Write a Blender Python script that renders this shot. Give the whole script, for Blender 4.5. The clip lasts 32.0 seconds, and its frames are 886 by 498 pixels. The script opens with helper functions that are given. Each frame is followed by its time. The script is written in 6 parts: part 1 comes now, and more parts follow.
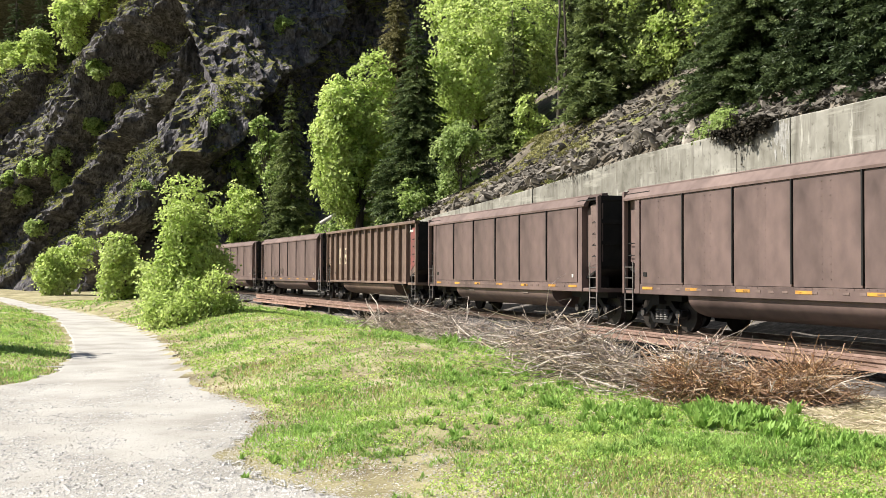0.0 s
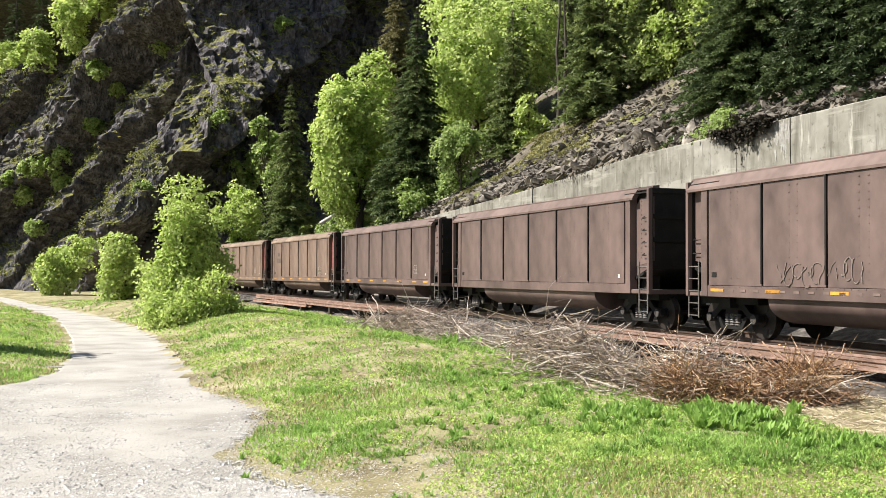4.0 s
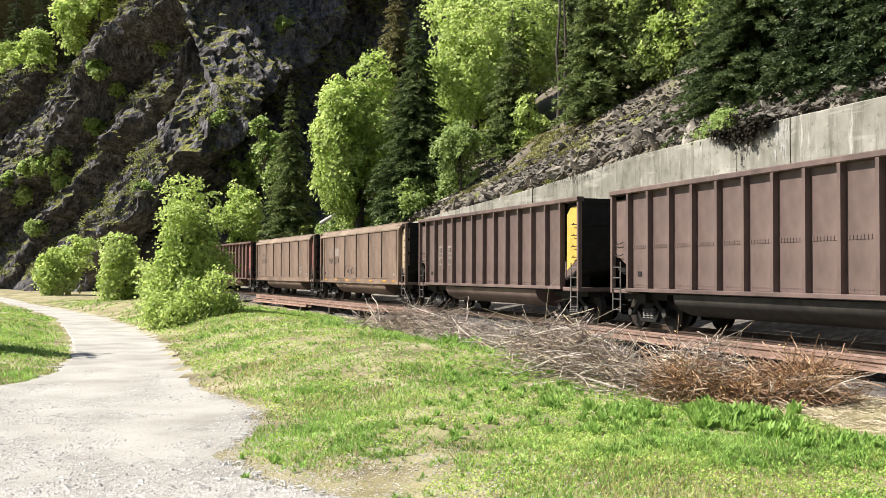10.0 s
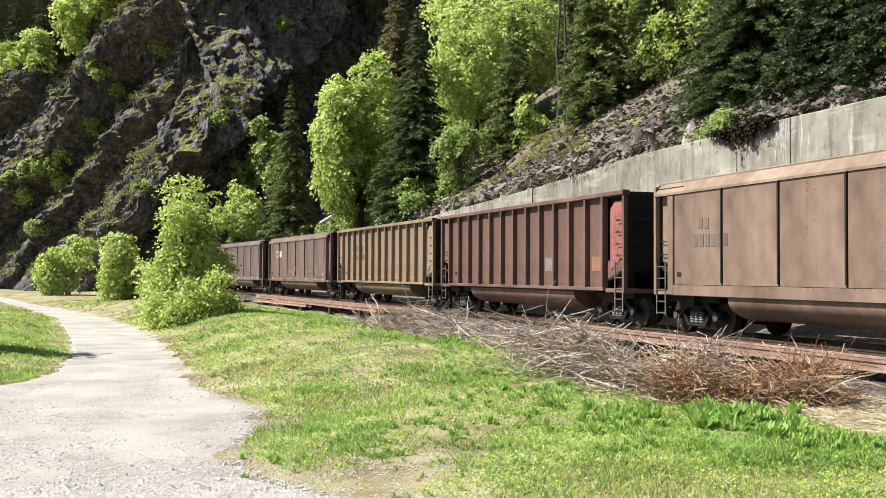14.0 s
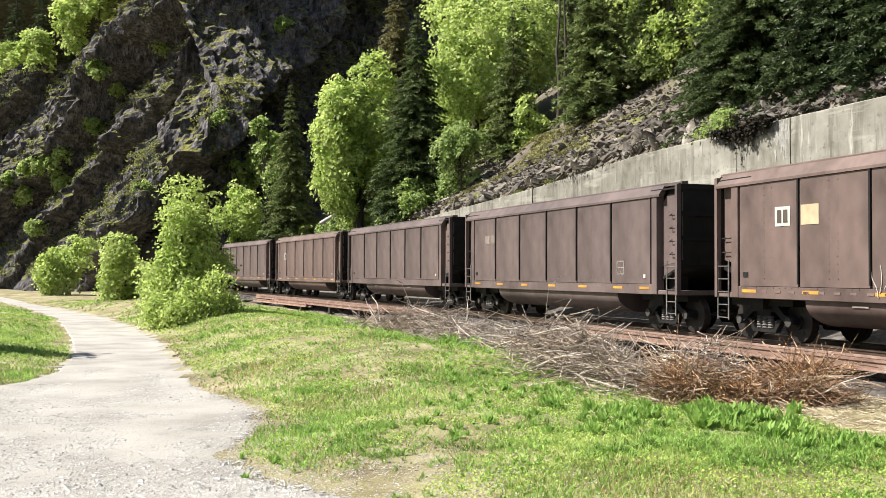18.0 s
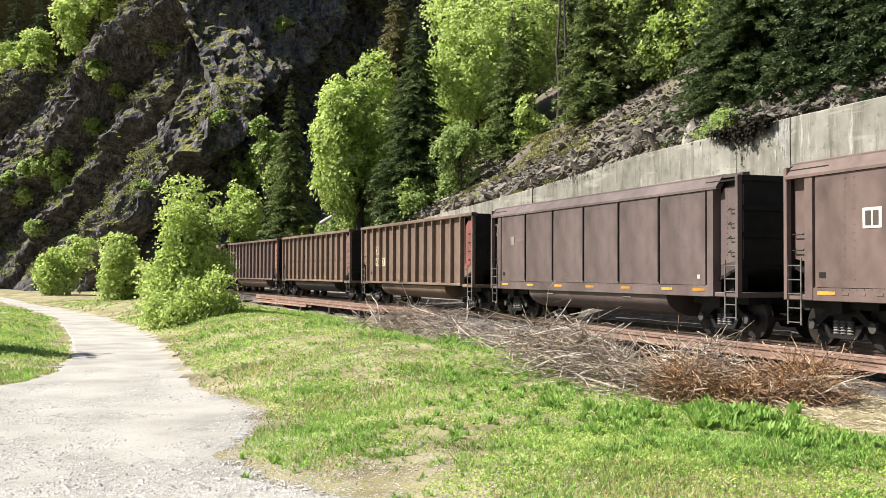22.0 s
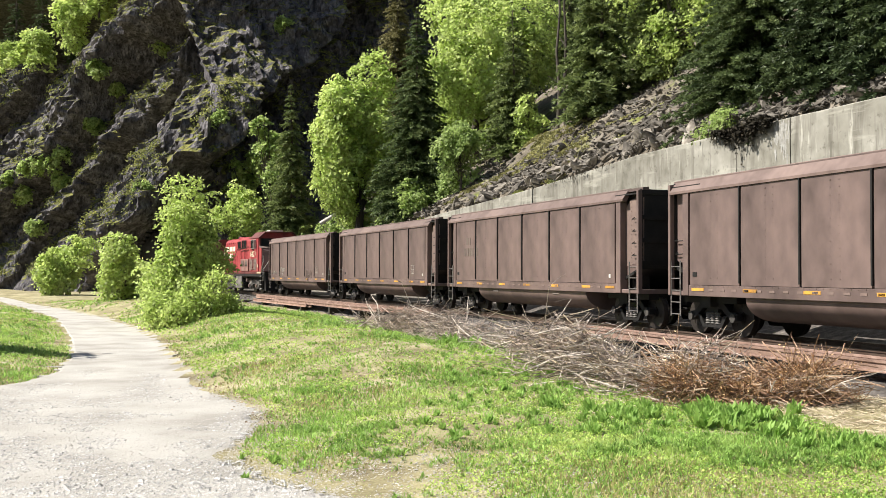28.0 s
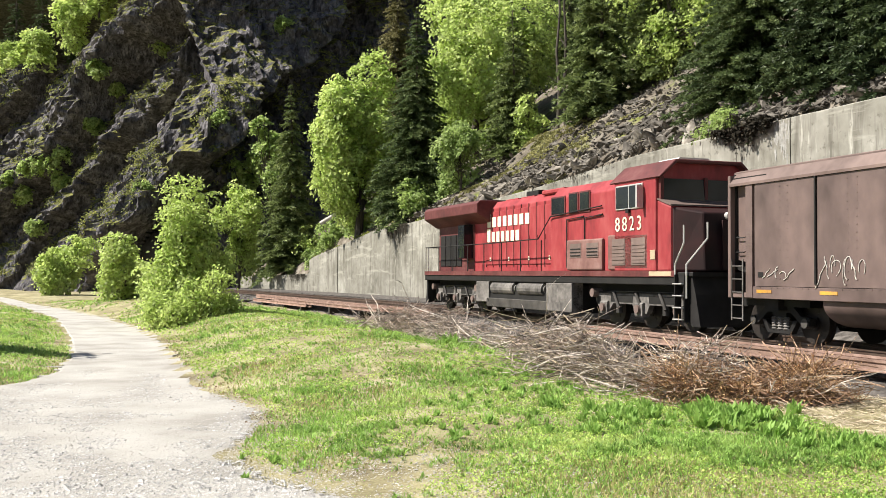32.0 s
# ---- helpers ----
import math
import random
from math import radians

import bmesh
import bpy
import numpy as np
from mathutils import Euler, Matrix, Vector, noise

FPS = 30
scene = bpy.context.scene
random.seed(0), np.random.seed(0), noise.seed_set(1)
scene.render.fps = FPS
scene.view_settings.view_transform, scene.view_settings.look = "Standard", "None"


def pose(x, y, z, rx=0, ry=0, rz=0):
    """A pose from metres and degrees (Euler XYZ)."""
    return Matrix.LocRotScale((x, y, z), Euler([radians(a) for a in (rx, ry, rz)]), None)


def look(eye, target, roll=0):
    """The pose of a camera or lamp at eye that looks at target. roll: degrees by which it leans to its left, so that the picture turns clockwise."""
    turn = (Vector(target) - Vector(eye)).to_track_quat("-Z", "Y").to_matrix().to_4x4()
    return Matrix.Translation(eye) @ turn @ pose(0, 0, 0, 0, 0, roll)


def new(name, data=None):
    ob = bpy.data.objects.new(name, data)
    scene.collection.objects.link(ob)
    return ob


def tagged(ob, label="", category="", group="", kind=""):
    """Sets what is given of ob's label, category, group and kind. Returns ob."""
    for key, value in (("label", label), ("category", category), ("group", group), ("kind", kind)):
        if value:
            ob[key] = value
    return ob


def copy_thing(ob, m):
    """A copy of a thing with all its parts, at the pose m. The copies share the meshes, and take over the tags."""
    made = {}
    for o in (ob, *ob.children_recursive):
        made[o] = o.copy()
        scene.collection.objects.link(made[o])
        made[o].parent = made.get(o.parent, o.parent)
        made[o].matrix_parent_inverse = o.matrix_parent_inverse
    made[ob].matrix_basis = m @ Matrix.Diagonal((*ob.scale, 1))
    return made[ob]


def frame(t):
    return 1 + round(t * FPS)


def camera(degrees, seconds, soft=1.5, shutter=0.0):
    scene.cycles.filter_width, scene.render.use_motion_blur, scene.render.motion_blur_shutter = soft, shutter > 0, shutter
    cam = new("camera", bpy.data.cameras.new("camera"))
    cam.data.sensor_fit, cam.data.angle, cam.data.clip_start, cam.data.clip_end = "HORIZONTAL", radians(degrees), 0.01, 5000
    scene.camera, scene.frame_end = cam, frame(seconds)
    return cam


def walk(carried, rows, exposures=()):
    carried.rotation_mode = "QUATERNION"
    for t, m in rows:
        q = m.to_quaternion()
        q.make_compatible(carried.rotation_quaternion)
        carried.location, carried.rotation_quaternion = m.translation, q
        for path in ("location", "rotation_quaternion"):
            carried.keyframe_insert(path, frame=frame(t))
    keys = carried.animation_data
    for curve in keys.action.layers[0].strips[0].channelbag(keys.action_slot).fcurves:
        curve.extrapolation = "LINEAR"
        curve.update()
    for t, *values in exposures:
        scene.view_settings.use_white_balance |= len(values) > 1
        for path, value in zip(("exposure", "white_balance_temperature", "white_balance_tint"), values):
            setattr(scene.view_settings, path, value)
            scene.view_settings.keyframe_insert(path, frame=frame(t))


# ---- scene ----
cam = camera(47.8, 32.0, 0.6)
EYE = Matrix.Translation((0, 0, 1.50)) @ pose(0, 0, 0, 91.41, 0, 0) @ pose(0, 0, 0, 0, 0, 0.224)
walk(cam, [(0.0, EYE), (32.0, EYE)], exposures=((0.0, 1.03), (32.0, 1.03)))

# ---- light: high sun from the west, clear sky ----
SUN_TO = Vector((-0.66, -0.02, 0.75)).normalized()
world = bpy.data.worlds.new("sky")
scene.world = world
world.use_nodes = True
wn = world.node_tree.nodes
sky = wn.new("ShaderNodeTexSky")
sky.sky_type, sky.sun_disc = "NISHITA", False
sky.sun_elevation, sky.sun_rotation = math.asin(SUN_TO.z), radians(270)
wn["Background"].inputs[1].default_value = 0.05
world.node_tree.links.new(sky.outputs[0], wn["Background"].inputs[0])
sun_data = bpy.data.lights.new("sun", "SUN")
sun_data.energy, sun_data.angle, sun_data.color = 5.0, radians(0.53), (1.0, 0.95, 0.86)
sun = new("sun", sun_data)
sun.matrix_world = look(SUN_TO * 80, (0, 0, 0))


# ---- materials ----
def surf(name, colors, scale=3.0, rough=0.8, bump=0.3, metal=0.0, fine=40.0, stretch=(1, 1, 1), vary=0.15, island=False,
         spec=0.3, dist=0.03, world_co=False, fine_bump=False):
    """A worn surface: two scales of noise between the colours, random shift per piece, fine relief."""
    m = bpy.data.materials.new(name)
    m.use_nodes = True
    nt = m.node_tree
    n, l = nt.nodes, nt.links
    b = n["Principled BSDF"]
    tc = n.new("ShaderNodeTexCoord")
    mp = n.new("ShaderNodeMapping")
    mp.inputs[3].default_value = stretch
    if world_co:
        geo = n.new("ShaderNodeNewGeometry")
        l.new(geo.outputs["Position"], mp.inputs[0])
    else:
        l.new(tc.outputs["Object"], mp.inputs[0])
    n1 = n.new("ShaderNodeTexNoise")
    n1.inputs["Scale"].default_value, n1.inputs["Detail"].default_value = scale, 6
    n2 = n.new("ShaderNodeTexNoise")
    n2.inputs["Scale"].default_value, n2.inputs["Detail"].default_value = fine, 4
    l.new(mp.outputs[0], n1.inputs["Vector"])
    l.new(mp.outputs[0], n2.inputs["Vector"])
    mix = n.new("ShaderNodeMix")
    mix.inputs[0].default_value = 0.35
    l.new(n1.outputs[0], mix.inputs[2])
    l.new(n2.outputs[0], mix.inputs[3])
    ramp = n.new("ShaderNodeValToRGB")
    els = ramp.color_ramp.elements
    while len(els) < len(colors):
        els.new(0.5)
    for i, (e, c) in enumerate(zip(els, colors)):
        e.position = 0.32 + 0.36 * i / (len(colors) - 1)
        e.color = (*c, 1)
    l.new(mix.outputs[0], ramp.inputs[0])
    if island:
        rnd = n.new("ShaderNodeNewGeometry").outputs["Random Per Island"]
    else:
        rnd = n.new("ShaderNodeObjectInfo").outputs["Random"]
    mr = n.new("ShaderNodeMapRange")
    mr.inputs[3].default_value, mr.inputs[4].default_value = 1 - vary, 1 + vary
    l.new(rnd, mr.inputs[0])
    hsv = n.new("ShaderNodeHueSaturation")
    l.new(ramp.outputs[0], hsv.inputs["Color"])
    l.new(mr.outputs[0], hsv.inputs["Value"])
    l.new(hsv.outputs[0], b.inputs["Base Color"])
    b.inputs["Roughness"].default_value, b.inputs["Metallic"].default_value = rough, metal
    b.inputs["Specular IOR Level"].default_value = spec
    if bump:
        bp = n.new("ShaderNodeBump")
        bp.inputs["Strength"].default_value, bp.inputs["Distance"].default_value = bump, dist
        l.new((n2 if fine_bump else mix).outputs[0], bp.inputs["Height"])
        l.new(bp.outputs[0], b.inputs["Normal"])
    return m


def leafy(name, colors, scale=0.5, through_light=0.4, rough=0.55):
    """Leaves: colour by clump and by leaf, some light passes through."""
    m = surf(name, colors, scale, rough, 0, 0, 3.0, vary=0.35, island=True, spec=0.25)
    nt = m.node_tree
    b, out = nt.nodes["Principled BSDF"], nt.nodes["Material Output"]
    tr = nt.nodes.new("ShaderNodeBsdfTranslucent")
    mx = nt.nodes.new("ShaderNodeMixShader")
    mx.inputs[0].default_value = through_light
    src = b.inputs["Base Color"].links[0].from_socket
    nt.links.new(src, tr.inputs[0])
    nt.links.new(b.outputs[0], mx.inputs[1])
    nt.links.new(tr.outputs[0], mx.inputs[2])
    nt.links.new(mx.outputs[0], out.inputs[0])
    return m


def concrete():
    """Board-marked concrete: fine vertical runs, blotches, level pour lines, pale chalky bloom."""
    m = surf("weathered_concrete", [(0.125, 0.117, 0.096), (0.205, 0.195, 0.163), (0.265, 0.254, 0.218), (0.35, 0.336, 0.294)], 0.45, 0.9, 0.5, fine=2.4, dist=0.02, vary=0.07, world_co=True)
    nt = m.node_tree
    n, l = nt.nodes, nt.links
    b = n["Principled BSDF"]
    col = b.inputs["Base Color"].links[0].from_socket
    geo = n.new("ShaderNodeNewGeometry")

    def layer(col, stretch, scale, lo, hi, tint, most):
        mp, nz, mr, k = n.new("ShaderNodeMapping"), n.new("ShaderNodeTexNoise"), n.new("ShaderNodeMapRange"), n.new("ShaderNodeMix")
        mp.inputs[3].default_value = stretch
        l.new(geo.outputs["Position"], mp.inputs[0])
        l.new(mp.outputs[0], nz.inputs["Vector"])
        nz.inputs["Scale"].default_value, nz.inputs["Detail"].default_value, nz.inputs["Roughness"].default_value = scale, 5, 0.65
        l.new(nz.outputs[0], mr.inputs[0])
        mr.inputs[1].default_value, mr.inputs[2].default_value, mr.inputs[4].default_value = lo, hi, most
        k.data_type, k.blend_type = "RGBA", "MIX"
        l.new(mr.outputs[0], k.inputs[0])
        l.new(col, k.inputs[6])
        k.inputs[7].default_value = (*tint, 1)
        return k.outputs[2]

    col = layer(col, (1, 1, 0.10), 2.6, 0.49, 0.64, (0.105, 0.096, 0.078), 0.7)
    col = layer(col, (1, 1, 0.14), 3.4, 0.61, 0.70, (0.48, 0.465, 0.41), 0.7)
    col = layer(col, (0.12, 0.12, 1), 2.2, 0.56, 0.64, (0.40, 0.385, 0.33), 0.5)
    col = layer(col, (1, 1, 1), 5.0, 0.59, 0.68, (0.085, 0.075, 0.06), 0.6)
    l.new(col, b.inputs["Base Color"])
    return m


M = {}
M["rock"] = surf("dark_basalt", [(0.025, 0.023, 0.0265), (0.103, 0.095, 0.105), (0.275, 0.258, 0.274)], 0.9, 0.85, 1.0, fine=3.4, stretch=(1, 1, 0.6), dist=0.9)


def add_moss(m, lo, hi, color_a, color_b, scale):
    """Moss and low plants on what faces the sky, broken up by noise."""
    nt = m.node_tree
    n, l = nt.nodes, nt.links
    b = n["Principled BSDF"]
    src = b.inputs["Base Color"].links[0].from_socket
    geo, sep = n.new("ShaderNodeNewGeometry"), n.new("ShaderNodeSeparateXYZ")
    l.new(geo.outputs["True Normal"], sep.inputs[0])
    nz = n.new("ShaderNodeTexNoise")
    nz.inputs["Scale"].default_value, nz.inputs["Detail"].default_value = scale, 8
    l.new(geo.outputs["Position"], nz.inputs["Vector"])
    ad = n.new("ShaderNodeMath")
    ad.operation = "MULTIPLY_ADD"
    l.new(nz.outputs[0], ad.inputs[0])
    ad.inputs[1].default_value = 1.4
    l.new(sep.outputs["Z"], ad.inputs[2])
    mr = n.new("ShaderNodeMapRange")
    mr.inputs[1].default_value, mr.inputs[2].default_value = lo, hi
    l.new(ad.outputs[0], mr.inputs[0])
    nc = n.new("ShaderNodeTexNoise")
    nc.inputs["Scale"].default_value = scale * 3
    l.new(geo.outputs["Position"], nc.inputs["Vector"])
    col = n.new("ShaderNodeValToRGB")
    col.color_ramp.elements[0].position, col.color_ramp.elements[1].position = 0.35, 0.65
    col.color_ramp.elements[0].color, col.color_ramp.elements[1].color = (*color_a, 1), (*color_b, 1)
    l.new(nc.outputs[0], col.inputs[0])
    mx = n.new("ShaderNodeMix")
    mx.data_type = "RGBA"
    l.new(mr.outputs[0], mx.inputs[0])
    l.new(src, mx.inputs[6])
    l.new(col.outputs[0], mx.inputs[7])
    l.new(mx.outputs[2], b.inputs["Base Color"])
    return m


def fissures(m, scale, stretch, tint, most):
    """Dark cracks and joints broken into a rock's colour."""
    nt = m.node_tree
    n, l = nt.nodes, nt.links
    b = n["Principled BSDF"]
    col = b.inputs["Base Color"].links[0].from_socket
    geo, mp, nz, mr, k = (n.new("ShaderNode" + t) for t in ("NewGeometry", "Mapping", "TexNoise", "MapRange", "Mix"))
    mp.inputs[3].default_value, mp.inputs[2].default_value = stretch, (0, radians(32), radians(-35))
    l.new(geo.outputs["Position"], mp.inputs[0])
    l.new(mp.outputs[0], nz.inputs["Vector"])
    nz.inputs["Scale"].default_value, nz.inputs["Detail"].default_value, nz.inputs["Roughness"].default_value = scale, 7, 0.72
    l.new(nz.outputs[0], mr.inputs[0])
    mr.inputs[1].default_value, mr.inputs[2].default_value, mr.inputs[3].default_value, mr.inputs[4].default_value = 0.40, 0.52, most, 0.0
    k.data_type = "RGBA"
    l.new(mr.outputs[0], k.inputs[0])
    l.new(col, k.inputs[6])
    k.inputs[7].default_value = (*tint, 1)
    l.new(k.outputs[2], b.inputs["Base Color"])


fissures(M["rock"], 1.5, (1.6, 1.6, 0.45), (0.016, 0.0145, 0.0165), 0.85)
add_moss(M["rock"], 1.30, 1.46, (0.045, 0.05, 0.014), (0.20, 0.195, 0.04), 0.9)
M["truckgrey"] = surf("dusty_truck_steel", [(0.045, 0.041, 0.038), (0.12, 0.11, 0.102), (0.22, 0.20, 0.187)], 2.2, 0.75, 0.3, fine=9)
# Nose red with the front's shade and grime put into the colour.
M["shadered"] = surf("sooty_dark_red", [(0.012, 0.008, 0.008), (0.045, 0.014, 0.014)], 2, 0.6, 0.1)
M["clover"] = leafy("lawn_leaf", [(0.19, 0.30, 0.055), (0.36, 0.51, 0.11), (0.54, 0.62, 0.19)], 0.7, 0.4)
M["ground"] = surf("soil_and_moss", [(0.095, 0.073, 0.042), (0.19, 0.165, 0.090), (0.29, 0.26, 0.145), (0.42, 0.375, 0.28)], 0.9, 0.95, 1.0, fine=22, dist=0.06)
M["road"] = surf("pale_gravel", [(0.30, 0.28, 0.25), (0.44, 0.42, 0.385), (0.53, 0.51, 0.475)], 0.8, 0.95, 1.0, fine=48, dist=0.018, fine_bump=True)
M["ballast"] = surf("ballast_stone", [(0.03, 0.027, 0.024), (0.085, 0.075, 0.068), (0.20, 0.18, 0.165)], 4, 0.95, 0.9, fine=22, dist=0.05)
M["stone"] = surf("gravel_stone", [(0.24, 0.225, 0.205), (0.55, 0.525, 0.48)], 6, 0.95, 0.3, vary=0.25, island=True)
M["greystone"] = surf("grey_gravel_stone", [(0.20, 0.195, 0.19), (0.40, 0.39, 0.375), (0.56, 0.55, 0.53)], 6, 0.95, 0.3, vary=0.3, island=True)
M["chip"] = surf("ballast_chip", [(0.045, 0.040, 0.036), (0.11, 0.10, 0.09), (0.21, 0.19, 0.175)], 6, 0.95, 0.3, vary=0.4, island=True)
M["concrete"] = concrete()
M["lime"] = surf("lime_bloom", [(0.26, 0.25, 0.225), (0.46, 0.45, 0.42)], 6, 0.95, 0.1, fine=20)
M["hill"] = surf("scree_soil", [(0.055, 0.045, 0.034), (0.15, 0.127, 0.098), (0.27, 0.238, 0.20)], 0.9, 0.95, 1.0, fine=7, dist=0.25)
add_moss(M["hill"], 1.58, 1.74, (0.07, 0.08, 0.02), (0.20, 0.21, 0.05), 0.45)
M["talus"] = surf("talus_rock", [(0.038, 0.033, 0.028), (0.165, 0.145, 0.122), (0.38, 0.345, 0.30)], 1.6, 0.9, 0.9, fine=8, vary=0.45, dist=0.08)
M["tie"] = surf("old_timber", [(0.02, 0.017, 0.014), (0.07, 0.06, 0.05)], 3, 0.9, 0.5, stretch=(0.4, 4, 4))
M["railsteel"] = surf("rusty_rail", [(0.12, 0.072, 0.055), (0.24, 0.155, 0.122), (0.36, 0.25, 0.205)], 3, 0.75, 0.3, vary=0.25)
M["railhead"] = surf("worn_rail", [(0.10, 0.06, 0.045), (0.20, 0.15, 0.12)], 3, 0.45, 0.1, metal=0.6)
M["stick"] = surf("dead_wood", [(0.25, 0.20, 0.165), (0.50, 0.44, 0.385), (0.74, 0.68, 0.61)], 3, 0.9, 0.3, vary=0.5, island=True)
M["twig"] = surf("dead_twig", [(0.19, 0.145, 0.12), (0.42, 0.35, 0.30), (0.64, 0.57, 0.50)], 3, 0.9, 0, vary=0.6, island=True)
# Near-black: the roots' own brown with the shadow on the wall put in.
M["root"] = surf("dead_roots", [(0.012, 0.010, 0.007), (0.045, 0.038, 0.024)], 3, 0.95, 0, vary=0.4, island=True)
M["browntwig"] = surf("withered_twig", [(0.17, 0.10, 0.065), (0.36, 0.235, 0.155), (0.56, 0.42, 0.31)], 3, 0.9, 0, vary=0.55, island=True)
M["deadleaf"] = surf("dead_foliage", [(0.22, 0.12, 0.06), (0.45, 0.28, 0.14), (0.62, 0.46, 0.27)], 3, 0.9, 0, vary=0.5, island=True)
M["litter"] = surf("leaf_litter", [(0.16, 0.10, 0.065), (0.30, 0.20, 0.135), (0.42, 0.33, 0.24)], 3, 0.9, 0, vary=0.5, island=True)
M["straw"] = surf("dry_straw", [(0.30, 0.24, 0.165), (0.58, 0.50, 0.38)], 3, 0.9, 0, vary=0.4, island=True)
M["bark"] = surf("bark", [(0.03, 0.025, 0.02), (0.12, 0.10, 0.085)], 4, 0.9, 0.8, stretch=(3, 3, 0.5))
M["pale_bark"] = surf("bleached_log", [(0.35, 0.33, 0.30), (0.62, 0.60, 0.57)], 4, 0.8, 0.4, stretch=(3, 3, 0.5))
M["grass"] = leafy("grass", [(0.145, 0.26, 0.055), (0.31, 0.49, 0.12), (0.56, 0.65, 0.225)], 0.45, 0.5)
M["tuft"] = leafy("tuft_leaf", [(0.125, 0.235, 0.05), (0.27, 0.43, 0.10), (0.45, 0.60, 0.18)], 0.6, 0.45)
M["drygrass"] = leafy("dry_grass", [(0.28, 0.24, 0.10), (0.46, 0.42, 0.19), (0.60, 0.57, 0.32)], 0.6, 0.35)
M["weed"] = leafy("broad_weed", [(0.15, 0.27, 0.055), (0.29, 0.45, 0.11), (0.44, 0.58, 0.19)], 0.8, 0.4)
M["maple"] = leafy("maple_leaf", [(0.28, 0.37, 0.09), (0.475, 0.58, 0.18), (0.665, 0.74, 0.32)], 0.35, 0.52)
M["shrub"] = leafy("shrub_leaf", [(0.18, 0.26, 0.07), (0.32, 0.42, 0.13), (0.48, 0.56, 0.24)], 0.5, 0.5)
M["alder"] = leafy("alder_leaf", [(0.15, 0.23, 0.06), (0.28, 0.37, 0.12), (0.46, 0.54, 0.26)], 0.5, 0.5)
# Needle greens hold light too: dark for shaded firs, pale for sunlit ones.
M["needle"] = leafy("fir_needle", [(0.026, 0.042, 0.018), (0.058, 0.084, 0.034), (0.112, 0.148, 0.056)], 0.6, 0.22)
M["needle_mid"] = leafy("fir_needle_green", [(0.055, 0.080, 0.032), (0.105, 0.145, 0.055), (0.19, 0.235, 0.090)], 0.6, 0.35)
M["needle_lit"] = leafy("fir_needle_light", [(0.085, 0.115, 0.042), (0.165, 0.210, 0.075), (0.27, 0.315, 0.12)], 0.6, 0.35)
M["needle_dry"] = leafy("fir_needle_brownish", [(0.09, 0.085, 0.04), (0.20, 0.185, 0.085), (0.32, 0.30, 0.15)], 0.6, 0.35)
M["slopegrass"] = leafy("slope_grass", [(0.12, 0.115, 0.045), (0.24, 0.23, 0.09), (0.36, 0.335, 0.15)], 0.4, 0.3)
M["moss"] = leafy("moss_tuft", [(0.10, 0.125, 0.035), (0.21, 0.235, 0.065), (0.36, 0.36, 0.11)], 0.4, 0.3)
PAINT = {
    "brown": surf("sooty_brown_paint", [(0.0645, 0.0439, 0.0392), (0.1239, 0.0861, 0.0775), (0.1875, 0.1297, 0.1150)], 0.55, 0.55, 0.12, fine=3.2, stretch=(0.8, 1, 0.55), vary=0.07, spec=0.4),
    "tan": surf("sooty_tan_paint", [(0.0910, 0.0612, 0.0465), (0.1667, 0.1156, 0.0902), (0.2502, 0.1761, 0.1361)], 0.55, 0.6, 0.12, fine=3.2, stretch=(0.8, 1, 0.55), vary=0.07, spec=0.35),
    "straw": surf("faded_straw_paint", [(0.120, 0.085, 0.058), (0.205, 0.152, 0.108), (0.290, 0.222, 0.160)], 0.55, 0.6, 0.12, fine=3.2, stretch=(0.8, 1, 0.55), vary=0.07, spec=0.35),
    "grey": surf("sooty_grey_paint", [(0.0605, 0.0439, 0.0412), (0.1101, 0.0816, 0.0775), (0.1650, 0.1234, 0.1163)], 0.55, 0.55, 0.12, fine=3.2, stretch=(0.8, 1, 0.55), vary=0.07, spec=0.4),
    "rust": surf("rusty_brown_paint", [(0.0645, 0.0378, 0.0320), (0.1215, 0.0714, 0.0599), (0.1937, 0.1161, 0.0958)], 0.55, 0.6, 0.12, fine=3.2, stretch=(0.8, 1, 0.55), vary=0.07, spec=0.35),
}
# Cap colours, paler than the side paint.
CAP = {"tan": surf("dusty_cap_paint", [(0.1224, 0.0840, 0.0597), (0.1957, 0.1449, 0.1063), (0.2788, 0.2154, 0.1627)], 0.7, 0.65, 0.12, fine=4, stretch=(1, 1, 1), vary=0.07, spec=0.3),
       "brown": surf("sooty_cap_paint", [(0.0876, 0.0577, 0.0488), (0.1421, 0.0989, 0.0868), (0.1957, 0.1380, 0.1193)], 0.7, 0.6, 0.12, fine=4, vary=0.07, spec=0.35)}
# Near-black that carries shade as well as soot on ends and trucks.
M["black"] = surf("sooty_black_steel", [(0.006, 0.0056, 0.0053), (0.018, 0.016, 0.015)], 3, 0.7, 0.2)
M["grime"] = surf("grimy_grey_steel", [(0.022, 0.020, 0.018), (0.075, 0.068, 0.062)], 3, 0.65, 0.2)
M["wheel"] = surf("wheel_steel", [(0.022, 0.018, 0.016), (0.062, 0.051, 0.045)], 3, 0.5, 0.1, metal=0.5)
M["red"] = surf("faded_red_paint", [(0.165, 0.024, 0.027), (0.275, 0.036, 0.041), (0.34, 0.072, 0.072)], 1.2, 0.5, 0.1, fine=8, stretch=(1, 1, 0.4), vary=0.05)
M["dustred"] = surf("road_dust_on_red", [(0.12, 0.058, 0.050), (0.19, 0.098, 0.085), (0.25, 0.155, 0.135)], 1.2, 0.75, 0.1, fine=6, vary=0.05)
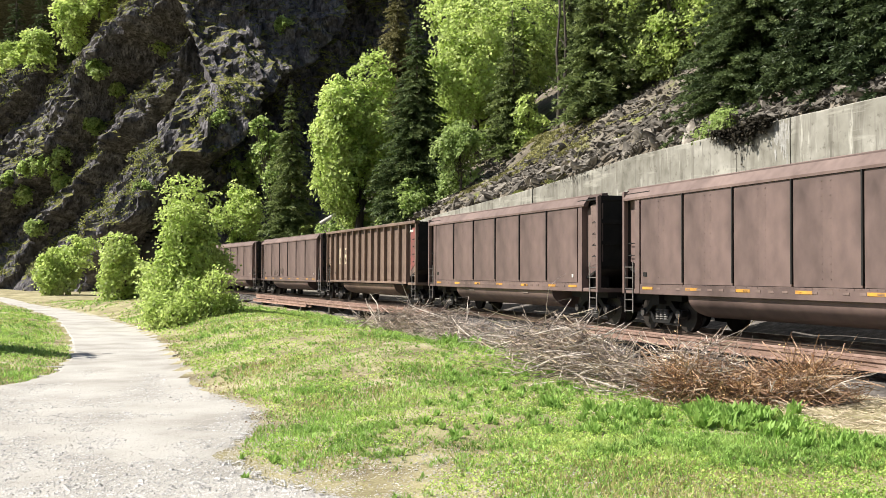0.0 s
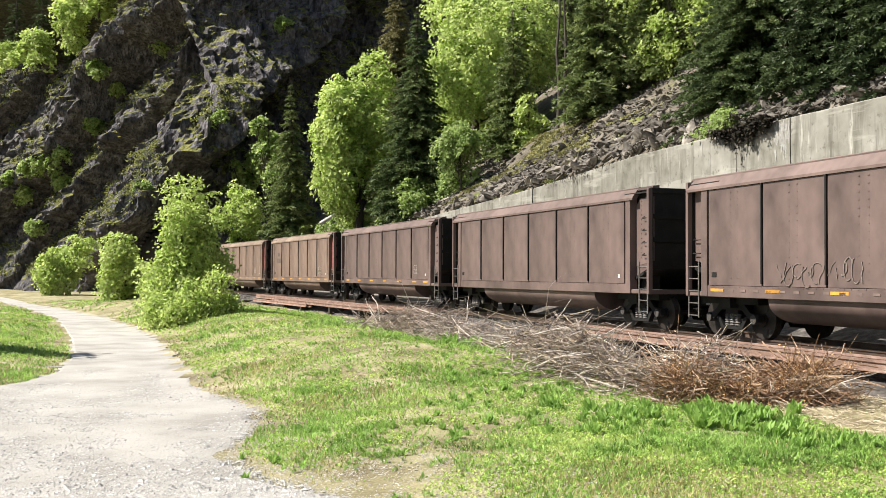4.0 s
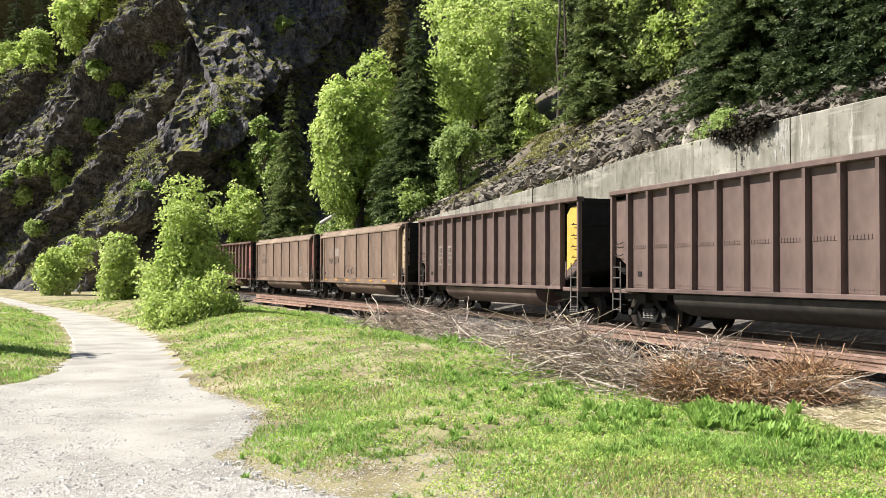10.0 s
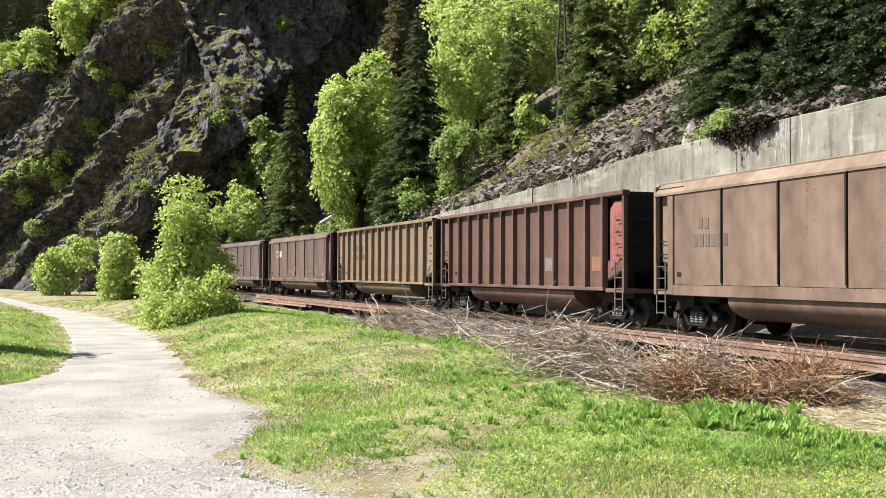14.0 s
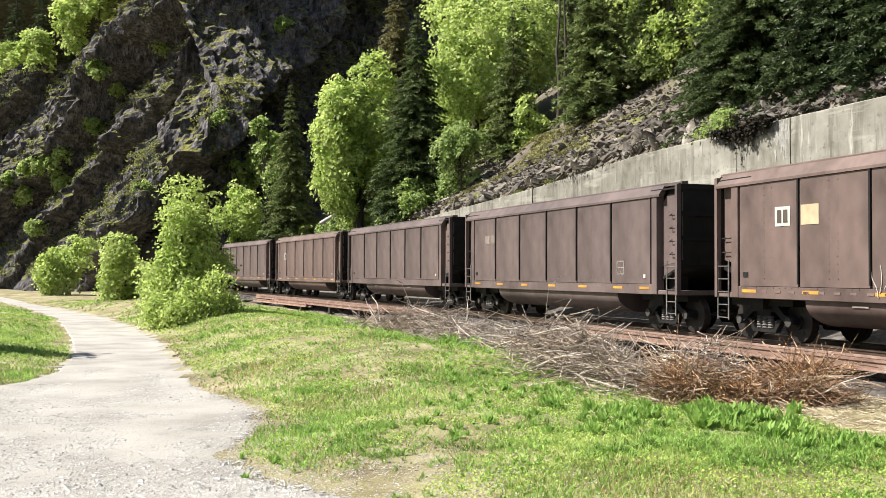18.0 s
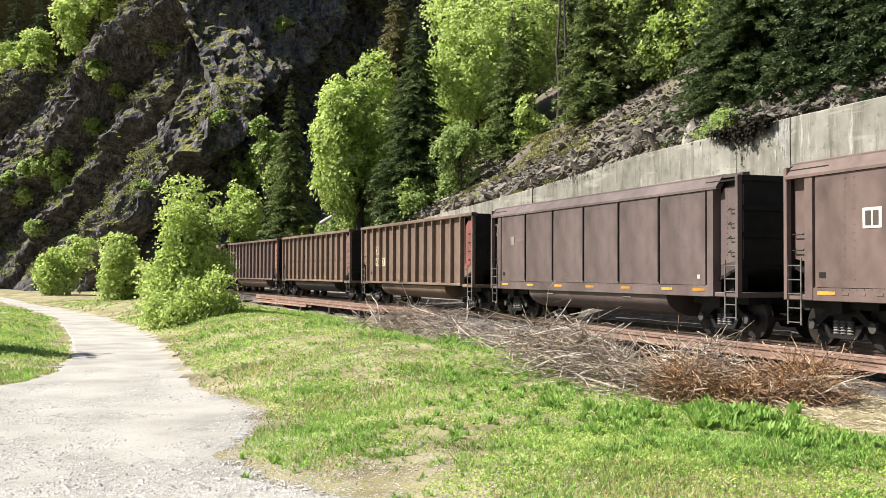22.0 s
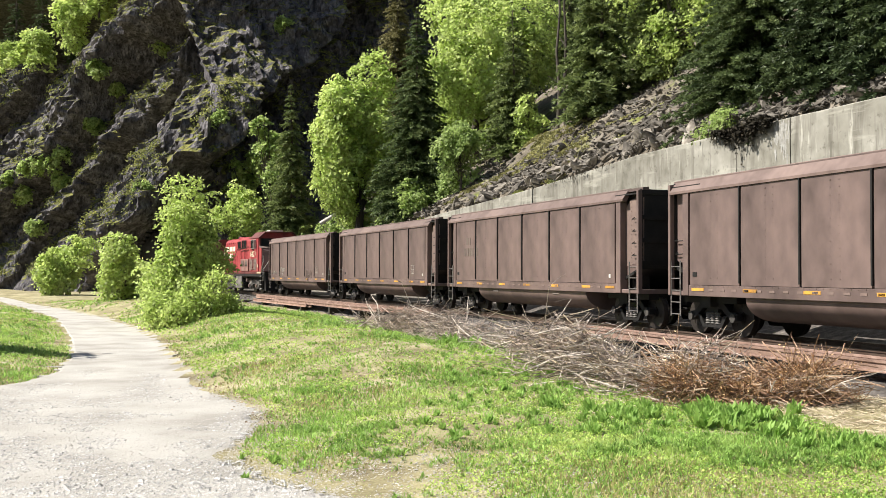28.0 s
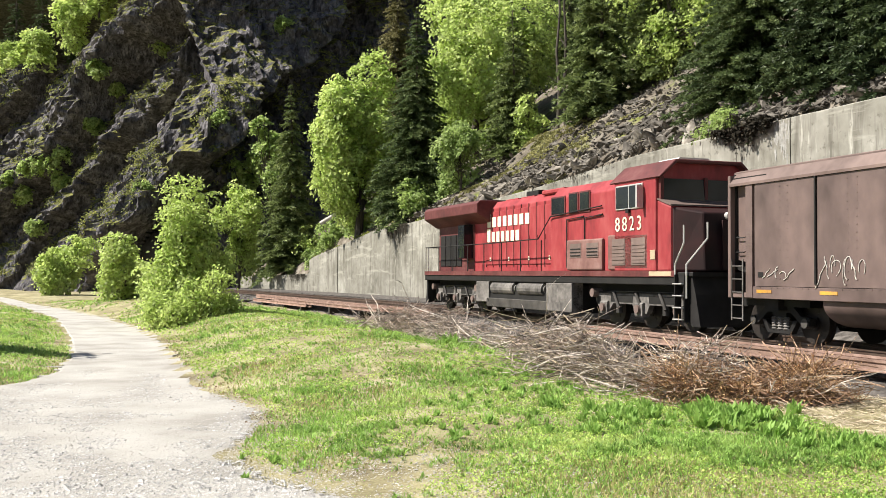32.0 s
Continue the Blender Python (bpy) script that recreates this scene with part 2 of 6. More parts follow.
M["dullred"] = surf("dusty_red_paint", [(0.062, 0.019, 0.018), (0.108, 0.029, 0.028), (0.145, 0.055, 0.05)], 1.2, 0.6, 0.1, fine=8, vary=0.05)
M["pink"] = surf("faded_pink_paint", [(0.10, 0.05, 0.045), (0.24, 0.085, 0.08), (0.30, 0.125, 0.115)], 1.2, 0.6, 0.1, fine=6)
M["yellow"] = surf("yellow_paint", [(0.40, 0.27, 0.06), (0.66, 0.44, 0.10)], 2, 0.55, 0.1)
M["endcream"] = surf("dusty_cream_paint", [(0.30, 0.23, 0.15), (0.52, 0.42, 0.28)], 1.2, 0.6, 0.1, fine=6)
M["orange"] = surf("orange_reflector", [(0.26, 0.15, 0.06), (0.62, 0.30, 0.04)], 4, 0.5, 0, vary=0.25)
M["white"] = surf("chalky_white_paint", [(0.40, 0.37, 0.33), (0.62, 0.59, 0.54)], 5, 0.7, 0, vary=0.1)
M["cream"] = surf("cream_paint", [(0.62, 0.58, 0.42), (0.78, 0.74, 0.56)], 5, 0.6, 0)
M["glass"] = surf("dark_window_glass", [(0.010, 0.012, 0.014), (0.018, 0.022, 0.025)], 2, 0.12, 0, spec=0.3)
M["silver"] = surf("brushed_silver", [(0.42, 0.41, 0.39), (0.60, 0.58, 0.55)], 4, 0.45, 0.05, metal=0.4)
M["darkness"] = surf("tunnel_rock", [(0.015, 0.014, 0.013), (0.04, 0.038, 0.035)], 1, 0.95, 0.5)


# ---- lettering ----
def glyphs(chars):
    """Flat meshes of single characters, one unit high, from the built-in font."""
    made = {}
    for c in chars:
        cu = bpy.data.curves.new("lettering", "FONT")
        cu.body, cu.size, cu.extrude, cu.align_x, cu.align_y = c, 1.0, 0.008, "CENTER", "CENTER"
        ob = new("lettering", cu)
        made[c] = bpy.data.meshes.new_from_object(ob.evaluated_get(bpy.context.evaluated_depsgraph_get()))
        bpy.data.objects.remove(ob)
    return made


GLYPH = glyphs("0123456789CEFUX")


def text_mesh(char, size, material):
    me = GLYPH[char].copy()
    me.transform(Matrix.Scale(size, 4))
    me.materials.clear()
    me.materials.append(material)
    return me


# ---- mesh helpers ----
class Geo:
    """Collects boxes, tubes and extrusions into one mesh."""

    def __init__(self):
        self.v, self.f = [], []

    def add(self, verts, faces):
        k = len(self.v)
        self.v += [tuple(p) for p in verts]
        self.f += [tuple(i + k for i in q) for q in faces]
        return self

    def box(self, x0, x1, y0, y1, z0, z1):
        p = [(x, y, z) for x in (x0, x1) for y in (y0, y1) for z in (z0, z1)]
        return self.add(p, [(0, 1, 3, 2), (4, 6, 7, 5), (0, 4, 5, 1), (2, 3, 7, 6), (0, 2, 6, 4), (1, 5, 7, 3)])

    def slab(self, x0, x1, y0, y1, z0, z1, c=0.02):
        """A box with chamfered long edges."""
        p = [(y0 + c, z0), (y1 - c, z0), (y1, z0 + c), (y1, z1 - c), (y1 - c, z1), (y0 + c, z1), (y0, z1 - c), (y0, z0 + c)]
        return self.along(p, x0, x1)

    def along(self, prof, x0, x1):
        """Extrudes a closed (y, z) outline along x."""
        n = len(prof)
        p = [(x, y, z) for x in (x0, x1) for y, z in prof]
        return self.add(p, [tuple(range(n)), tuple(range(2 * n - 1, n - 1, -1))] + [(i, i + n, (i + 1) % n + n, (i + 1) % n) for i in range(n)])

    def across(self, prof, y0, y1):
        """Extrudes a closed (x, z) outline along y."""
        n = len(prof)
        p = [(x, y, z) for y in (y0, y1) for x, z in prof]
        return self.add(p, [tuple(range(n)), tuple(range(2 * n - 1, n - 1, -1))] + [(i, (i + 1) % n, (i + 1) % n + n, i + n) for i in range(n)])

    def tube(self, pts, r, n=6, r1=None):
        """A round bar through points, tapering to r1."""
        pts = [Vector(p) for p in pts]
        rings = []
        for i, p in enumerate(pts):
            d = (pts[min(i + 1, len(pts) - 1)] - pts[max(i - 1, 0)]).normalized()
            a = d.orthogonal().normalized()
            b = d.cross(a)
            rr = r if r1 is None else r + (r1 - r) * i / (len(pts) - 1)
            rings.append([p + (a * math.cos(t) + b * math.sin(t)) * rr for t in (2 * math.pi * j / n for j in range(n))])
        faces = [(i * n + j, i * n + (j + 1) % n, (i + 1) * n + (j + 1) % n, (i + 1) * n + j) for i in range(len(pts) - 1) for j in range(n)]
        faces += [tuple(range(n - 1, -1, -1)), tuple(range((len(pts) - 1) * n, len(pts) * n))]
        return self.add([q for ring in rings for q in ring], faces)

    def lathe(self, prof, n=8):
        """Turns a (radius, z) outline about z."""
        p = [(r * math.cos(2 * math.pi * j / n), r * math.sin(2 * math.pi * j / n), z) for r, z in prof for j in range(n)]
        m = len(prof)
        f = [(i * n + j, i * n + (j + 1) % n, (i + 1) * n + (j + 1) % n, (i + 1) * n + j) for i in range(m - 1) for j in range(n)]
        return self.add(p, f + [tuple(range(n - 1, -1, -1)), tuple(range((m - 1) * n, m * n))])

    def mesh(self, name, material):
        me = bpy.data.meshes.new(name)
        me.from_pydata(self.v, [], self.f)
        bm = bmesh.new()
        bm.from_mesh(me)
        bmesh.ops.recalc_face_normals(bm, faces=bm.faces)
        bm.to_mesh(me)
        bm.free()
        me.materials.append(material)
        return me


def part(name, geo, material, parent=None, label=""):
    me = geo.mesh(name, material) if isinstance(geo, Geo) else geo
    if not len(me.materials):
        me.materials.append(material)
    ob = new(name, me)
    if parent:
        ob.parent = parent
    return tagged(ob, label) if label else ob


def poly_mesh(name, verts, k, material, smooth=False):
    """A mesh of separate k-gons from an (n, k, 3) array."""
    verts = np.asarray(verts, dtype=np.float32)
    n = len(verts)
    me = bpy.data.meshes.new(name)
    me.vertices.add(n * k)
    me.vertices.foreach_set("co", verts.ravel())
    me.loops.add(n * k)
    me.loops.foreach_set("vertex_index", np.arange(n * k, dtype=np.int32))
    me.polygons.add(n)
    me.polygons.foreach_set("loop_start", np.arange(0, n * k, k, dtype=np.int32))
    me.update(calc_edges=True)
    me.materials.append(material)
    return me


def grid_mesh(name, P, material, keep=None, smooth=True):
    """A sheet from a (rows, cols, 3) array of points."""
    r, c = P.shape[:2]
    i = np.arange(r * c).reshape(r, c)
    q = np.stack([i[:-1, :-1], i[:-1, 1:], i[1:, 1:], i[1:, :-1]], -1).reshape(-1, 4)
    if keep is not None:
        q = q[keep.ravel()]
    me = bpy.data.meshes.new(name)
    me.from_pydata(P.reshape(-1, 3).tolist(), [], q.tolist())
    if smooth:
        me.polygons.foreach_set("use_smooth", np.ones(len(me.polygons), dtype=bool))
    me.materials.append(material)
    return me


# ---- the line of the track: s runs the way the train goes, d towards the hill ----
_s = np.arange(-470, 520, 0.5)
_k = np.where(_s < -60, -0.00267, np.where(_s > 118, 0, -0.001767 + 1.5e-5 * _s))
_k = np.where(_s < -150, 0, _k)
_i0 = int(np.argmin(abs(_s)))
_th = np.cumsum(_k) * 0.5
_th = _th - _th[_i0] - 1.18488
_x, _y = np.cumsum(np.cos(_th)) * 0.5, np.cumsum(np.sin(_th)) * 0.5
_x, _y = _x - _x[_i0] - 3.506 - 1.55 * np.sin(_th), _y - _y[_i0] + 50.158 + 1.55 * np.cos(_th)


def trk(s, d=0.0, z=0.0):
    x, y, t = (np.interp(s, _s, a) for a in (_x, _y, _th))
    return np.stack(np.broadcast_arrays(x - d * np.sin(t), y + d * np.cos(t), z), -1)


def heading(s):
    return float(np.interp(s, _s, _th))


def to_track(x, y):
    """Track coordinates of points of the plan."""
    x, y = np.atleast_1d(x).astype(float), np.atleast_1d(y).astype(float)
    S, D = np.empty_like(x), np.empty_like(x)
    for a in range(0, len(x), 2000):
        i = np.argmin((_x[None, ::2] - x[a:a + 2000, None]) ** 2 + (_y[None, ::2] - y[a:a + 2000, None]) ** 2, 1) * 2
        S[a:a + 2000] = _s[i]
        D[a:a + 2000] = -(x[a:a + 2000] - _x[i]) * np.sin(_th[i]) + (y[a:a + 2000] - _y[i]) * np.cos(_th[i])
    return S, D


WALL_S = [-62, -33.4, -33.3, -19.5, -10.8, -7.4, 4.6, 13.7, 22.8, 30, 60, 300]
WALL_Z = [1.0, 1.4, 2.7, 4.4, 4.76, 5.0, 5.6, 6.2, 6.4, 6.45, 6.5, 6.5]


def wall_top(s):
    return np.interp(s, WALL_S, WALL_Z)


def hill_z(s, e):
    """Height of the hillside e metres behind the wall."""
    return wall_top(s) - 0.15 + 0.70 * np.maximum(e, 0) + 0.10 * np.maximum(e - 25, 0)


ROAD_R = [(-48, 105), (-36, 84), (-29, 70.8), (-23.2, 62), (-18.3, 53.6), (-12.6, 41.5), (-9.2, 33.1), (-6.5, 25), (-4.9, 20.1), (-3.8, 18.3), (-3.1, 17.1), (-2.8, 15.8), (-2.7, 14.2), (-2.7, 12.8), (-2.0, 11.4), (-0.6, 10), (1.0, 7), (2.5, 0), (4, -30)]
ROAD_L = [(-52, 104), (-40, 86), (-34.5, 77.9), (-24.3, 59.5), (-19, 49.3), (-12.9, 34.6), (-10.2, 27.6), (-8.9, 23), (-8.8, 20.9), (-9.5, 19), (-11, 17.5), (-13, 15), (-14, 12), (-14, 8), (-13, 0), (-10, -30)]


def road_span(y):
    """The road's left and right edge at y."""
    ly, lx = zip(*[(b, a) for a, b in reversed(ROAD_L)])
    ry, rx = zip(*[(b, a) for a, b in reversed(ROAD_R)])
    return np.interp(y, ly, lx), np.interp(y, ry, rx)


def smooth01(x):
    x = np.clip(x, 0, 1)
    return x * x * (3 - 2 * x)


def ground_z(x, y):
    """Open ground: level field, road a little lower, a low bank beside the road."""
    x, y = np.asarray(x, float), np.asarray(y, float)
    l, r = road_span(y)
    out = np.maximum(np.maximum(l - x, x - r), 0)
    z = -0.82 + 0.20 * smooth01(out / 2.5)
    bank = np.exp(-((x - r - 4.5) / 3.2) ** 2) * smooth01((y - 16) / 8) * smooth01((75 - y) / 15)
    z = z + 0.48 * bank * (x > r)
    z = z + 0.05 * np.sin(x * 0.9 + 1.3 * np.sin(y * 0.31)) * np.cos(y * 0.55) * smooth01(out / 1.5)
    return np.where((abs(x) > 160) | (y > 260) | (y < -60), -0.82, z)
# ---- ground ----
gx = np.unique(np.concatenate([np.linspace(-3000, -160, 8), np.linspace(-160, -45, 30), np.arange(-45, 24, 0.5), np.linspace(24, 160, 35), np.linspace(160, 3000, 8)]))
gy = np.unique(np.concatenate([np.linspace(-3000, -40, 8), np.linspace(-40, 6, 20), np.arange(6, 45, 0.4), np.arange(45, 90, 0.9), np.linspace(90, 260, 30), np.linspace(260, 4000, 8)]))
GX, GY = np.meshgrid(gx, gy)
GZ = ground_z(GX, GY)
tagged(part("ground", grid_mesh("ground", np.stack([GX, GY, GZ], -1), M["ground"]), M["ground"]), "mossy grass and bare soil ground beside a railway", "ground", kind="structure")

# gravel road
rng = np.random.default_rng(4)
ry = np.concatenate([np.arange(-30, 6, 2.0), np.arange(6, 30, 0.25), np.arange(30, 104, 0.8)])
rl, rr = road_span(ry)
tt = np.linspace(0, 1, 40)
RX = rl[:, None] + (rr - rl)[:, None] * tt[None, :]
wob = rng.normal(0, 0.17, (len(ry), 2))
RX[:, 0] += wob[:, 0]
RX[:, -1] += wob[:, 1]
RY = np.repeat(ry[:, None], 40, 1)
lane = 0.5 + 0.5 * np.cos((tt - 0.5) * 4 * math.pi)
RZ = ground_z(RX, RY) + 0.014 + 0.02 * lane[None, :] * smooth01((RY - 16) / 8)
RZ[:, 0] -= 0.035
RZ[:, -1] -= 0.035
tagged(part("road", grid_mesh("road", np.stack([RX, RY, RZ], -1), M["road"]), M["road"]), "pale grey gravel lane curving past the railway", "road", kind="structure")

# ---- track bed, ties and rails ----
ss = np.arange(-110, 140, 1.0)
prof = [(-3.6, -0.74), (-2.9, -0.60), (-1.75, -0.20), (1.75, -0.20), (2.3, -0.14), (3.4, -0.08), (5.3, 0.02), (5.3, -0.9)]
bed = np.stack([trk(ss, d, z) for d, z in prof], 1)
bed[:, 4:7, 2] += smooth01((ss - 2) / 9)[:, None] * np.array([0.10, 0.36, 0.45])
bed[:, 1:6, 2] += rng.normal(0, 0.015, (len(ss), 5))
track_bed = tagged(part("track_bed", grid_mesh("track_bed", bed, M["ballast"], smooth=False), M["ballast"]), "grey crushed stone ballast under the railway track", "track bed", kind="structure")


def rail_prof(c=0.0, z=0.0, k=1.0):
    return [(c + a * k, z + b * k) for a, b in ((-.07, -.17), (.07, -.17), (.07, -.155), (.012, -.14), (.012, -.05), (.036, -.035), (.036, 0), (-.036, 0), (-.036, -.035), (-.012, -.05), (-.012, -.14), (-.07, -.155))]


def rail_along(s0, s1, d, z, step=2.0):
    g = Geo()
    pts = np.arange(s0, s1 + 0.01, step)
    pr = rail_prof()
    n = len(pr)
    for s in pts:
        for a, b in pr:
            g.v.append(tuple(trk(s, d + a, z + b)))
    for i in range(len(pts) - 1):
        g.f += [(i * n + j, i * n + (j + 1) % n, (i + 1) * n + (j + 1) % n, (i + 1) * n + j) for j in range(n)]
    g.f += [tuple(range(n)), tuple(range(len(pts) * n - 1, (len(pts) - 1) * n - 1, -1))]
    return g


for d in (-0.755, 0.755):
    tagged(part("rail", rail_along(-110, 140, d, 0.0), M["railhead"]), "worn steel running rail on timber ties", "rail", kind="structure")
tie_mesh = Geo().slab(-0.115, 0.115, -1.3, 1.3, -0.35, -0.168, 0.01).mesh("tie", M["tie"])
for i in range(170):
    s = -52 + i * 0.56
    o = new("tie", tie_mesh)
    o.parent = track_bed
    o.matrix_basis = Matrix.Translation(trk(s)) @ Matrix.Rotation(heading(s) + random.uniform(-0.02, 0.02), 4, "Z")

# ---- retaining wall ----
def wall_piece(s0, s1, d0, d1, z0, step=1.0):
    pts = np.unique(np.concatenate([np.arange(s0, s1, step), [s1]]))
    g = Geo()
    for s in pts:
        zt = float(wall_top(min(max(s, s0 + 0.02), s1 - 0.02)))
        for d, z in ((d0, z0), (d0, zt), (d0 + 0.04, zt + 0.03), (d1, zt + 0.03), (d1, z0)):
            g.v.append(tuple(trk(s, d, z)))
    for i in range(len(pts) - 1):
        g.f += [(i * 5 + j, i * 5 + (j + 1) % 5, (i + 1) * 5 + (j + 1) % 5, (i + 1) * 5 + j) for j in range(5)]
    g.f += [(0, 1, 2, 3, 4), tuple(len(g.v) - 5 + j for j in (4, 3, 2, 1, 0))]
    return g


wall = tagged(new("retaining_wall"), "tall weathered concrete retaining wall with vertical joints", "retaining wall", kind="structure")
joints = [-62, -54, -46, -40, -33.35, -26.5, -19.5, -11.5, -4.2, 4.65, 13.75, 20.1, 22.8, 31, 39, 47, 55, 63, 75, 95, 140]
face = [5.0 + random.uniform(-0.03, 0.03) for _ in joints]
for a, b, d in zip(joints, joints[1:], face):
    part("wall_panel", wall_piece(a + 0.02, b - 0.02, d, 5.7, -0.4), M["concrete"], wall)

# lime washed out of the joint
lr = random.Random(8)
g = Geo()
for k in range(70):
    s, z = min(22.75, 22.4 + lr.gauss(0, 0.22)), 6.25 - abs(lr.gauss(0, 0.6))
    w, h, y = lr.uniform(0.015, 0.05), lr.uniform(0.06, 0.30), face[joints.index(20.1)] - 0.004 - 0.0001 * k
    ring = [(s + w * math.cos(a) * lr.uniform(0.5, 1.2), z + h * math.sin(a) * lr.uniform(0.5, 1.2)) for a in (j * math.pi / 4 for j in range(8))]
    g.add([tuple(trk(a, y, b)) for a, b in ring], [tuple(range(8))])
part("lime_stain", g, M["lime"], wall, "white lime bloom on the concrete")

# ---- hillside behind the wall ----
hs = np.concatenate([np.arange(-62, 60, 0.8), np.arange(60, 300, 6)])
he = np.concatenate([[0.55], np.arange(1, 26, 0.7), np.arange(26, 150, 5)])
HS, HE = np.meshgrid(hs, he)
HZ = hill_z(HS, HE)
for i in range(HS.shape[0]):
    for j in range(HS.shape[1]):
        if HE[i, j] > 0.6:
            HZ[i, j] += 0.5 * noise.noise((HS[i, j] * 0.35, HE[i, j] * 0.35, 1)) + 1.6 * noise.noise((HS[i, j] * 0.08, HE[i, j] * 0.08, 5)) * min(HE[i, j] / 12, 1)
HP = trk(HS, HE + 5.0, HZ)
HP[0, :, 2] = wall_top(hs) - 0.1
tagged(part("hillside", grid_mesh("hillside", HP, M["hill"]), M["hill"]), "steep hillside of scree and brown soil above the wall", "hillside", kind="structure")

# ---- cliff ----
base = [(-460, 330), (-260, 235), (-150, 178), (-100, 150), (-75, 137), (-55, 125.5), (-43, 115), (-33, 104.5), (-24, 101.5), (-17, 107), (-8, 117), (8, 130), (40, 150), (120, 190)]
bl = np.concatenate([[0], np.cumsum([math.dist(a, b) for a, b in zip(base, base[1:])])])
bx, by = [p[0] for p in base], [p[1] for p in base]
u0, u1 = bl[3], bl[11]
us = np.concatenate([np.linspace(0, u0, 24)[:-1], np.arange(u0, u1, 0.40), np.linspace(u1, bl[-1], 14)])
zs = np.concatenate([np.arange(-1.5, 44, 0.40), np.linspace(45, 60, 6)])
back = [2, 6, 14, 30, 60, 120, 250, 420]
CL = np.zeros((len(zs) + len(back), len(us), 3))


def saw(t):
    """Slowly out, then suddenly back: tilted ledges with steep undersides."""
    f = t - math.floor(t)
    return 1 - f if f > 0.10 else f / 0.10 * 0.9


STEPS = [-900, -640, -440, -390, -371, -354, -339, -322, -304, -296, -280, -267, -250, -230, -205, -175, -130, -60, 60]


def ribs(q):
    """The great slanting ribs, each ending in a steep drop."""
    i = max(j for j in range(len(STEPS) - 1) if STEPS[j] <= q or j == 0)
    n = min(STEPS[i + 1] - STEPS[i], 20)
    f = min((q - STEPS[i]) / n, 1)
    return 0.52 * n * (1 - f if f > 0.07 else f / 0.07 * 0.93)


for j, u in enumerate(us):
    x, y = np.interp(u, bl, bx), np.interp(u, bl, by)
    e = 2.0
    tx, ty = np.interp(u + e, bl, bx) - np.interp(u - e, bl, bx), np.interp(u + e, bl, by) - np.interp(u - e, bl, by)
    n = math.hypot(tx, ty)
    nx, ny = ty / n, -tx / n
    rim = 30.0 + 15 * smooth01((x + 58) / 16) - 4 * smooth01((-62 - x) / 30)
    for i, z in enumerate(zs):
        zz = min(z, rim)
        w1 = 2.4 * noise.noise((u / 11, zz / 14, 3.1)) + 1.0 * noise.noise((u / 4, zz / 5, 8.3))
        q = -0.67 * u + 0.74 * zz + w1
        a = u * 0.74 + zz * 0.67
        amp = 0.75 + 0.7 * noise.noise((a / 16, q / 9, 1.7))
        dis = (0.35 + 0.7 * amp) * ribs(q) + 0.6 * (1 - amp * 0.5) * saw((q + 0.4 * a) / 4.3 + 0.4)
        v, cell = noise.voronoi((u / 2.2, zz / 5.5 + 0.3 * noise.noise((u / 3, zz / 3, 0)), 0.5))
        hsh = noise.noise((cell[0].x * 7.1, cell[0].y * 5.3, 3.3))
        v2, cell2 = noise.voronoi((a / 1.1, q / 1.5, 4.5))
        h2 = noise.noise((cell2[0].x * 5.1, cell2[0].y * 6.3, 1.3))
        dis += 1.9 * hsh + 1.0 * h2 + 0.55 * noise.noise((u / 0.8, zz / 1.0, 9.2)) + 0.45 * noise.noise((a / 0.55, q / 0.9, 6.2)) + 0.9 * noise.noise((u / 2.6, zz / 6.0, 2.2))
        dis -= 3.4
        dis *= min(1, 0.35 + z / 10) if z > 0 else 0.35
        lean = 0.30 * zz + (z - zz) * 1.6
        CL[i, j] = (x + nx * (dis - lean), y + ny * (dis - lean), zz + 0.25 * noise.noise((u / 2, z / 2, 4)))
    for i, r in enumerate(back):
        px, py, pz = CL[len(zs) - 1, j]
        CL[len(zs) + i, j] = (px - nx * r, py - ny * r, pz + min(r, 60) * 0.06 + 1 * noise.noise((u / 20, r / 20, 1)))
mid = (CL[:-1, :-1] + CL[1:, 1:]) / 2
ms, md = to_track(mid[..., 0].ravel(), mid[..., 1].ravel())
hole = (abs(md) < 2.7) & (mid[..., 2].ravel() < 6.2) & (abs(ms + 58) < 14)
tagged(part("cliff", grid_mesh("cliff", CL, M["rock"], keep=~hole, smooth=False), M["rock"]), "dark jagged basalt cliff with mossy ledges", "cliff", kind="structure")
# tunnel behind the trees
tp = [(-2.9, -0.5), (-2.9, 4.2), (-2.1, 5.6), (0, 6.3), (2.1, 5.6), (2.9, 4.2), (2.9, -0.5)]
ts = np.arange(-110, -53, 3.0)
tagged(part("tunnel_lining", grid_mesh("tunnel_lining", np.stack([trk(ts, d, z) for d, z in tp], 1), M["darkness"], smooth=False), M["darkness"]), "dark rock tunnel bore through the cliff", "tunnel", kind="structure")

# tufts and small bushes on the ledges
cg = np.cross(CL[1:-9, 1:] - CL[1:-9, :-1], CL[2:-8, :-1] - CL[1:-9, :-1])
cn = cg / np.maximum(np.linalg.norm(cg, axis=-1, keepdims=True), 1e-6)
cn = cn * np.sign(-cn[..., 1:2] + 1e-6)
cpos = CL[1:-9, :-1]
# ---- coal cars: x forward, near side at -y, z from the rail ----
HL = 7.28          # half length of the body
P0, PW = -HL + 0.95, (2 * HL - 2.12) / 12   # first rib and pitch of the ribbed cars


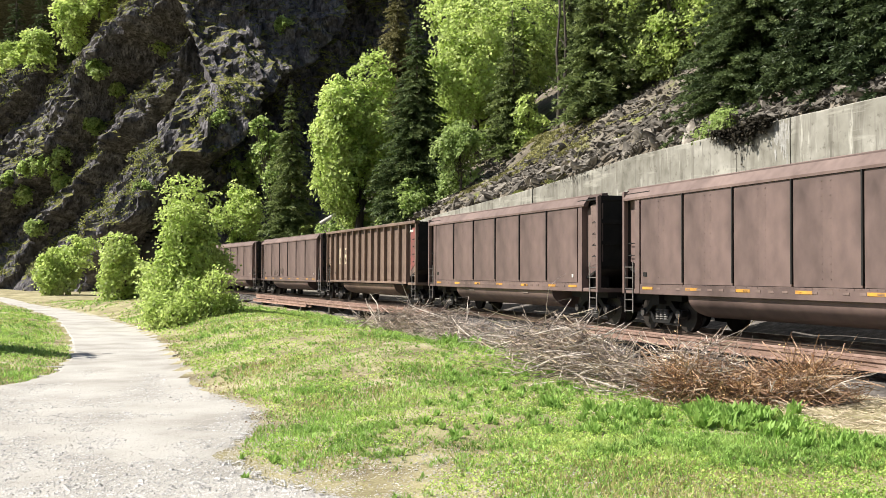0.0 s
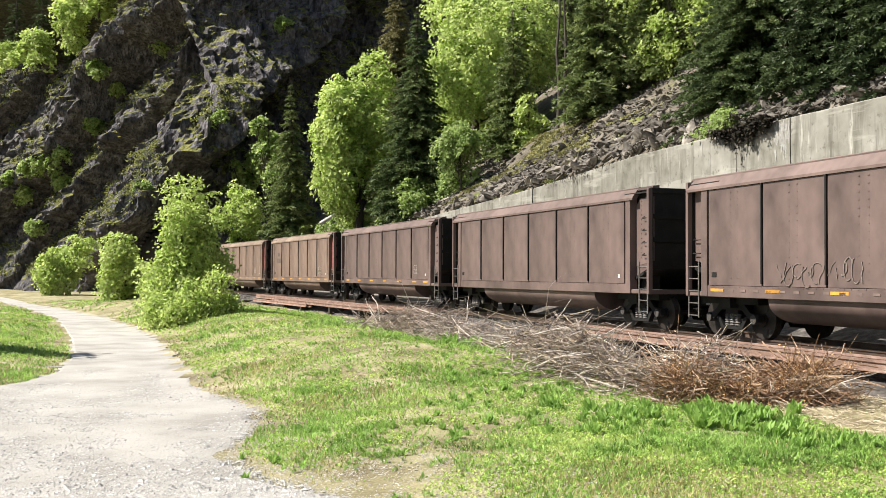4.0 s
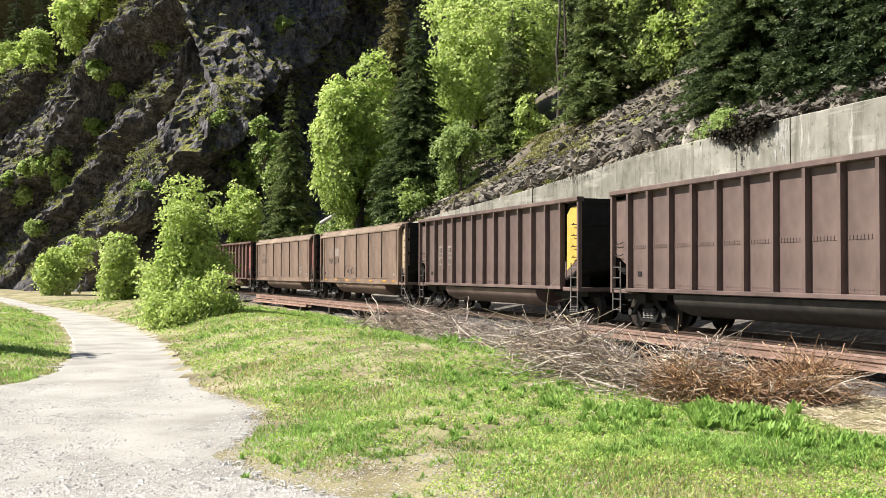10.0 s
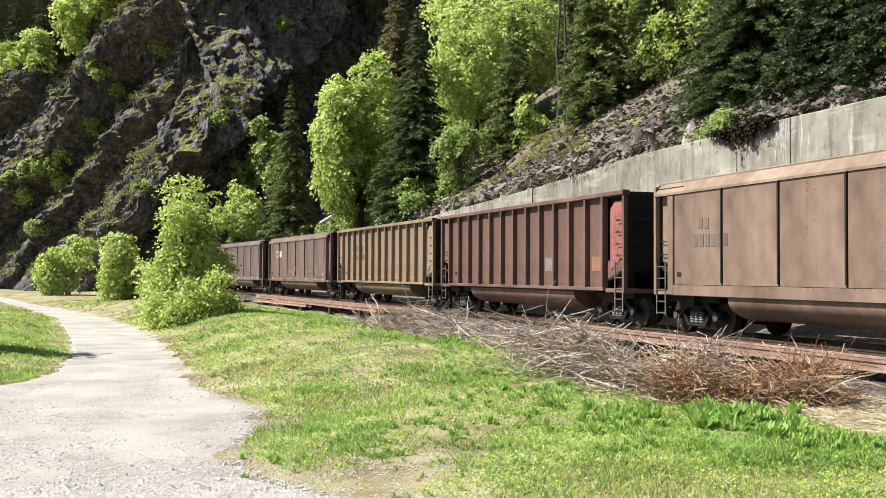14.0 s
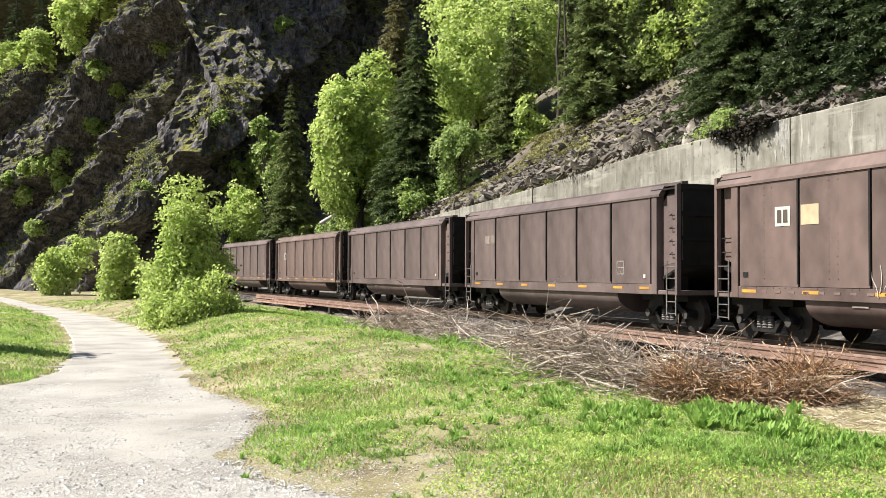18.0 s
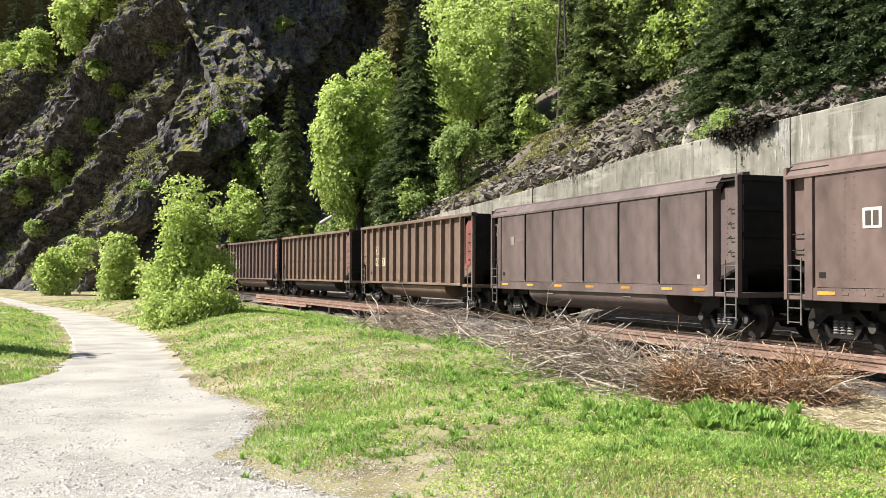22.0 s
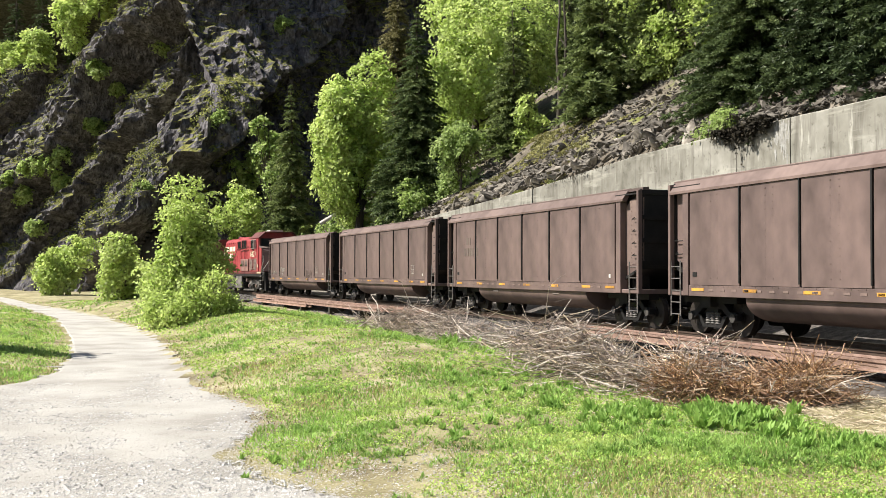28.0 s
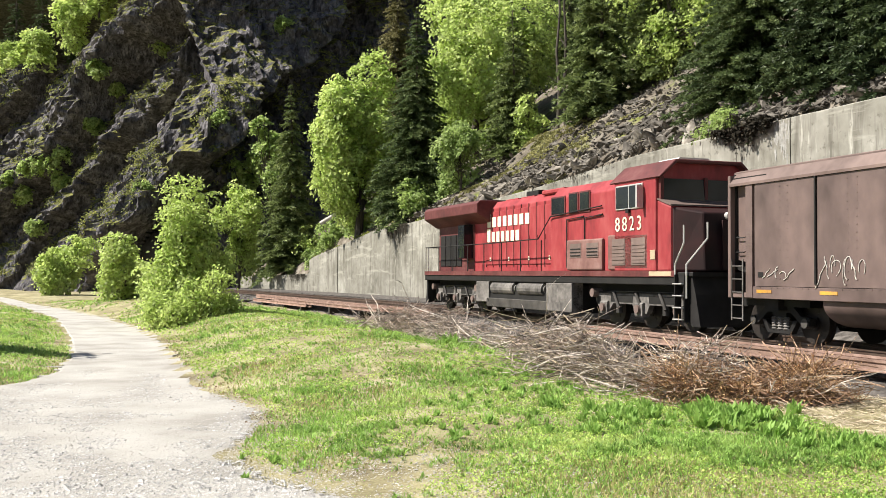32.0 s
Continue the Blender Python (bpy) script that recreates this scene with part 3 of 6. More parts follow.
def wheelset_mesh(r):
    g = Geo()
    g.tube([(0, -0.95, 0), (0, 0.95, 0)], 0.075, 8)
    for sgn in (-1, 1):
        g.tube([(0, sgn * 0.70, 0), (0, sgn * 0.83, 0)], r, 20)
        g.tube([(0, sgn * 0.665, 0), (0, sgn * 0.70, 0)], r + 0.025, 20)
        g.tube([(0, sgn * 0.83, 0), (0, sgn * 0.86, 0)], r * 0.35, 10)
        for k in range(3):
            a = 2 * math.pi * k / 3
            g.box(r * 0.6 * math.cos(a) - 0.04, r * 0.6 * math.cos(a) + 0.04, sgn * 0.83 - 0.01, sgn * 0.83 + 0.012, r * 0.6 * math.sin(a) - 0.04, r * 0.6 * math.sin(a) + 0.04)
    return g.mesh("wheelset", M["wheel"])


WHEEL_R, LOCO_R = 0.457, 0.533
WHEELS = []        # (wheelset, kind) to be turned


def freight_truck(parent, x, mesh):
    g = Geo()
    for y in (-1.0, 1.0):
        g.across([(-1.02, 0.40), (-1.02, 0.56), (-0.72, 0.60), (-0.48, 0.80), (0.48, 0.80), (0.72, 0.60), (1.02, 0.56), (1.02, 0.40), (0.78, 0.40), (0.62, 0.50), (0.40, 0.66), (-0.40, 0.66), (-0.62, 0.50), (-0.78, 0.40)], y - 0.07, y + 0.07)
        g.across([(-0.62, 0.50), (-0.40, 0.20), (0.40, 0.20), (0.62, 0.50), (0.48, 0.50), (0.34, 0.28), (-0.34, 0.28), (-0.48, 0.50)], y - 0.07, y + 0.07)
    g.box(-0.22, 0.22, -1.05, 1.05, 0.56, 0.76)
    # Truck frame black for the shade under the car, springs paler as if lit.
    t = part("truck", g, M["black"], parent)
    t.location = (x, 0, 0)
    for y in (-1.02, 1.02):
        for dx in (-0.2, 0, 0.2):
            part("spring", mesh["spring"], M["grime"], t).location = (dx, y, 0.42)
        for dx in (-0.89, 0.89):
            part("bearing_cap", mesh["cap"], M["grime"], t).location = (dx, y, 0.457)
    for k, dx in (("a", -0.89), ("b", 0.89)):
        w = part("wheelset", mesh["wheelset"], M["wheel"], t)
        w.location = (dx, 0, WHEEL_R)
        w["axle"] = k
    return t


def spring_geo():
    return Geo().lathe([(0.085 if k % 2 else 0.060, -0.15 + 0.03 * k) for k in range(11)], 8)


SHARED = {"wheelset": wheelset_mesh(WHEEL_R), "spring": spring_geo().mesh("spring", M["truckgrey"]),
          "cap": Geo().tube([(0, -0.1, 0), (0, 0.1, 0)], 0.11, 10).mesh("bearing_cap", M["grime"])}


def grab_geo(w=0.34):
    return Geo().tube([(-w / 2, 0, 0.05), (-w / 2, -0.08, 0.0), (w / 2, -0.08, 0.0), (w / 2, 0, 0.05)], 0.014, 5)


SHARED["grab"] = grab_geo().mesh("grab_iron", M["black"])
SHARED["rung"] = Geo().tube([(-0.2, 0, 0), (0.2, 0, 0)], 0.015, 5).mesh("rung", M["truckgrey"])


def mirrored(ob, m=None):
    """Turns a part half round, for the far side."""
    ob.matrix_basis = Matrix.Rotation(math.pi, 4, "Z") @ ob.matrix_basis
    return ob


def car_ends(car, paint, cut, deep=1.42):
    """What both kinds of car share: ends, platforms, ladders, couplers, underframe, trucks."""
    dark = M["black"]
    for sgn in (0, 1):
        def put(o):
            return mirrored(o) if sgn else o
        # End wall, ribs and slope sheet: shade of the car end put into the black.
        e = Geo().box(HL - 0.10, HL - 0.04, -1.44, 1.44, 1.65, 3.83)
        put(part("end_wall", e, dark, car, "end wall in black for soot and shade"))
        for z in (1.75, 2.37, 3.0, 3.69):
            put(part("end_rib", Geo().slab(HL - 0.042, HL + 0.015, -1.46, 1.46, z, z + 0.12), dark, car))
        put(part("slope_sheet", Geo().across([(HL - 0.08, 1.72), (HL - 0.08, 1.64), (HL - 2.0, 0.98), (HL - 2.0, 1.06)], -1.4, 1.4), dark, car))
        # Black sheets added behind the end bays to stand for shade there.
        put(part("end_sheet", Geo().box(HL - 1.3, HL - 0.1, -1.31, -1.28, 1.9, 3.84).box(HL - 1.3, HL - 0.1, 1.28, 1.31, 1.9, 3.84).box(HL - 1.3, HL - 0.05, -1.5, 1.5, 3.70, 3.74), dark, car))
        # Dark underframe boxes, added to hide lit ground beneath the car end.
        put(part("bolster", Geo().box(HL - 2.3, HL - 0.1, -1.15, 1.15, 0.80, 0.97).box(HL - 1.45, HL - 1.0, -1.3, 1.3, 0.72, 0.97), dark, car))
        put(part("platform", Geo().slab(HL - 1.05, HL + 0.02, -1.52, 1.52, 0.97, 1.09), paint, car))
        put(part("coupler", Geo().box(HL - 2.0, HL + 0.3, -0.2, 0.2, 0.66, 0.98).slab(HL + 0.3, 8.03, -0.11, 0.11, 0.72, 0.96).box(7.9, 8.08, -0.17, 0.17, 0.70, 0.98), dark, car))
        put(part("brake_cylinder", Geo().tube([(HL - 0.6, 0.5, 1.22), (HL - 0.6, 1.1, 1.22)], 0.13, 10), dark, car))
        put(part("valve_box", Geo().slab(HL - 0.9, HL - 0.6, -1.2, -0.8, 1.09, 1.5), dark, car))
        for side in (-1, 1):
            f = side
            # end bay: recessed sheet with a slanted lower edge
            x0, x1 = HL - 0.93, HL - 0.02
            b = Geo().across([(x0, cut[0]), (x0, 3.36), (x0 + 0.26, 3.58), (x1, 3.60), (x1, cut[1]), (x1 - 0.3, cut[1] - 0.05)], f * deep - 0.015, f * deep + 0.015)
            for z in np.linspace(cut[1] + 0.1, 3.5, 13):
                b.box(x1 - 0.045, x1 - 0.02, *sorted((f * deep, f * (deep + 0.03))), z, z + 0.025)
                b.box(x0 + 0.30, x0 + 0.32, *sorted((f * deep, f * (deep + 0.025))), z, z + 0.025)
            put(part("end_panel", b, paint, car))
            put(part("corner_post", Geo().slab(HL - 0.07, HL + 0.03, f * 1.50 - 0.06, f * 1.50 + 0.06, 0.97, 3.80, 0.01), paint, car))
            for k in range(2 if sgn else 4):
                o = part("grab_iron", SHARED["grab"], dark, car)
                o.location = (HL - 0.30, f * (deep + 0.015), 2.02 + 0.335 * k)
                if f > 0:
                    o.rotation_euler = (0, 0, math.pi)
                put(o)
            lad = part("ladder", Geo().box(HL - 0.09, HL - 0.05, f * 1.53 - 0.01, f * 1.53 + 0.01, 0.45, 1.85).box(HL - 0.51, HL - 0.47, f * 1.53 - 0.01, f * 1.53 + 0.01, 0.45, 1.85), M["truckgrey"], car)
            for k in range(5):
                r = part("rung", SHARED["rung"], dark, lad)
                r.location = (HL - 0.28, f * 1.53, 0.50 + 0.30 * k)
            put(lad)
    part("floor", Geo().box(-HL + 1.9, HL - 1.9, -1.38, 1.38, 0.96, 1.0).box(-HL + 1, HL - 1, -0.2, 0.2, 0.7, 0.96), dark, car)
    for x in (-6.1, 6.1):
        freight_truck(car, x, SHARED)


def tub_geo():
    """The rounded belly between the trucks."""
    half = [(1.46, 0.98)] + [(0.56 + 0.90 * math.cos(t), 0.93 + 0.52 * math.sin(t)) for t in np.linspace(0, -math.pi / 2, 11)]
    pr = [(-y, z) for y, z in half] + [(y, z) for y, z in reversed(half)]
    me = Geo().along(pr, -4.2, 4.2)
    return me


def rounded(ob):
    """Smooth shading with sharp corners kept."""
    me = ob.data
    me.polygons.foreach_set("use_smooth", np.ones(len(me.polygons), dtype=bool))
    me.set_sharp_from_angle(angle=radians(35))
    return ob


EDGES = [-HL + 0.93 + 2.07 * k for k in range(7)]


def smooth_car(paint, cap=None, name="coal_car"):
    car = new(name)
    for f in (-1, 1):
        g = Geo()
        # lower band, backing, sloping cap with its lip
        g.slab(EDGES[0] - 0.22, EDGES[-1] + 0.22, *sorted((f * 1.50, f * 1.545)), 0.97, 1.24, 0.01)
        g.box(EDGES[0] - 0.05, EDGES[-1] + 0.05, *sorted((f * 1.44, f * 1.50)), 1.2, 3.6)
        w = part("side_wall", g, paint, car)
        c = Geo()
        c.along([(f * 1.585, 3.54), (f * 1.585, 3.60), (f * 1.36, 3.90), (f * 1.24, 3.90), (f * 1.24, 3.86), (f * 1.46, 3.54)], EDGES[0] - 0.9, EDGES[-1] + 0.45)
        part("top_cap", c, cap or paint, car, "paler sloping top cap" if cap else "")
        rail = Geo().along([(f * 1.40, 3.80), (f * 1.40, 3.88), (f * 1.2, 3.90), (f * 1.2, 3.82)], -HL, HL)
        part("top_rail", rail, paint, car)
        for x in (EDGES[0] - 0.17, EDGES[-1] + 0.17):
            part("bay_frame", Geo().slab(x - 0.12, x + 0.12, *sorted((f * 1.33, f * 1.56)), 0.97, 3.6, 0.02), paint, car)
    pg = Geo().along([(-1.552, 1.25), (-1.556, 1.7), (-1.556, 3.1), (-1.552, 3.53), (-1.50, 3.53), (-1.50, 1.25)], -1.0, 1.0)
    for x in (-0.13, 0.13):
        for z in np.linspace(1.42, 3.42, 14):
            pg.box(x - 0.024, x + 0.024, -1.562, -1.552, z - 0.009, z + 0.009)
    pm = pg.mesh("panel", paint)
    sm = Geo().box(-0.022, 0.022, -1.595, -1.50, 1.3, 3.54).mesh("seam", M["black"])
    bm_ = Geo()
    for k in range(60):
        bm_.box(EDGES[0] + 0.2 * k + 0.2, EDGES[0] + 0.2 * k + 0.225, -1.552, -1.54, 1.205, 1.23)
    tagged(part("rivet_row", bm_, paint, car), kind="stuff")
    for f in (0, 1):
        for k in range(6):
            o = part("panel", pm, paint, car)
            o.location.x = (EDGES[k] + EDGES[k + 1]) / 2 * (-1 if f else 1)
            o.rotation_euler.z = math.pi * f
        for k in range(1, 6):
            o = part("seam", sm, M["black"], car)
            o.location.x = EDGES[k] * (-1 if f else 1)
            o.rotation_euler.z = math.pi * f
    rounded(part("tub", tub_geo(), paint, car))
    car_ends(car, paint, (1.72, 1.86), 1.36)
    return car


def ribbed_car(paint, splice=False, name="coal_car"):
    car = new(name)
    n = 12
    ed = [P0 + PW * k for k in range(n + 1)]
    for f in (-1, 1):
        part("side_wall", Geo().box(ed[0], ed[-1], *sorted((f * 1.40, f * 1.43)), 1.05, 3.77), paint, car)
        part("top_chord", Geo().slab(-HL - 0.03, HL + 0.03, *sorted((f * 1.36, f * 1.60)), 3.73, 3.87, 0.02), paint, car)
        part("side_sill", Geo().slab(ed[0] - 0.1, ed[-1] + 0.1, *sorted((f * 1.38, f * 1.60)), 1.02, 1.12, 0.01), paint, car)
    rib = Geo().along([(-1.585, 1.12), (-1.585, 3.73), (-1.40, 3.73), (-1.40, 1.12)], -0.05, 0.05)
    for z in np.linspace(1.2, 3.5, 14):
        rib.box(-0.075, -0.055, -1.445, -1.43, z, z + 0.03)
    rm = rib.mesh("rib", paint)
    w = PW
    pg = Geo().box(-w / 2 + 0.06, w / 2 - 0.06, -1.436, -1.428, 1.14, 3.72)
    for k in range(8):
        pg.box(-w / 2 + 0.14 + 0.1 * k, -w / 2 + 0.165 + 0.1 * k, -1.446, -1.43, 1.2, 1.225)
    if splice:
        pg.box(-w / 2 + 0.07, w / 2 - 0.07, -1.444, -1.43, 2.20, 2.30)
        for k in range(8):
            for z in (2.215, 2.265):
                pg.box(-w / 2 + 0.13 + 0.1 * k, -w / 2 + 0.16 + 0.1 * k, -1.458, -1.44, z, z + 0.03)
    pm = pg.mesh("panel", paint)
    for f in (0, 1):
        for k in range(n + 1):
            o = part("rib", rm, paint, car)
            o.location.x = ed[k]
            o.rotation_euler.z = math.pi * f
        for k in range(n):
            o = part("panel", pm, paint, car)
            o.location.x = (ed[k] + ed[k + 1]) / 2
            o.rotation_euler.z = math.pi * f
    rounded(part("tub", tub_geo(), M["grime"] if splice else paint, car))
    car_ends(car, paint, (1.62, 2.0))
    return car


MASTERS = {("S", k): smooth_car(PAINT[k], CAP.get(k)) for k in ("brown", "tan", "grey")}
MASTERS.update({("R", k): ribbed_car(PAINT[k]) for k in ("brown", "tan", "rust", "straw")})
MASTERS[("P", "brown")] = ribbed_car(PAINT["brown"], True)
MASTERS[("P", "tan")] = ribbed_car(PAINT["tan"], True)
WORDS = {"S": "smooth panelled", "R": "ribbed", "P": "ribbed riveted"}
TONE = {"brown": "sooty brown", "tan": "dusty tan-brown", "grey": "sooty grey-brown", "rust": "rusty brown", "straw": "faded straw-coloured"}
# index, kind, paint, colour of the end panels, slack in the couplers
TRAIN = [(-8, "S", "brown", "", 0), (-7, "S", "brown", "", -0.2), (-6, "S", "brown", "dust", -0.07), (-5, "R", "tan", "red", -0.12), (-4, "S", "brown", "", 0.24), (-3, "S", "brown", "", 0.05), (-2, "S", "brown", "", 0.06),
         (-1, "S", "tan", "pink", 0.17), (0, "S", "tan", "pink", 0.15), (1, "P", "brown", "pinkish", 0.2), (2, "R", "brown", "yellow", -0.2), (3, "S", "tan", "cream", -0.41), (4, "S", "tan", "pink", -0.28), (5, "R", "rust", "pink", -0.28),
         (6, "R", "straw", "", 0.33), (7, "S", "brown", "pinkish", 0.5), (8, "S", "grey", "", 0.45), (9, "S", "grey", "dust", 0.35), (10, "S", "brown", "dust", 0.5), (11, "S", "grey", "", 0.44), (12, "R", "tan", "red", 0.22), (13, "P", "tan", "pinkish", -0.29),
         (14, "R", "brown", "redbrown", -0.09), (15, "S", "brown", "dust", -0.09), (16, "S", "brown", "dust", 0), (17, "S", "brown", "dust", 0.15), (18, "S", "brown", "dust", 0.07)]
M["dust"] = surf("dusty_mauve_paint", [(0.12, 0.085, 0.075), (0.20, 0.145, 0.125)], 1.2, 0.7, 0.1, fine=6)
M["pinkish"] = surf("dusty_pink_paint", [(0.13, 0.075, 0.068), (0.25, 0.13, 0.12)], 1.2, 0.7, 0.1, fine=6)
M["endred"] = surf("faded_end_red", [(0.11, 0.07, 0.06), (0.30, 0.085, 0.075)], 1.0, 0.6, 0.1, fine=6)
M["redbrown"] = surf("red_brown_paint", [(0.16, 0.08, 0.06), (0.30, 0.14, 0.10)], 1.2, 0.6, 0.1, fine=6)
END = {"dust": "dust", "red": "endred", "pink": "pink", "pinkish": "pinkish", "yellow": "yellow", "cream": "endcream", "redbrown": "redbrown"}
CARS, used = {}, set()
for idx, kind, tone, end, slack in TRAIN:
    m = MASTERS[(kind, tone)]
    if (kind, tone) in used:
        car = copy_thing(m, Matrix())
    else:
        car = m
        used.add((kind, tone))
    tagged(car, "%s %s steel coal car%s" % (TONE[tone], WORDS[kind], (" with %s end panels" % {"dust": "dusty", "redbrown": "red-brown", "pinkish": "faded pink"}.get(end, end)) if end else " on the moving train"), "coal car", "coal cars of the train")
    if end:
        for o in car.children:
            if o.name.split(".")[0] == "end_panel" and abs(o.matrix_basis.to_euler().z) < 0.1:
                o.material_slots[0].link = "OBJECT"
                o.material_slots[0].material = M[END[end]]
    CARS[idx] = car
for key, m in MASTERS.items():
    assert key in used
# ---- locomotive pushing at the rear ----
def on_side(ob, x, y, z):
    """Stands a lettering on the near side."""
    ob.matrix_basis = Matrix.Translation((x, y, z)) @ Matrix.Rotation(math.pi / 2, 4, "X")
    return ob


def soften(ob, w=0.03):
    b = ob.modifiers.new("bevel", "BEVEL")
    b.width, b.segments, b.limit_method = w, 2, "ANGLE"
    return ob


def locomotive():
    lo = tagged(new("locomotive"), "faded red diesel locomotive with cream lettering, pushing coal cars", "locomotive")
    red, dull, dark, grime = M["red"], M["dullred"], M["black"], M["grime"]
    part("frame", Geo().slab(-9.95, 9.6, -1.5, 1.5, 1.22, 1.50, 0.02).box(-9.7, 9.4, -0.9, 0.9, 0.95, 1.22), dark, lo)
    part("walkway_edge", Geo().box(-9.95, 9.3, -1.53, -1.50, 1.44, 1.60).box(-9.95, 9.3, 1.50, 1.53, 1.44, 1.60).box(-9.95, 9.3, -1.5, 1.5, 1.50, 1.58), M["dullred"], lo, "dusty walkway edge")
    # long hood with its doors
    soften(part("hood", Geo().along([(-0.93, 1.58), (-0.93, 3.98), (-0.70, 4.24), (0.70, 4.24), (0.93, 3.98), (0.93, 1.58)], -9.2, 2.0), red, lo))
    dm = Geo().slab(-0.29, 0.29, -0.965, -0.935, 1.85, 3.85, 0.008).box(-0.24, -0.2, -0.985, -0.96, 2.7, 2.85).mesh("hood_door", red)
    for k in range(9):
        o = part("hood_door", dm, red, lo)
        o.location.x = -4.1 + 0.63 * k
    for k in range(10):
        part("hood_seam", Geo().box(-4.43 + 0.63 * k, -4.41 + 0.63 * k, -0.955, -0.93, 1.75, 3.98), dark, lo)
    for x in (-4.0, -2.3, -0.6, 1.0):
        part("latch", Geo().box(x, x + 0.09, -0.99, -0.965, 1.98, 2.12), M["cream"], lo)
    for k in range(3):
        o = part("louvre", Geo().slab(-0.3, 0.3, -0.97, -0.93, 1.9, 3.1, 0.01), dark if k == 2 else M["glass"], lo, "dark intake screen")
        o.location.x = -8.4 + 0.95 * k
    for k in range(4):
        part("roof_hatch", Geo().slab(-3.6 + 1.35 * k, -2.5 + 1.35 * k, -0.5, 0.5, 4.24, 4.31), red, lo)
    part("exhaust_stack", Geo().slab(-2.2, -1.2, -0.3, 0.3, 4.3, 4.52), dark, lo)
    part("dynamic_brake_hatch", Geo().slab(0.2, 1.8, -0.85, 0.85, 4.2, 4.36, 0.04), red, lo)
    # radiator wings at the back
    rp = [(-1.55, 3.82), (-1.55, 4.18), (-1.42, 4.30), (1.42, 4.30), (1.55, 4.18), (1.55, 3.82), (0.95, 3.45), (-0.95, 3.45)]
    soften(part("radiator_housing", Geo().along(rp, -9.95, -3.95), dull, lo, "dusty dark red radiator housing"))
    for k in range(4):
        part("radiator_grille", Geo().slab(-9.7 + 1.42 * k, -8.45 + 1.42 * k, -1.2, 1.2, 4.30, 4.34), dark, lo)
    soften(part("rear_hood", Geo().along([(-0.98, 1.58), (-0.98, 3.5), (0.98, 3.5), (0.98, 1.58)], -9.6, -5.6), dull, lo))
    for k in range(4):
        part("rear_door", Geo().slab(-9.3 + 0.62 * k, -8.76 + 0.62 * k, -1.01, -0.98, 1.8, 3.1, 0.008), dark, lo)
    part("equipment_box", Geo().slab(-6.4, -5.75, -1.35, -0.98, 2.1, 3.45, 0.03), M["glass"], lo, "dark intake box")
    # wide cabinet behind the cab
    soften(part("auxiliary_cabinet", Geo().along([(-1.42, 1.58), (-1.42, 3.92), (-1.10, 4.28), (1.10, 4.28), (1.42, 3.92), (1.42, 1.58)], 2.0, 6.2), red, lo))
    for a, b, z0, z1 in ((2.15, 3.0, 3.42, 3.92), (3.35, 3.85, 3.42, 3.98), (4.05, 4.6, 3.42, 3.98)):
        g = part("vent_frame", Geo().slab(a - 0.05, b + 0.05, -1.45, -1.42, z0 - 0.05, z1 + 0.05, 0.01), dull, lo)
        part("vent_screen", Geo().box(a, b, -1.462, -1.452, z0, z1), M["glass"], g)
    for x in (3.2, 4.35):
        part("conduit", Geo().tube([(x, -1.46, 1.7), (x, -1.46, 3.2), (x + 1.1, -1.46, 3.25)], 0.025, 6), dark, lo)
    for a, b, zt in ((3.3, 5.5, 2.55), (5.85, 7.95, 2.62)):
        c = soften(part("inverter_cabinet", Geo().slab(a, b, -1.52, -1.42, 1.62, zt, 0.03), M["dustred"], lo, "dusty pinkish equipment cabinet"))
        for k in range(2):
            l = part("louvre_panel", Geo().box(a + 0.25 + 1.05 * k, a + 0.95 + 1.05 * k, -1.535, -1.52, 1.75 if b > 6 else 2.0, zt - 0.12), M["dust"], lo)
            for q in range(6 if b > 6 else 3):
                part("slat", Geo().box(a + 0.28 + 1.05 * k, a + 0.92 + 1.05 * k, -1.55, -1.535, (1.8 if b > 6 else 2.05) + 0.1 * q, (1.83 if b > 6 else 2.08) + 0.1 * q), dark if b < 6 else M["dust"], l)
    # cab
    soften(part("cab", Geo().along([(-1.52, 1.58), (-1.52, 4.12), (-1.0, 4.52), (1.0, 4.52), (1.52, 4.12), (1.52, 1.58)], 6.2, 8.35), red, lo), 0.04)
    soften(part("cab_roof", Geo().along([(-1.58, 4.08), (-1.05, 4.56), (1.05, 4.56), (1.58, 4.08), (1.5, 4.05), (1.0, 4.47), (-1.0, 4.47), (-1.5, 4.05)], 6.0, 8.6), dull, lo))
    w = part("side_window", Geo().slab(6.35, 7.75, -1.555, -1.515, 3.30, 3.98, 0.01), M["silver"], lo, "silver framed sliding cab window")
    for a, b in ((6.39, 7.02), (7.07, 7.71)):
        part("pane", Geo().box(a, b, -1.565, -1.555, 3.34, 3.94), M["glass"], w)
    part("mirror", Geo().slab(7.72, 7.80, -1.75, -1.55, 3.3, 3.9, 0.01), M["silver"], lo)
    part("armrest_vent", Geo().box(6.95, 7.1, -1.6, -1.53, 3.2, 3.31), dark, lo)
    wf = part("windshield", Geo().across([(8.35, 3.40), (8.35, 4.05), (8.41, 4.05), (8.47, 3.40)], -1.35, 1.35), M["glass"], lo, "dark cab windshield")
    for y in (-1.38, 0, 1.38):
        part("post", Geo().box(8.36, 8.46, y - 0.05, y + 0.05, 3.40, 4.1), dull, wf)
    # nose
    soften(part("nose", Geo().across([(8.3, 1.58), (8.3, 3.50), (8.98, 3.28), (8.98, 1.58)], -1.46, 1.46), red, lo, "dusty red nose"), 0.05)
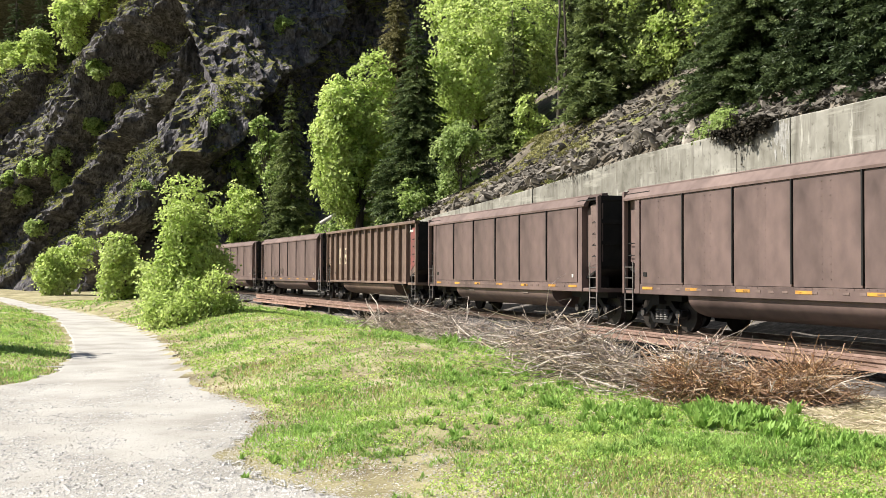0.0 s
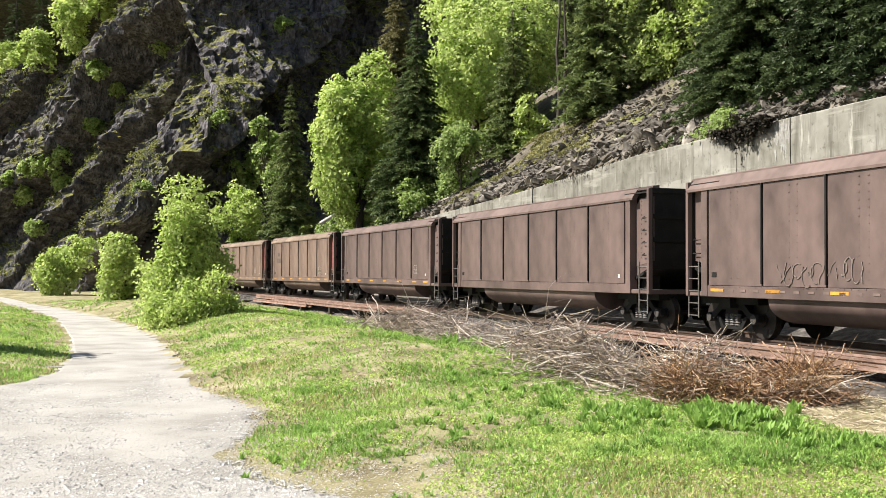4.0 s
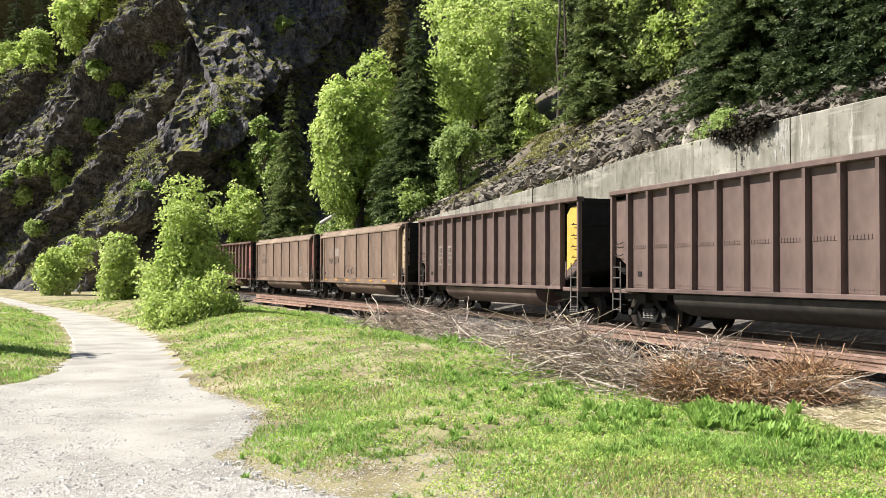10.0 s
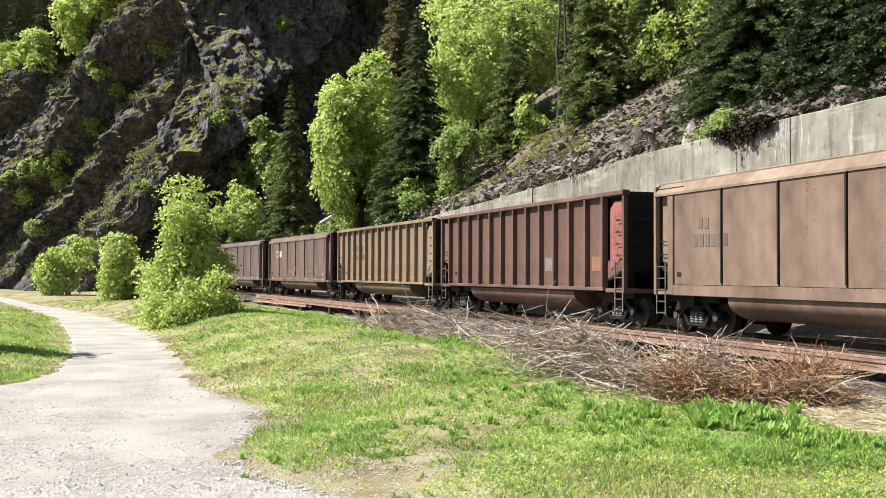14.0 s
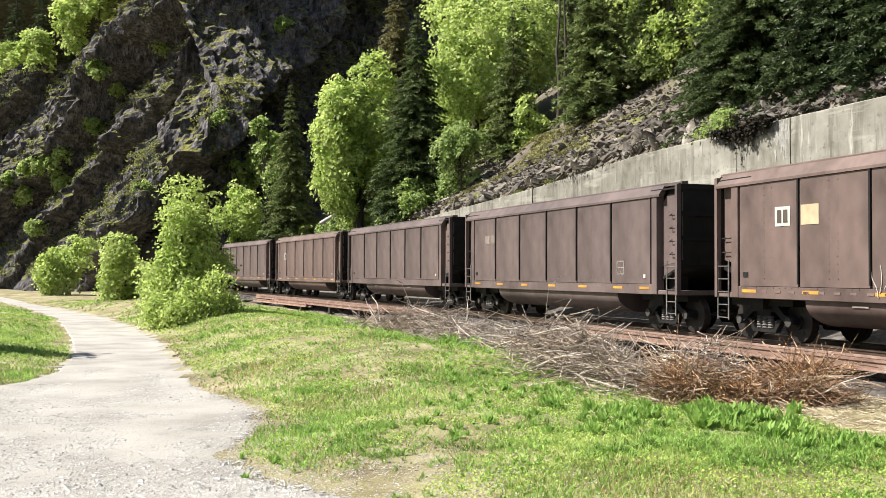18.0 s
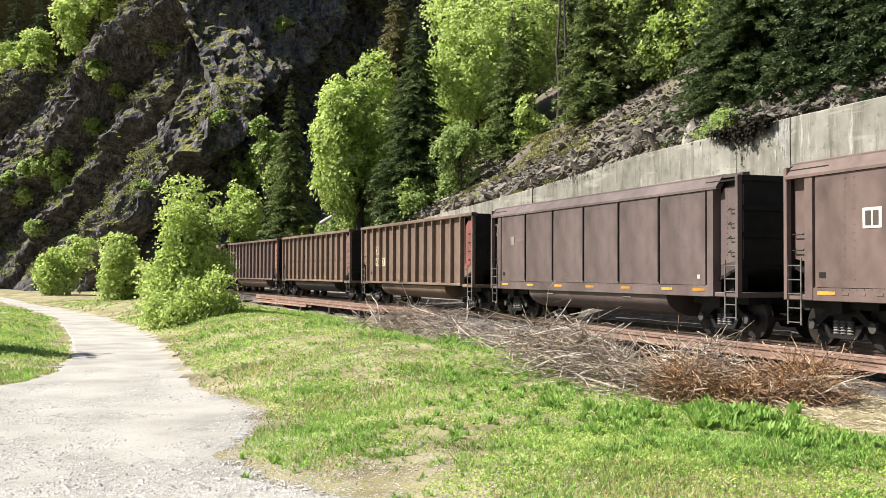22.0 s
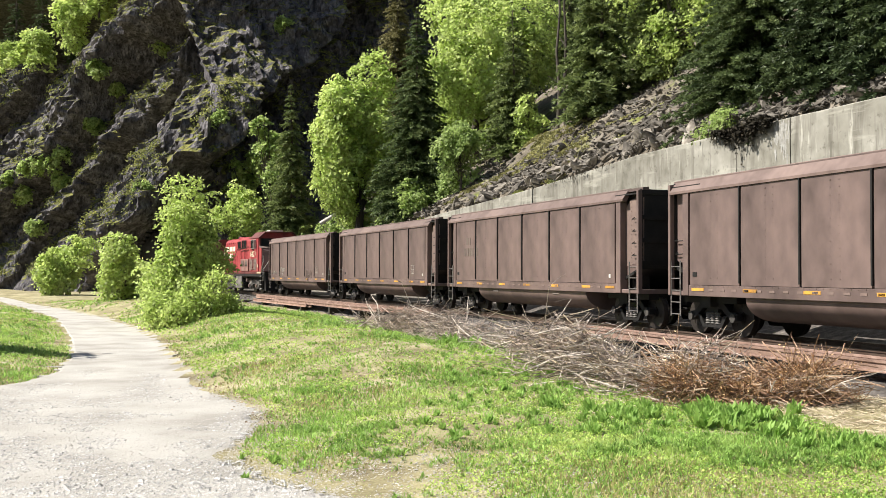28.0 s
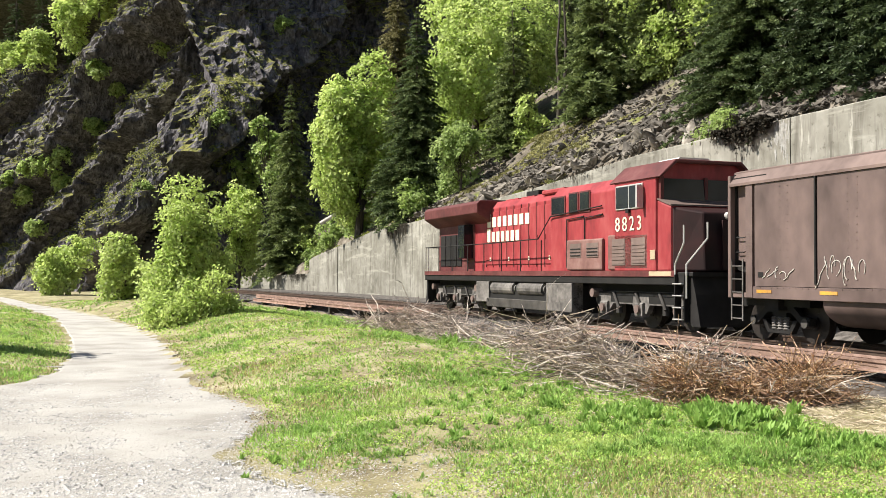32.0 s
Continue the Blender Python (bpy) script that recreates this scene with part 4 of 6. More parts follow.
    # Front block coloured near-black, as the side turned from the sun.
    fr = [(8.985, -1.44, 1.58), (8.985, 1.44, 1.58), (9.62, 0.85, 1.58), (9.62, -0.85, 1.58), (8.985, -1.44, 3.26), (8.985, 1.44, 3.26), (9.55, 0.85, 3.10), (9.55, -0.85, 3.10)]
    soften(part("nose_front", Geo().add(fr, [(0, 1, 2, 3), (4, 7, 6, 5), (0, 3, 7, 4), (1, 5, 6, 2), (3, 2, 6, 7), (0, 4, 5, 1)]), M["shadered"], lo, "nose front in red darkened for shade and grime"), 0.05)
    part("nose_trim", Geo().across([(8.36, 3.52), (8.36, 3.48), (9.02, 3.28), (9.02, 3.32)], -1.48, 1.3), M["dust"], lo)
    part("nose_door", Geo().slab(9.6, 9.66, -0.35, 0.35, 1.62, 2.9), M["shadered"], lo)
    for y in (-0.14, 0.14):
        part("headlight", Geo().tube([(9.55, y, 3.02), (9.68, y, 3.02)], 0.1, 12), M["silver"], lo)
    part("front_platform", Geo().slab(9.3, 10.0, -1.5, 1.5, 1.45, 1.56), dark, lo)
    part("plow", Geo().across([(9.9, 0.2), (10.25, 0.2), (10.05, 1.0), (9.9, 1.45), (9.75, 1.45), (9.75, 0.3)], -1.45, 1.45), dark, lo)
    part("coupler", Geo().slab(9.9, 10.38, -0.15, 0.15, 0.7, 0.98), dark, lo)
    part("rear_pilot", Geo().across([(-10.1, 0.25), (-9.85, 0.25), (-9.85, 1.5), (-9.95, 1.5)], -1.4, 1.4), dark, lo)
    for side in (-1, 1):
        for k in range(4):
            part("step", Geo().slab(9.35, 9.75, side * 1.55 - 0.12, side * 1.55 + 0.02, 0.35 + 0.3 * k, 0.38 + 0.3 * k, 0.005), M["silver"] if side < 0 else dark, lo)
        part("step_well", Geo().box(9.32, 9.36, side * 1.5 - 0.1, side * 1.5 + 0.1, 0.3, 1.5).box(9.74, 9.78, side * 1.5 - 0.1, side * 1.5 + 0.1, 0.3, 1.5), dark, lo)
    part("step_handrail", Geo().tube([(9.30, -1.55, 0.4), (9.30, -1.55, 1.75), (9.62, -1.5, 2.3), (9.62, -1.5, 2.75)], 0.025, 6), M["silver"], lo, "bright handrail")
    part("step_handrail", Geo().tube([(9.80, -1.55, 0.9), (9.80, -1.55, 1.75), (10.2, -1.2, 2.4), (10.2, -1.2, 2.8)], 0.025, 6), M["silver"], lo, "bright handrail")
    part("handrail", Geo().tube([(-9.9, -1.48, 2.62), (-3, -1.48, 2.62), (1.2, -1.48, 2.66), (2.1, -1.48, 3.35), (5.4, -1.47, 3.5)], 0.02, 6), dark, lo)
    part("handrail", Geo().tube([(-9.9, 1.48, 2.62), (5.2, 1.48, 2.62)], 0.02, 6), dark, lo)
    part("handrail", Geo().tube([(-9.95, -1.48, 2.62), (-9.95, 1.48, 2.62)], 0.02, 6), dark, lo)
    for x in np.arange(-9.9, 2.0, 1.62):
        for y in (-1.48, 1.48):
            part("stanchion", Geo().tube([(x, y, 1.58), (x, y, 2.62)], 0.02, 5), dark, lo)
    for x in (-9.9, -9.6):
        part("rear_grille", Geo().tube([(x, -1.48, 1.58), (x, -1.48, 2.62)], 0.02, 5), M["silver"], lo)
    # roof gear
    part("horn", Geo().tube([(5.2, -0.2, 4.34), (5.2, -0.2, 4.5), (5.6, -0.2, 4.5)], 0.05, 8), grime, lo)
    part("air_conditioner", Geo().slab(6.9, 7.9, -0.5, 0.5, 4.56, 4.70, 0.04), M["silver"], lo)
    part("antenna_plate", Geo().slab(6.2, 6.6, -0.6, 0.4, 4.56, 4.62), M["dust"], lo)
    # under the frame
    part("fuel_tank", Geo().along([(-1.40, 1.15), (-1.45, 0.6), (-1.2, 0.28), (1.2, 0.28), (1.45, 0.6), (1.40, 1.15)], -3.0, 3.6), dark, lo)
    part("tank_skirt", Geo().slab(-3.1, 1.9, -1.5, -1.4, 0.30, 0.62, 0.02), grime, lo)
    part("battery_box", Geo().slab(-4.1, -2.9, -1.5, -1.1, 0.45, 1.22, 0.03), M["truckgrey"], lo)
    part("tank_end_box", Geo().slab(1.85, 3.6, -1.5, -1.1, 0.30, 1.22, 0.03), M["truckgrey"], lo)
    for a in (-2.75, -0.45):
        part("air_reservoir", Geo().tube([(a, -1.33, 0.99), (a + 0.08, -1.33, 0.99)], 0.15, 14).tube([(a + 0.08, -1.33, 0.99), (a + 2.0, -1.33, 0.99)], 0.225, 14).tube([(a + 2.0, -1.33, 0.99), (a + 2.08, -1.33, 0.99)], 0.15, 14), M["truckgrey"], lo, "grey air reservoir")
    # three-axle trucks
    wm = wheelset_mesh(LOCO_R)
    for x in (-6.85, 7.1):
        g = Geo()
        for y in (-1.12, 1.12):
            g.across([(-2.5, 0.95), (-2.5, 0.70), (-2.2, 0.42), (-1.75, 0.42), (-1.5, 0.66), (-0.45, 0.66), (-0.3, 0.42), (0.3, 0.42), (0.45, 0.66), (1.5, 0.66), (1.75, 0.42), (2.2, 0.42), (2.5, 0.70), (2.5, 0.95), (1.6, 1.02), (-1.6, 1.02)], y - 0.08, y + 0.08)
        t = part("truck", g, M["truckgrey"], lo)
        t.location.x = x
        for y in (-1.2, 1.2):
            for a, b, z0, z1 in ((-1.62, -0.42, 0.70, 0.90), (0.42, 1.62, 0.70, 0.90), (-2.42, -2.2, 0.62, 0.86), (2.2, 2.42, 0.62, 0.86)):
                part("frame_opening", Geo().slab(a, b, y - 0.006, y + 0.006, z0, z1, 0.004), M["black"], t, "dark opening in the truck frame")
            for dx in (-1.2, 0.0, 1.2):
                part("shock_absorber", Geo().tube([(dx - 0.18, y * 1.04, 0.98), (dx + 0.1, y * 1.04, 0.55)], 0.045, 8), M["grime"], t)
        for y in (-1.16, 1.16):
            for dx in (-1.92, 0, 1.92):
                part("journal_box", Geo().slab(dx - 0.2, dx + 0.2, y - 0.12, y + 0.12, 0.32, 0.72, 0.04), M["truckgrey"], t)
                part("bearing_cap", Geo().tube([(dx, y - 0.2, 0.533), (dx, y + 0.2, 0.533)], 0.12, 10), M["dust"], t)
            for dx in (-1.2, 1.2):
                part("spring", Geo().tube([(dx, y, 0.4), (dx, y, 0.66)], 0.1, 8), grime, t)
            for dx in (-2.45, 2.35):
                part("brake_cylinder", Geo().tube([(dx, y - 0.22, 0.95), (dx, y + 0.1, 0.95)], 0.13, 10), M["dust"], t)
            part("brake_rod", Geo().tube([(-2.3, y * 1.03, 0.97), (2.3, y * 1.03, 0.99)], 0.03, 6), dark, t)
        for k, dx in (("p", -1.92), ("q", 0.0), ("r", 1.92)):
            w = part("wheelset", wm, M["wheel"], t)
            w.location = (dx, 0, LOCO_R)
            w["axle"] = k
    # lettering: plain cream blocks for the railway's name, the road number in figures
    for row, (z, n, x0, wd) in enumerate(((3.42, 8, -4.25, 0.40), (2.86, 7, -4.25, 0.355))):
        for k in range(n):
            h = 0.50 if k == 0 else 0.38
            z0 = z - 0.31 / 2
            part("letter_block", Geo().box(x0 + k * 0.485 * wd / 0.4, x0 + k * 0.485 * wd / 0.4 + wd * 0.78, -0.985, -0.965, z0, z0 + h), M["cream"], lo)
    for k, c in enumerate("8823"):
        on_side(part("figure", text_mesh(c, 0.56, M["cream"]), M["cream"], lo), 6.42 + 0.38 * k, -1.535, 2.88)
    for x in (8.1,):
        part("placard", Geo().box(x, x + 0.24, -1.535, -1.525, 1.9, 2.15), M["endcream"], lo)
    part("sill_stripe", Geo().box(8.05, 9.1, -1.54, -1.532, 1.46, 1.58), M["endcream"], lo)
    return lo


LOCO = locomotive()
_tab = np.random.default_rng(77).uniform(-1, 1, (256, 256))


def patch(x, y, f, seed):
    """Smooth random patches over the plan."""
    u, v = x * f + seed * 13.7 + 500, y * f + seed * 7.1 + 500
    i, j = np.floor(u).astype(int), np.floor(v).astype(int)
    p, q = smooth01(u - i), smooth01(v - j)
    t = lambda m, n: _tab[m % 256, n % 256]
    return 0.6 * ((t(i, j) * (1 - p) + t(i + 1, j) * p) * (1 - q) + (t(i, j + 1) * (1 - p) + t(i + 1, j + 1) * p) * q)


# ---- plants: crowns of many small leaves ----
def unit(v):
    return v / np.maximum(np.linalg.norm(v, axis=-1, keepdims=True), 1e-6)


def leaves(c, size, rng, up=0.6, long=1.5, face=None):
    """Pointed leaves at the points c, facing mostly upwards, or about the way that face gives."""
    n = len(c)
    if face is None:
        nor = unit(rng.normal(0, 1, (n, 3)) + np.array([-0.35, 0, up]))
    else:
        nor = unit(face + rng.normal(0, 0.55, (n, 3)))
    a = unit(np.cross(nor, rng.normal(0, 1, (n, 3))))
    b = np.cross(nor, a)
    s = np.asarray(size).reshape(-1, 1) * rng.uniform(0.6, 1.3, (n, 1))
    return np.stack([c - a * s * long / 2, c + b * s * 0.46 - a * s * 0.1, c + a * s * long / 2, c - b * s * 0.46 - a * s * 0.1], 1)


def crown_points(rng, shape, n_clump, per, spread, lobes=15):
    """Leaf places in layered sprays over a crown of several uneven lobes, centred at 0; each spray has a way that it faces."""
    sh = np.array(shape)
    cen = unit(rng.normal(0, 1, (lobes, 3))) * rng.uniform(0.3, 0.78, (lobes, 1))
    cen[0] = (0, 0, 0.1)
    rad = rng.uniform(0.20, 0.44, lobes)
    k = rng.choice(lobes, n_clump, p=rad ** 2 / (rad ** 2).sum())
    d = unit(rng.normal(0, 1, (n_clump, 3)))
    c = cen[k] + d * rad[k][:, None] * rng.uniform(0.7, 1.05, (n_clump, 1))
    c *= sh * 1.06 / np.maximum(1, np.linalg.norm(c, axis=1, keepdims=True))
    out = unit(0.75 * d + 0.45 * unit(c) + np.array([0, 0, 0.25]) + 0.55 * np.array(SUN_TO) + rng.normal(0, 0.38, (n_clump, 3)))
    a = unit(np.cross(out, rng.normal(0, 1, (n_clump, 3))))
    b = np.cross(out, a)
    sp = spread[0] * rng.uniform(0.55, 1.3, (n_clump, 1, 1))
    g = np.clip(rng.normal(0, 1, (n_clump, per, 3)), -1.6, 1.6)
    p = c[:, None, :] + (a[:, None] * g[..., :1] + b[:, None] * g[..., 1:2]) * sp * 1.1 + out[:, None] * g[..., 2:] * sp * 0.30
    p[..., 2] -= 0.12 * (g[..., 0] ** 2 + g[..., 1] ** 2)[..., :] * sp[..., 0]
    return p.reshape(-1, 3), c, np.repeat(out, per, 0)


def broadleaf(name, seed, h, w, leaf, mat, n_clump=200, per=45, low=0.12, spread=0.36, bark="bark"):
    """Trunk, limbs and a leafy crown; stands at the origin."""
    rng = np.random.default_rng(seed)
    tree = new(name)
    zc, rz = h * (1 + low) / 2, h * (1 - low) / 2
    p, c, face = crown_points(rng, (w / 2, w / 2, rz), n_clump, per, (spread, spread, spread * 0.7))
    g = Geo()
    tr = 0.018 * h
    g.tube([(0, 0, -0.6), (0.03 * h, 0, h * 0.3), (0, 0.02 * h, h * 0.55), (0, 0, h * 0.72)], tr, 8, tr * 0.25)
    for q in c[::max(1, len(c) // 26)]:
        z0 = max(h * 0.08, (q[2] + zc) * 0.55)
        g.tube([(0, 0, z0), tuple(q * 0.55 + np.array([0, 0, zc * 0.55 + z0 * 0.3])), tuple(q * 0.95 + np.array([0, 0, zc]))], tr * 0.35, 5, tr * 0.08)
    part("trunk", g, M[bark], tree)
    part("crown", poly_mesh("crown", leaves(p + np.array([0, 0, zc]), leaf, rng, face=face), 4, M[mat]), M[mat], tree)
    return tree


def conifer(name, seed, h, w, mat, levels=46, per=10, low=0.06, bare=0.0, fine=1.0, spray=1.0):
    """Tapered trunk, drooping tiers of boughs with small needle sprays."""
    rng = np.random.default_rng(seed)
    tree = new(name)
    part("trunk", Geo().tube([(0, 0, -0.8), (0.01 * h, 0, h * 0.5), (0, 0, h)], 0.014 * h, 8, 0.002 * h), M["bark"], tree)
    Q = []
    for k in range(levels):
        f = k / (levels - 1)
        z = h * (low + (0.99 - low) * f) + rng.normal(0, 0.01 * h)
        R = w / 2 * (1 - f) ** 0.85 + 0.12
        nb = max(4, int(per * (1 - 0.5 * f)))
        for a in rng.uniform(0, 2 * math.pi, nb):
            r = R * rng.uniform(0.55, 1.12)
            if rng.random() < bare:
                continue
            m = max(6, int(r * 19 * fine))
            t = np.sort(rng.uniform(0.1, 1, m))[:, None]
            dr = np.array([[math.cos(a), math.sin(a), 0]])
            side = np.array([[-math.sin(a), math.cos(a), 0]])
            sag = rng.uniform(0.05, 0.55)
            b0 = dr * r * t + side * rng.normal(0, 0.03 * r, (m, 1)) + np.array([[0, 0, 1]]) * (z - r * (0.08 + sag * t ** 1.5))
            for sgn in (-1, 1, 0):
                L = spray * (0.10 + 0.26 * r * (1 - 0.6 * t)) * rng.uniform(0.35, 1.1, (m, 1))
                d = side * sgn * rng.uniform(0.5, 1.1, (m, 1)) + dr * rng.uniform(0.3, 0.9, (m, 1)) + np.array([[0, 0, 1]]) * rng.normal(-0.2, 0.35, (m, 1))
                tip = b0 + unit(d) * L
                wd = (0.026 + 0.040 * rng.random((m, 1))) / fine ** 0.7
                x_ = unit(np.cross(d, rng.normal(0, 1, (m, 3)))) * wd
                mid = (b0 + tip) / 2
                Q.append(np.stack([b0, mid - x_, tip, mid + x_ * 1.3], 1))
    part("crown", poly_mesh("crown", np.concatenate(Q), 4, M[mat]), M[mat], tree)
    return tree


def plant(ob, x, y, z, turn=0.0, label="", category="tree", group="", scale=1.0):
    ob.matrix_basis = Matrix.LocRotScale((x, y, z), Euler((0, 0, turn)), (scale, scale, scale))
    return tagged(ob, label, category, group)


def hill_at(x, y):
    s, d = to_track(x, y)
    return float(hill_z(s, d - 5.0)[0])


MAPLE_L = "bright green maple in fresh spring leaf on the slope"
FIR_L = "dark green fir tree with drooping boughs"
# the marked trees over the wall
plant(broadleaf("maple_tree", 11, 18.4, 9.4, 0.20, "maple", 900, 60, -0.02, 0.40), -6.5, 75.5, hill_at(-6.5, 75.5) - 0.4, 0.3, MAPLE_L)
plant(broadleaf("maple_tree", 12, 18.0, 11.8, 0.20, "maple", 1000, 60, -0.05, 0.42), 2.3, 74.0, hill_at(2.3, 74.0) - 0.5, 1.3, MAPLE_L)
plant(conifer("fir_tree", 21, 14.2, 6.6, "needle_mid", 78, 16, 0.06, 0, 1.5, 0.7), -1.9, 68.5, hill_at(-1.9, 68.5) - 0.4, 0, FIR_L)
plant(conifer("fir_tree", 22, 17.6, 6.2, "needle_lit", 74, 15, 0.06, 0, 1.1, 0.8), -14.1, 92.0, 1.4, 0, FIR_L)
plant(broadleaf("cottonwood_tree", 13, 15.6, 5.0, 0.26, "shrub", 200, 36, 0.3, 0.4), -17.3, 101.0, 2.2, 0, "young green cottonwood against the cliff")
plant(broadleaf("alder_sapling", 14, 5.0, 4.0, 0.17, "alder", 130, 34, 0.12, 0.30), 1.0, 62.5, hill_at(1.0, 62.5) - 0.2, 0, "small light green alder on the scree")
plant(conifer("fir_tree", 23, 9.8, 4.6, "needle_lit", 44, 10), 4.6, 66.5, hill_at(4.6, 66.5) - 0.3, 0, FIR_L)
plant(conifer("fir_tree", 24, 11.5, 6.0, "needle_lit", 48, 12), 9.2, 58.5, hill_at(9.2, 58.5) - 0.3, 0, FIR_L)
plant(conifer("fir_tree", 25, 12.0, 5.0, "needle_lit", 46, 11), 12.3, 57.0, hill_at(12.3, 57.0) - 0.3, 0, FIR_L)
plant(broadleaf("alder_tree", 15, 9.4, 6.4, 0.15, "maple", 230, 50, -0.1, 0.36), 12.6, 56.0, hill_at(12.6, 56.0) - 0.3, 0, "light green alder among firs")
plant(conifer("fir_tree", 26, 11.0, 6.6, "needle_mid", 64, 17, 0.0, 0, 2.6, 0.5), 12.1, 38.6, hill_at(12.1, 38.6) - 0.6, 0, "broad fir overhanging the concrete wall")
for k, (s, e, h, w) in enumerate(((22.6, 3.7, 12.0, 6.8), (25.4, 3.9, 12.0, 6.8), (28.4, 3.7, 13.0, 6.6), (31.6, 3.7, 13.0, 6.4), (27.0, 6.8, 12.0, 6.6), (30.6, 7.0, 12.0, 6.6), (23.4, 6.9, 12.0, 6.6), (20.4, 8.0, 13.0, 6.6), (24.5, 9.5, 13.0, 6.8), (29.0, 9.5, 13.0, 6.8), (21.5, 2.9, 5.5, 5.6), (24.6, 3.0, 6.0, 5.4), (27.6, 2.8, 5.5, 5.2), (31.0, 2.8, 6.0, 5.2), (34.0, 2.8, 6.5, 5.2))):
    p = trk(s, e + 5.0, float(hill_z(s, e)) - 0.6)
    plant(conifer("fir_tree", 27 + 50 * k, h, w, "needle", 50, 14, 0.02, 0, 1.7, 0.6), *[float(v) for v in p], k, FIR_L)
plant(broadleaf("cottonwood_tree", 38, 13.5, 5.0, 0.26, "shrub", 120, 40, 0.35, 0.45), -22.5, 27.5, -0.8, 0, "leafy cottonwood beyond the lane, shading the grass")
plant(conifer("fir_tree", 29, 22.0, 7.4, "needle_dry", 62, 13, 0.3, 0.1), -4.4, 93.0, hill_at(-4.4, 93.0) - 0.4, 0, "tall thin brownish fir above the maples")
# bushes by the lane and the big shrub
plant(broadleaf("bush", 31, 6.0, 6.0, 0.22, "maple", 170, 46, -0.12, 0.40), -34.7, 92.0, -0.7, 0, "round bright green bush beside the gravel lane", "bush")
plant(broadleaf("bush", 32, 5.0, 4.6, 0.18, "maple", 170, 46, -0.15, 0.34), -20.7, 65.0, -0.7, 1, "round bright green bush beside the gravel lane", "bush")
plant(broadleaf("shrub", 33, 6.3, 3.6, 0.12, "maple", 170, 40, 0.02, 0.30), -11.2, 42.5, -0.6, 0, "tall leafy shrub hiding the far track", "bush")
plant(broadleaf("shrub", 35, 6.0, 2.8, 0.12, "maple", 110, 40, 0.0, 0.28), -10.7, 42.9, -0.6, 2.2, "leafy green shrub hiding the far track", "bush")
plant(broadleaf("shrub", 36, 3.6, 2.2, 0.12, "maple", 80, 40, -0.1, 0.26), -11.7, 41.9, -0.6, 1.2, "leafy green shrub hiding the far track", "bush")
plant(broadleaf("shrub", 34, 4.6, 2.6, 0.12, "maple", 90, 46, -0.08, 0.24), -10.35, 43.4, -0.6, 0.6, "leafy green shrub hiding the far track", "bush")
for k, (x, y, h, w) in enumerate(((-9.3, 39.9, 2.3, 1.6), (-10.1, 39.6, 2.2, 1.7), (-10.8, 39.0, 1.5, 1.5), (-8.7, 40.6, 1.7, 1.3), (-11.2, 39.6, 1.9, 1.4), (-10.2, 38.6, 1.2, 1.5))):
    plant(broadleaf("low_bush", 110 + k, h, w, 0.10, "maple", 50, 34, -0.25, 0.27), x, y, -0.6, k, "low bright green bush on the bank", "bush", "low bushes on the bank")
plant(broadleaf("alder_tree", 37, 10.4, 5.6, 0.20, "maple", 230, 42, 0.05, 0.42), -20.0, 97.6, 0.4, 0, "green alder at the foot of the cliff")

# trees on the cliff's rim
for k, (x, y, z, h, w) in enumerate(((-50.5, 134.5, 32.5, 9, 6.5), (-55.5, 136.0, 29.5, 6, 6.0), (-46.0, 132.5, 36.0, 9, 5.5), (-60.0, 140.0, 29.0, 7, 7.0))):
    plant(broadleaf("maple_tree", 90 + k, h, w, 0.34, "maple", 110, 40, -0.1, 0.5), x, y, z, k, "bright green tree on the cliff rim")
for k, (x, y, h) in enumerate(((-57.5, 142, 17), (-62.5, 145, 18), (-53.0, 144.0, 14))):
    plant(conifer("fir_tree", 95 + k, h, 4.6, "needle", 40, 8, 0.1, 0, 0.7), x, y, 29.0, 0, "dark fir tree on the cliff rim")
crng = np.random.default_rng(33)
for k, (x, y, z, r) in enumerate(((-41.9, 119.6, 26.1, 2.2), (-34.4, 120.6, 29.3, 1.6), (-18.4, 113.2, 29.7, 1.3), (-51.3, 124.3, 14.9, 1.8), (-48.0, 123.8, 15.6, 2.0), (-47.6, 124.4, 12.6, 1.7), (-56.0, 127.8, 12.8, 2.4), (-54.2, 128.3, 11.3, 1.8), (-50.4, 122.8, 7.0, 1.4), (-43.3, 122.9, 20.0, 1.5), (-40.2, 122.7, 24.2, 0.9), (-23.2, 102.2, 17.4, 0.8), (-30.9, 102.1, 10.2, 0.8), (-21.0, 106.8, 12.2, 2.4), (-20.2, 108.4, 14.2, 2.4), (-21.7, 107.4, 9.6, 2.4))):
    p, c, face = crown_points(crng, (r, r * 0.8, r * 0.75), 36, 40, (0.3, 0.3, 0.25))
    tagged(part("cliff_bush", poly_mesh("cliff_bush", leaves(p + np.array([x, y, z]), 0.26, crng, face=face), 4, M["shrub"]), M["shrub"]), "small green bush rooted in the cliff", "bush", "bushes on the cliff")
ok = (cn[..., 2] > 0.42) & (cpos[..., 2] > 1) & (cpos[..., 2] < 42) & (cpos[..., 0] > -66) & (cpos[..., 0] < 2)
tp_ = cpos[ok]
mk = np.array([noise.noise((p[0] / 5, p[1] / 5, p[2] / 5)) + 0.4 * noise.noise((p[0] / 1.5, p[2] / 1.5, 3)) for p in tp_])
tp_ = tp_[mk > 0.14]
tp_ = np.repeat(tp_, 14, 0) + crng.normal(0, 0.22, (len(tp_) * 14, 3)) * np.array([1.2, 0.7, 0.6])
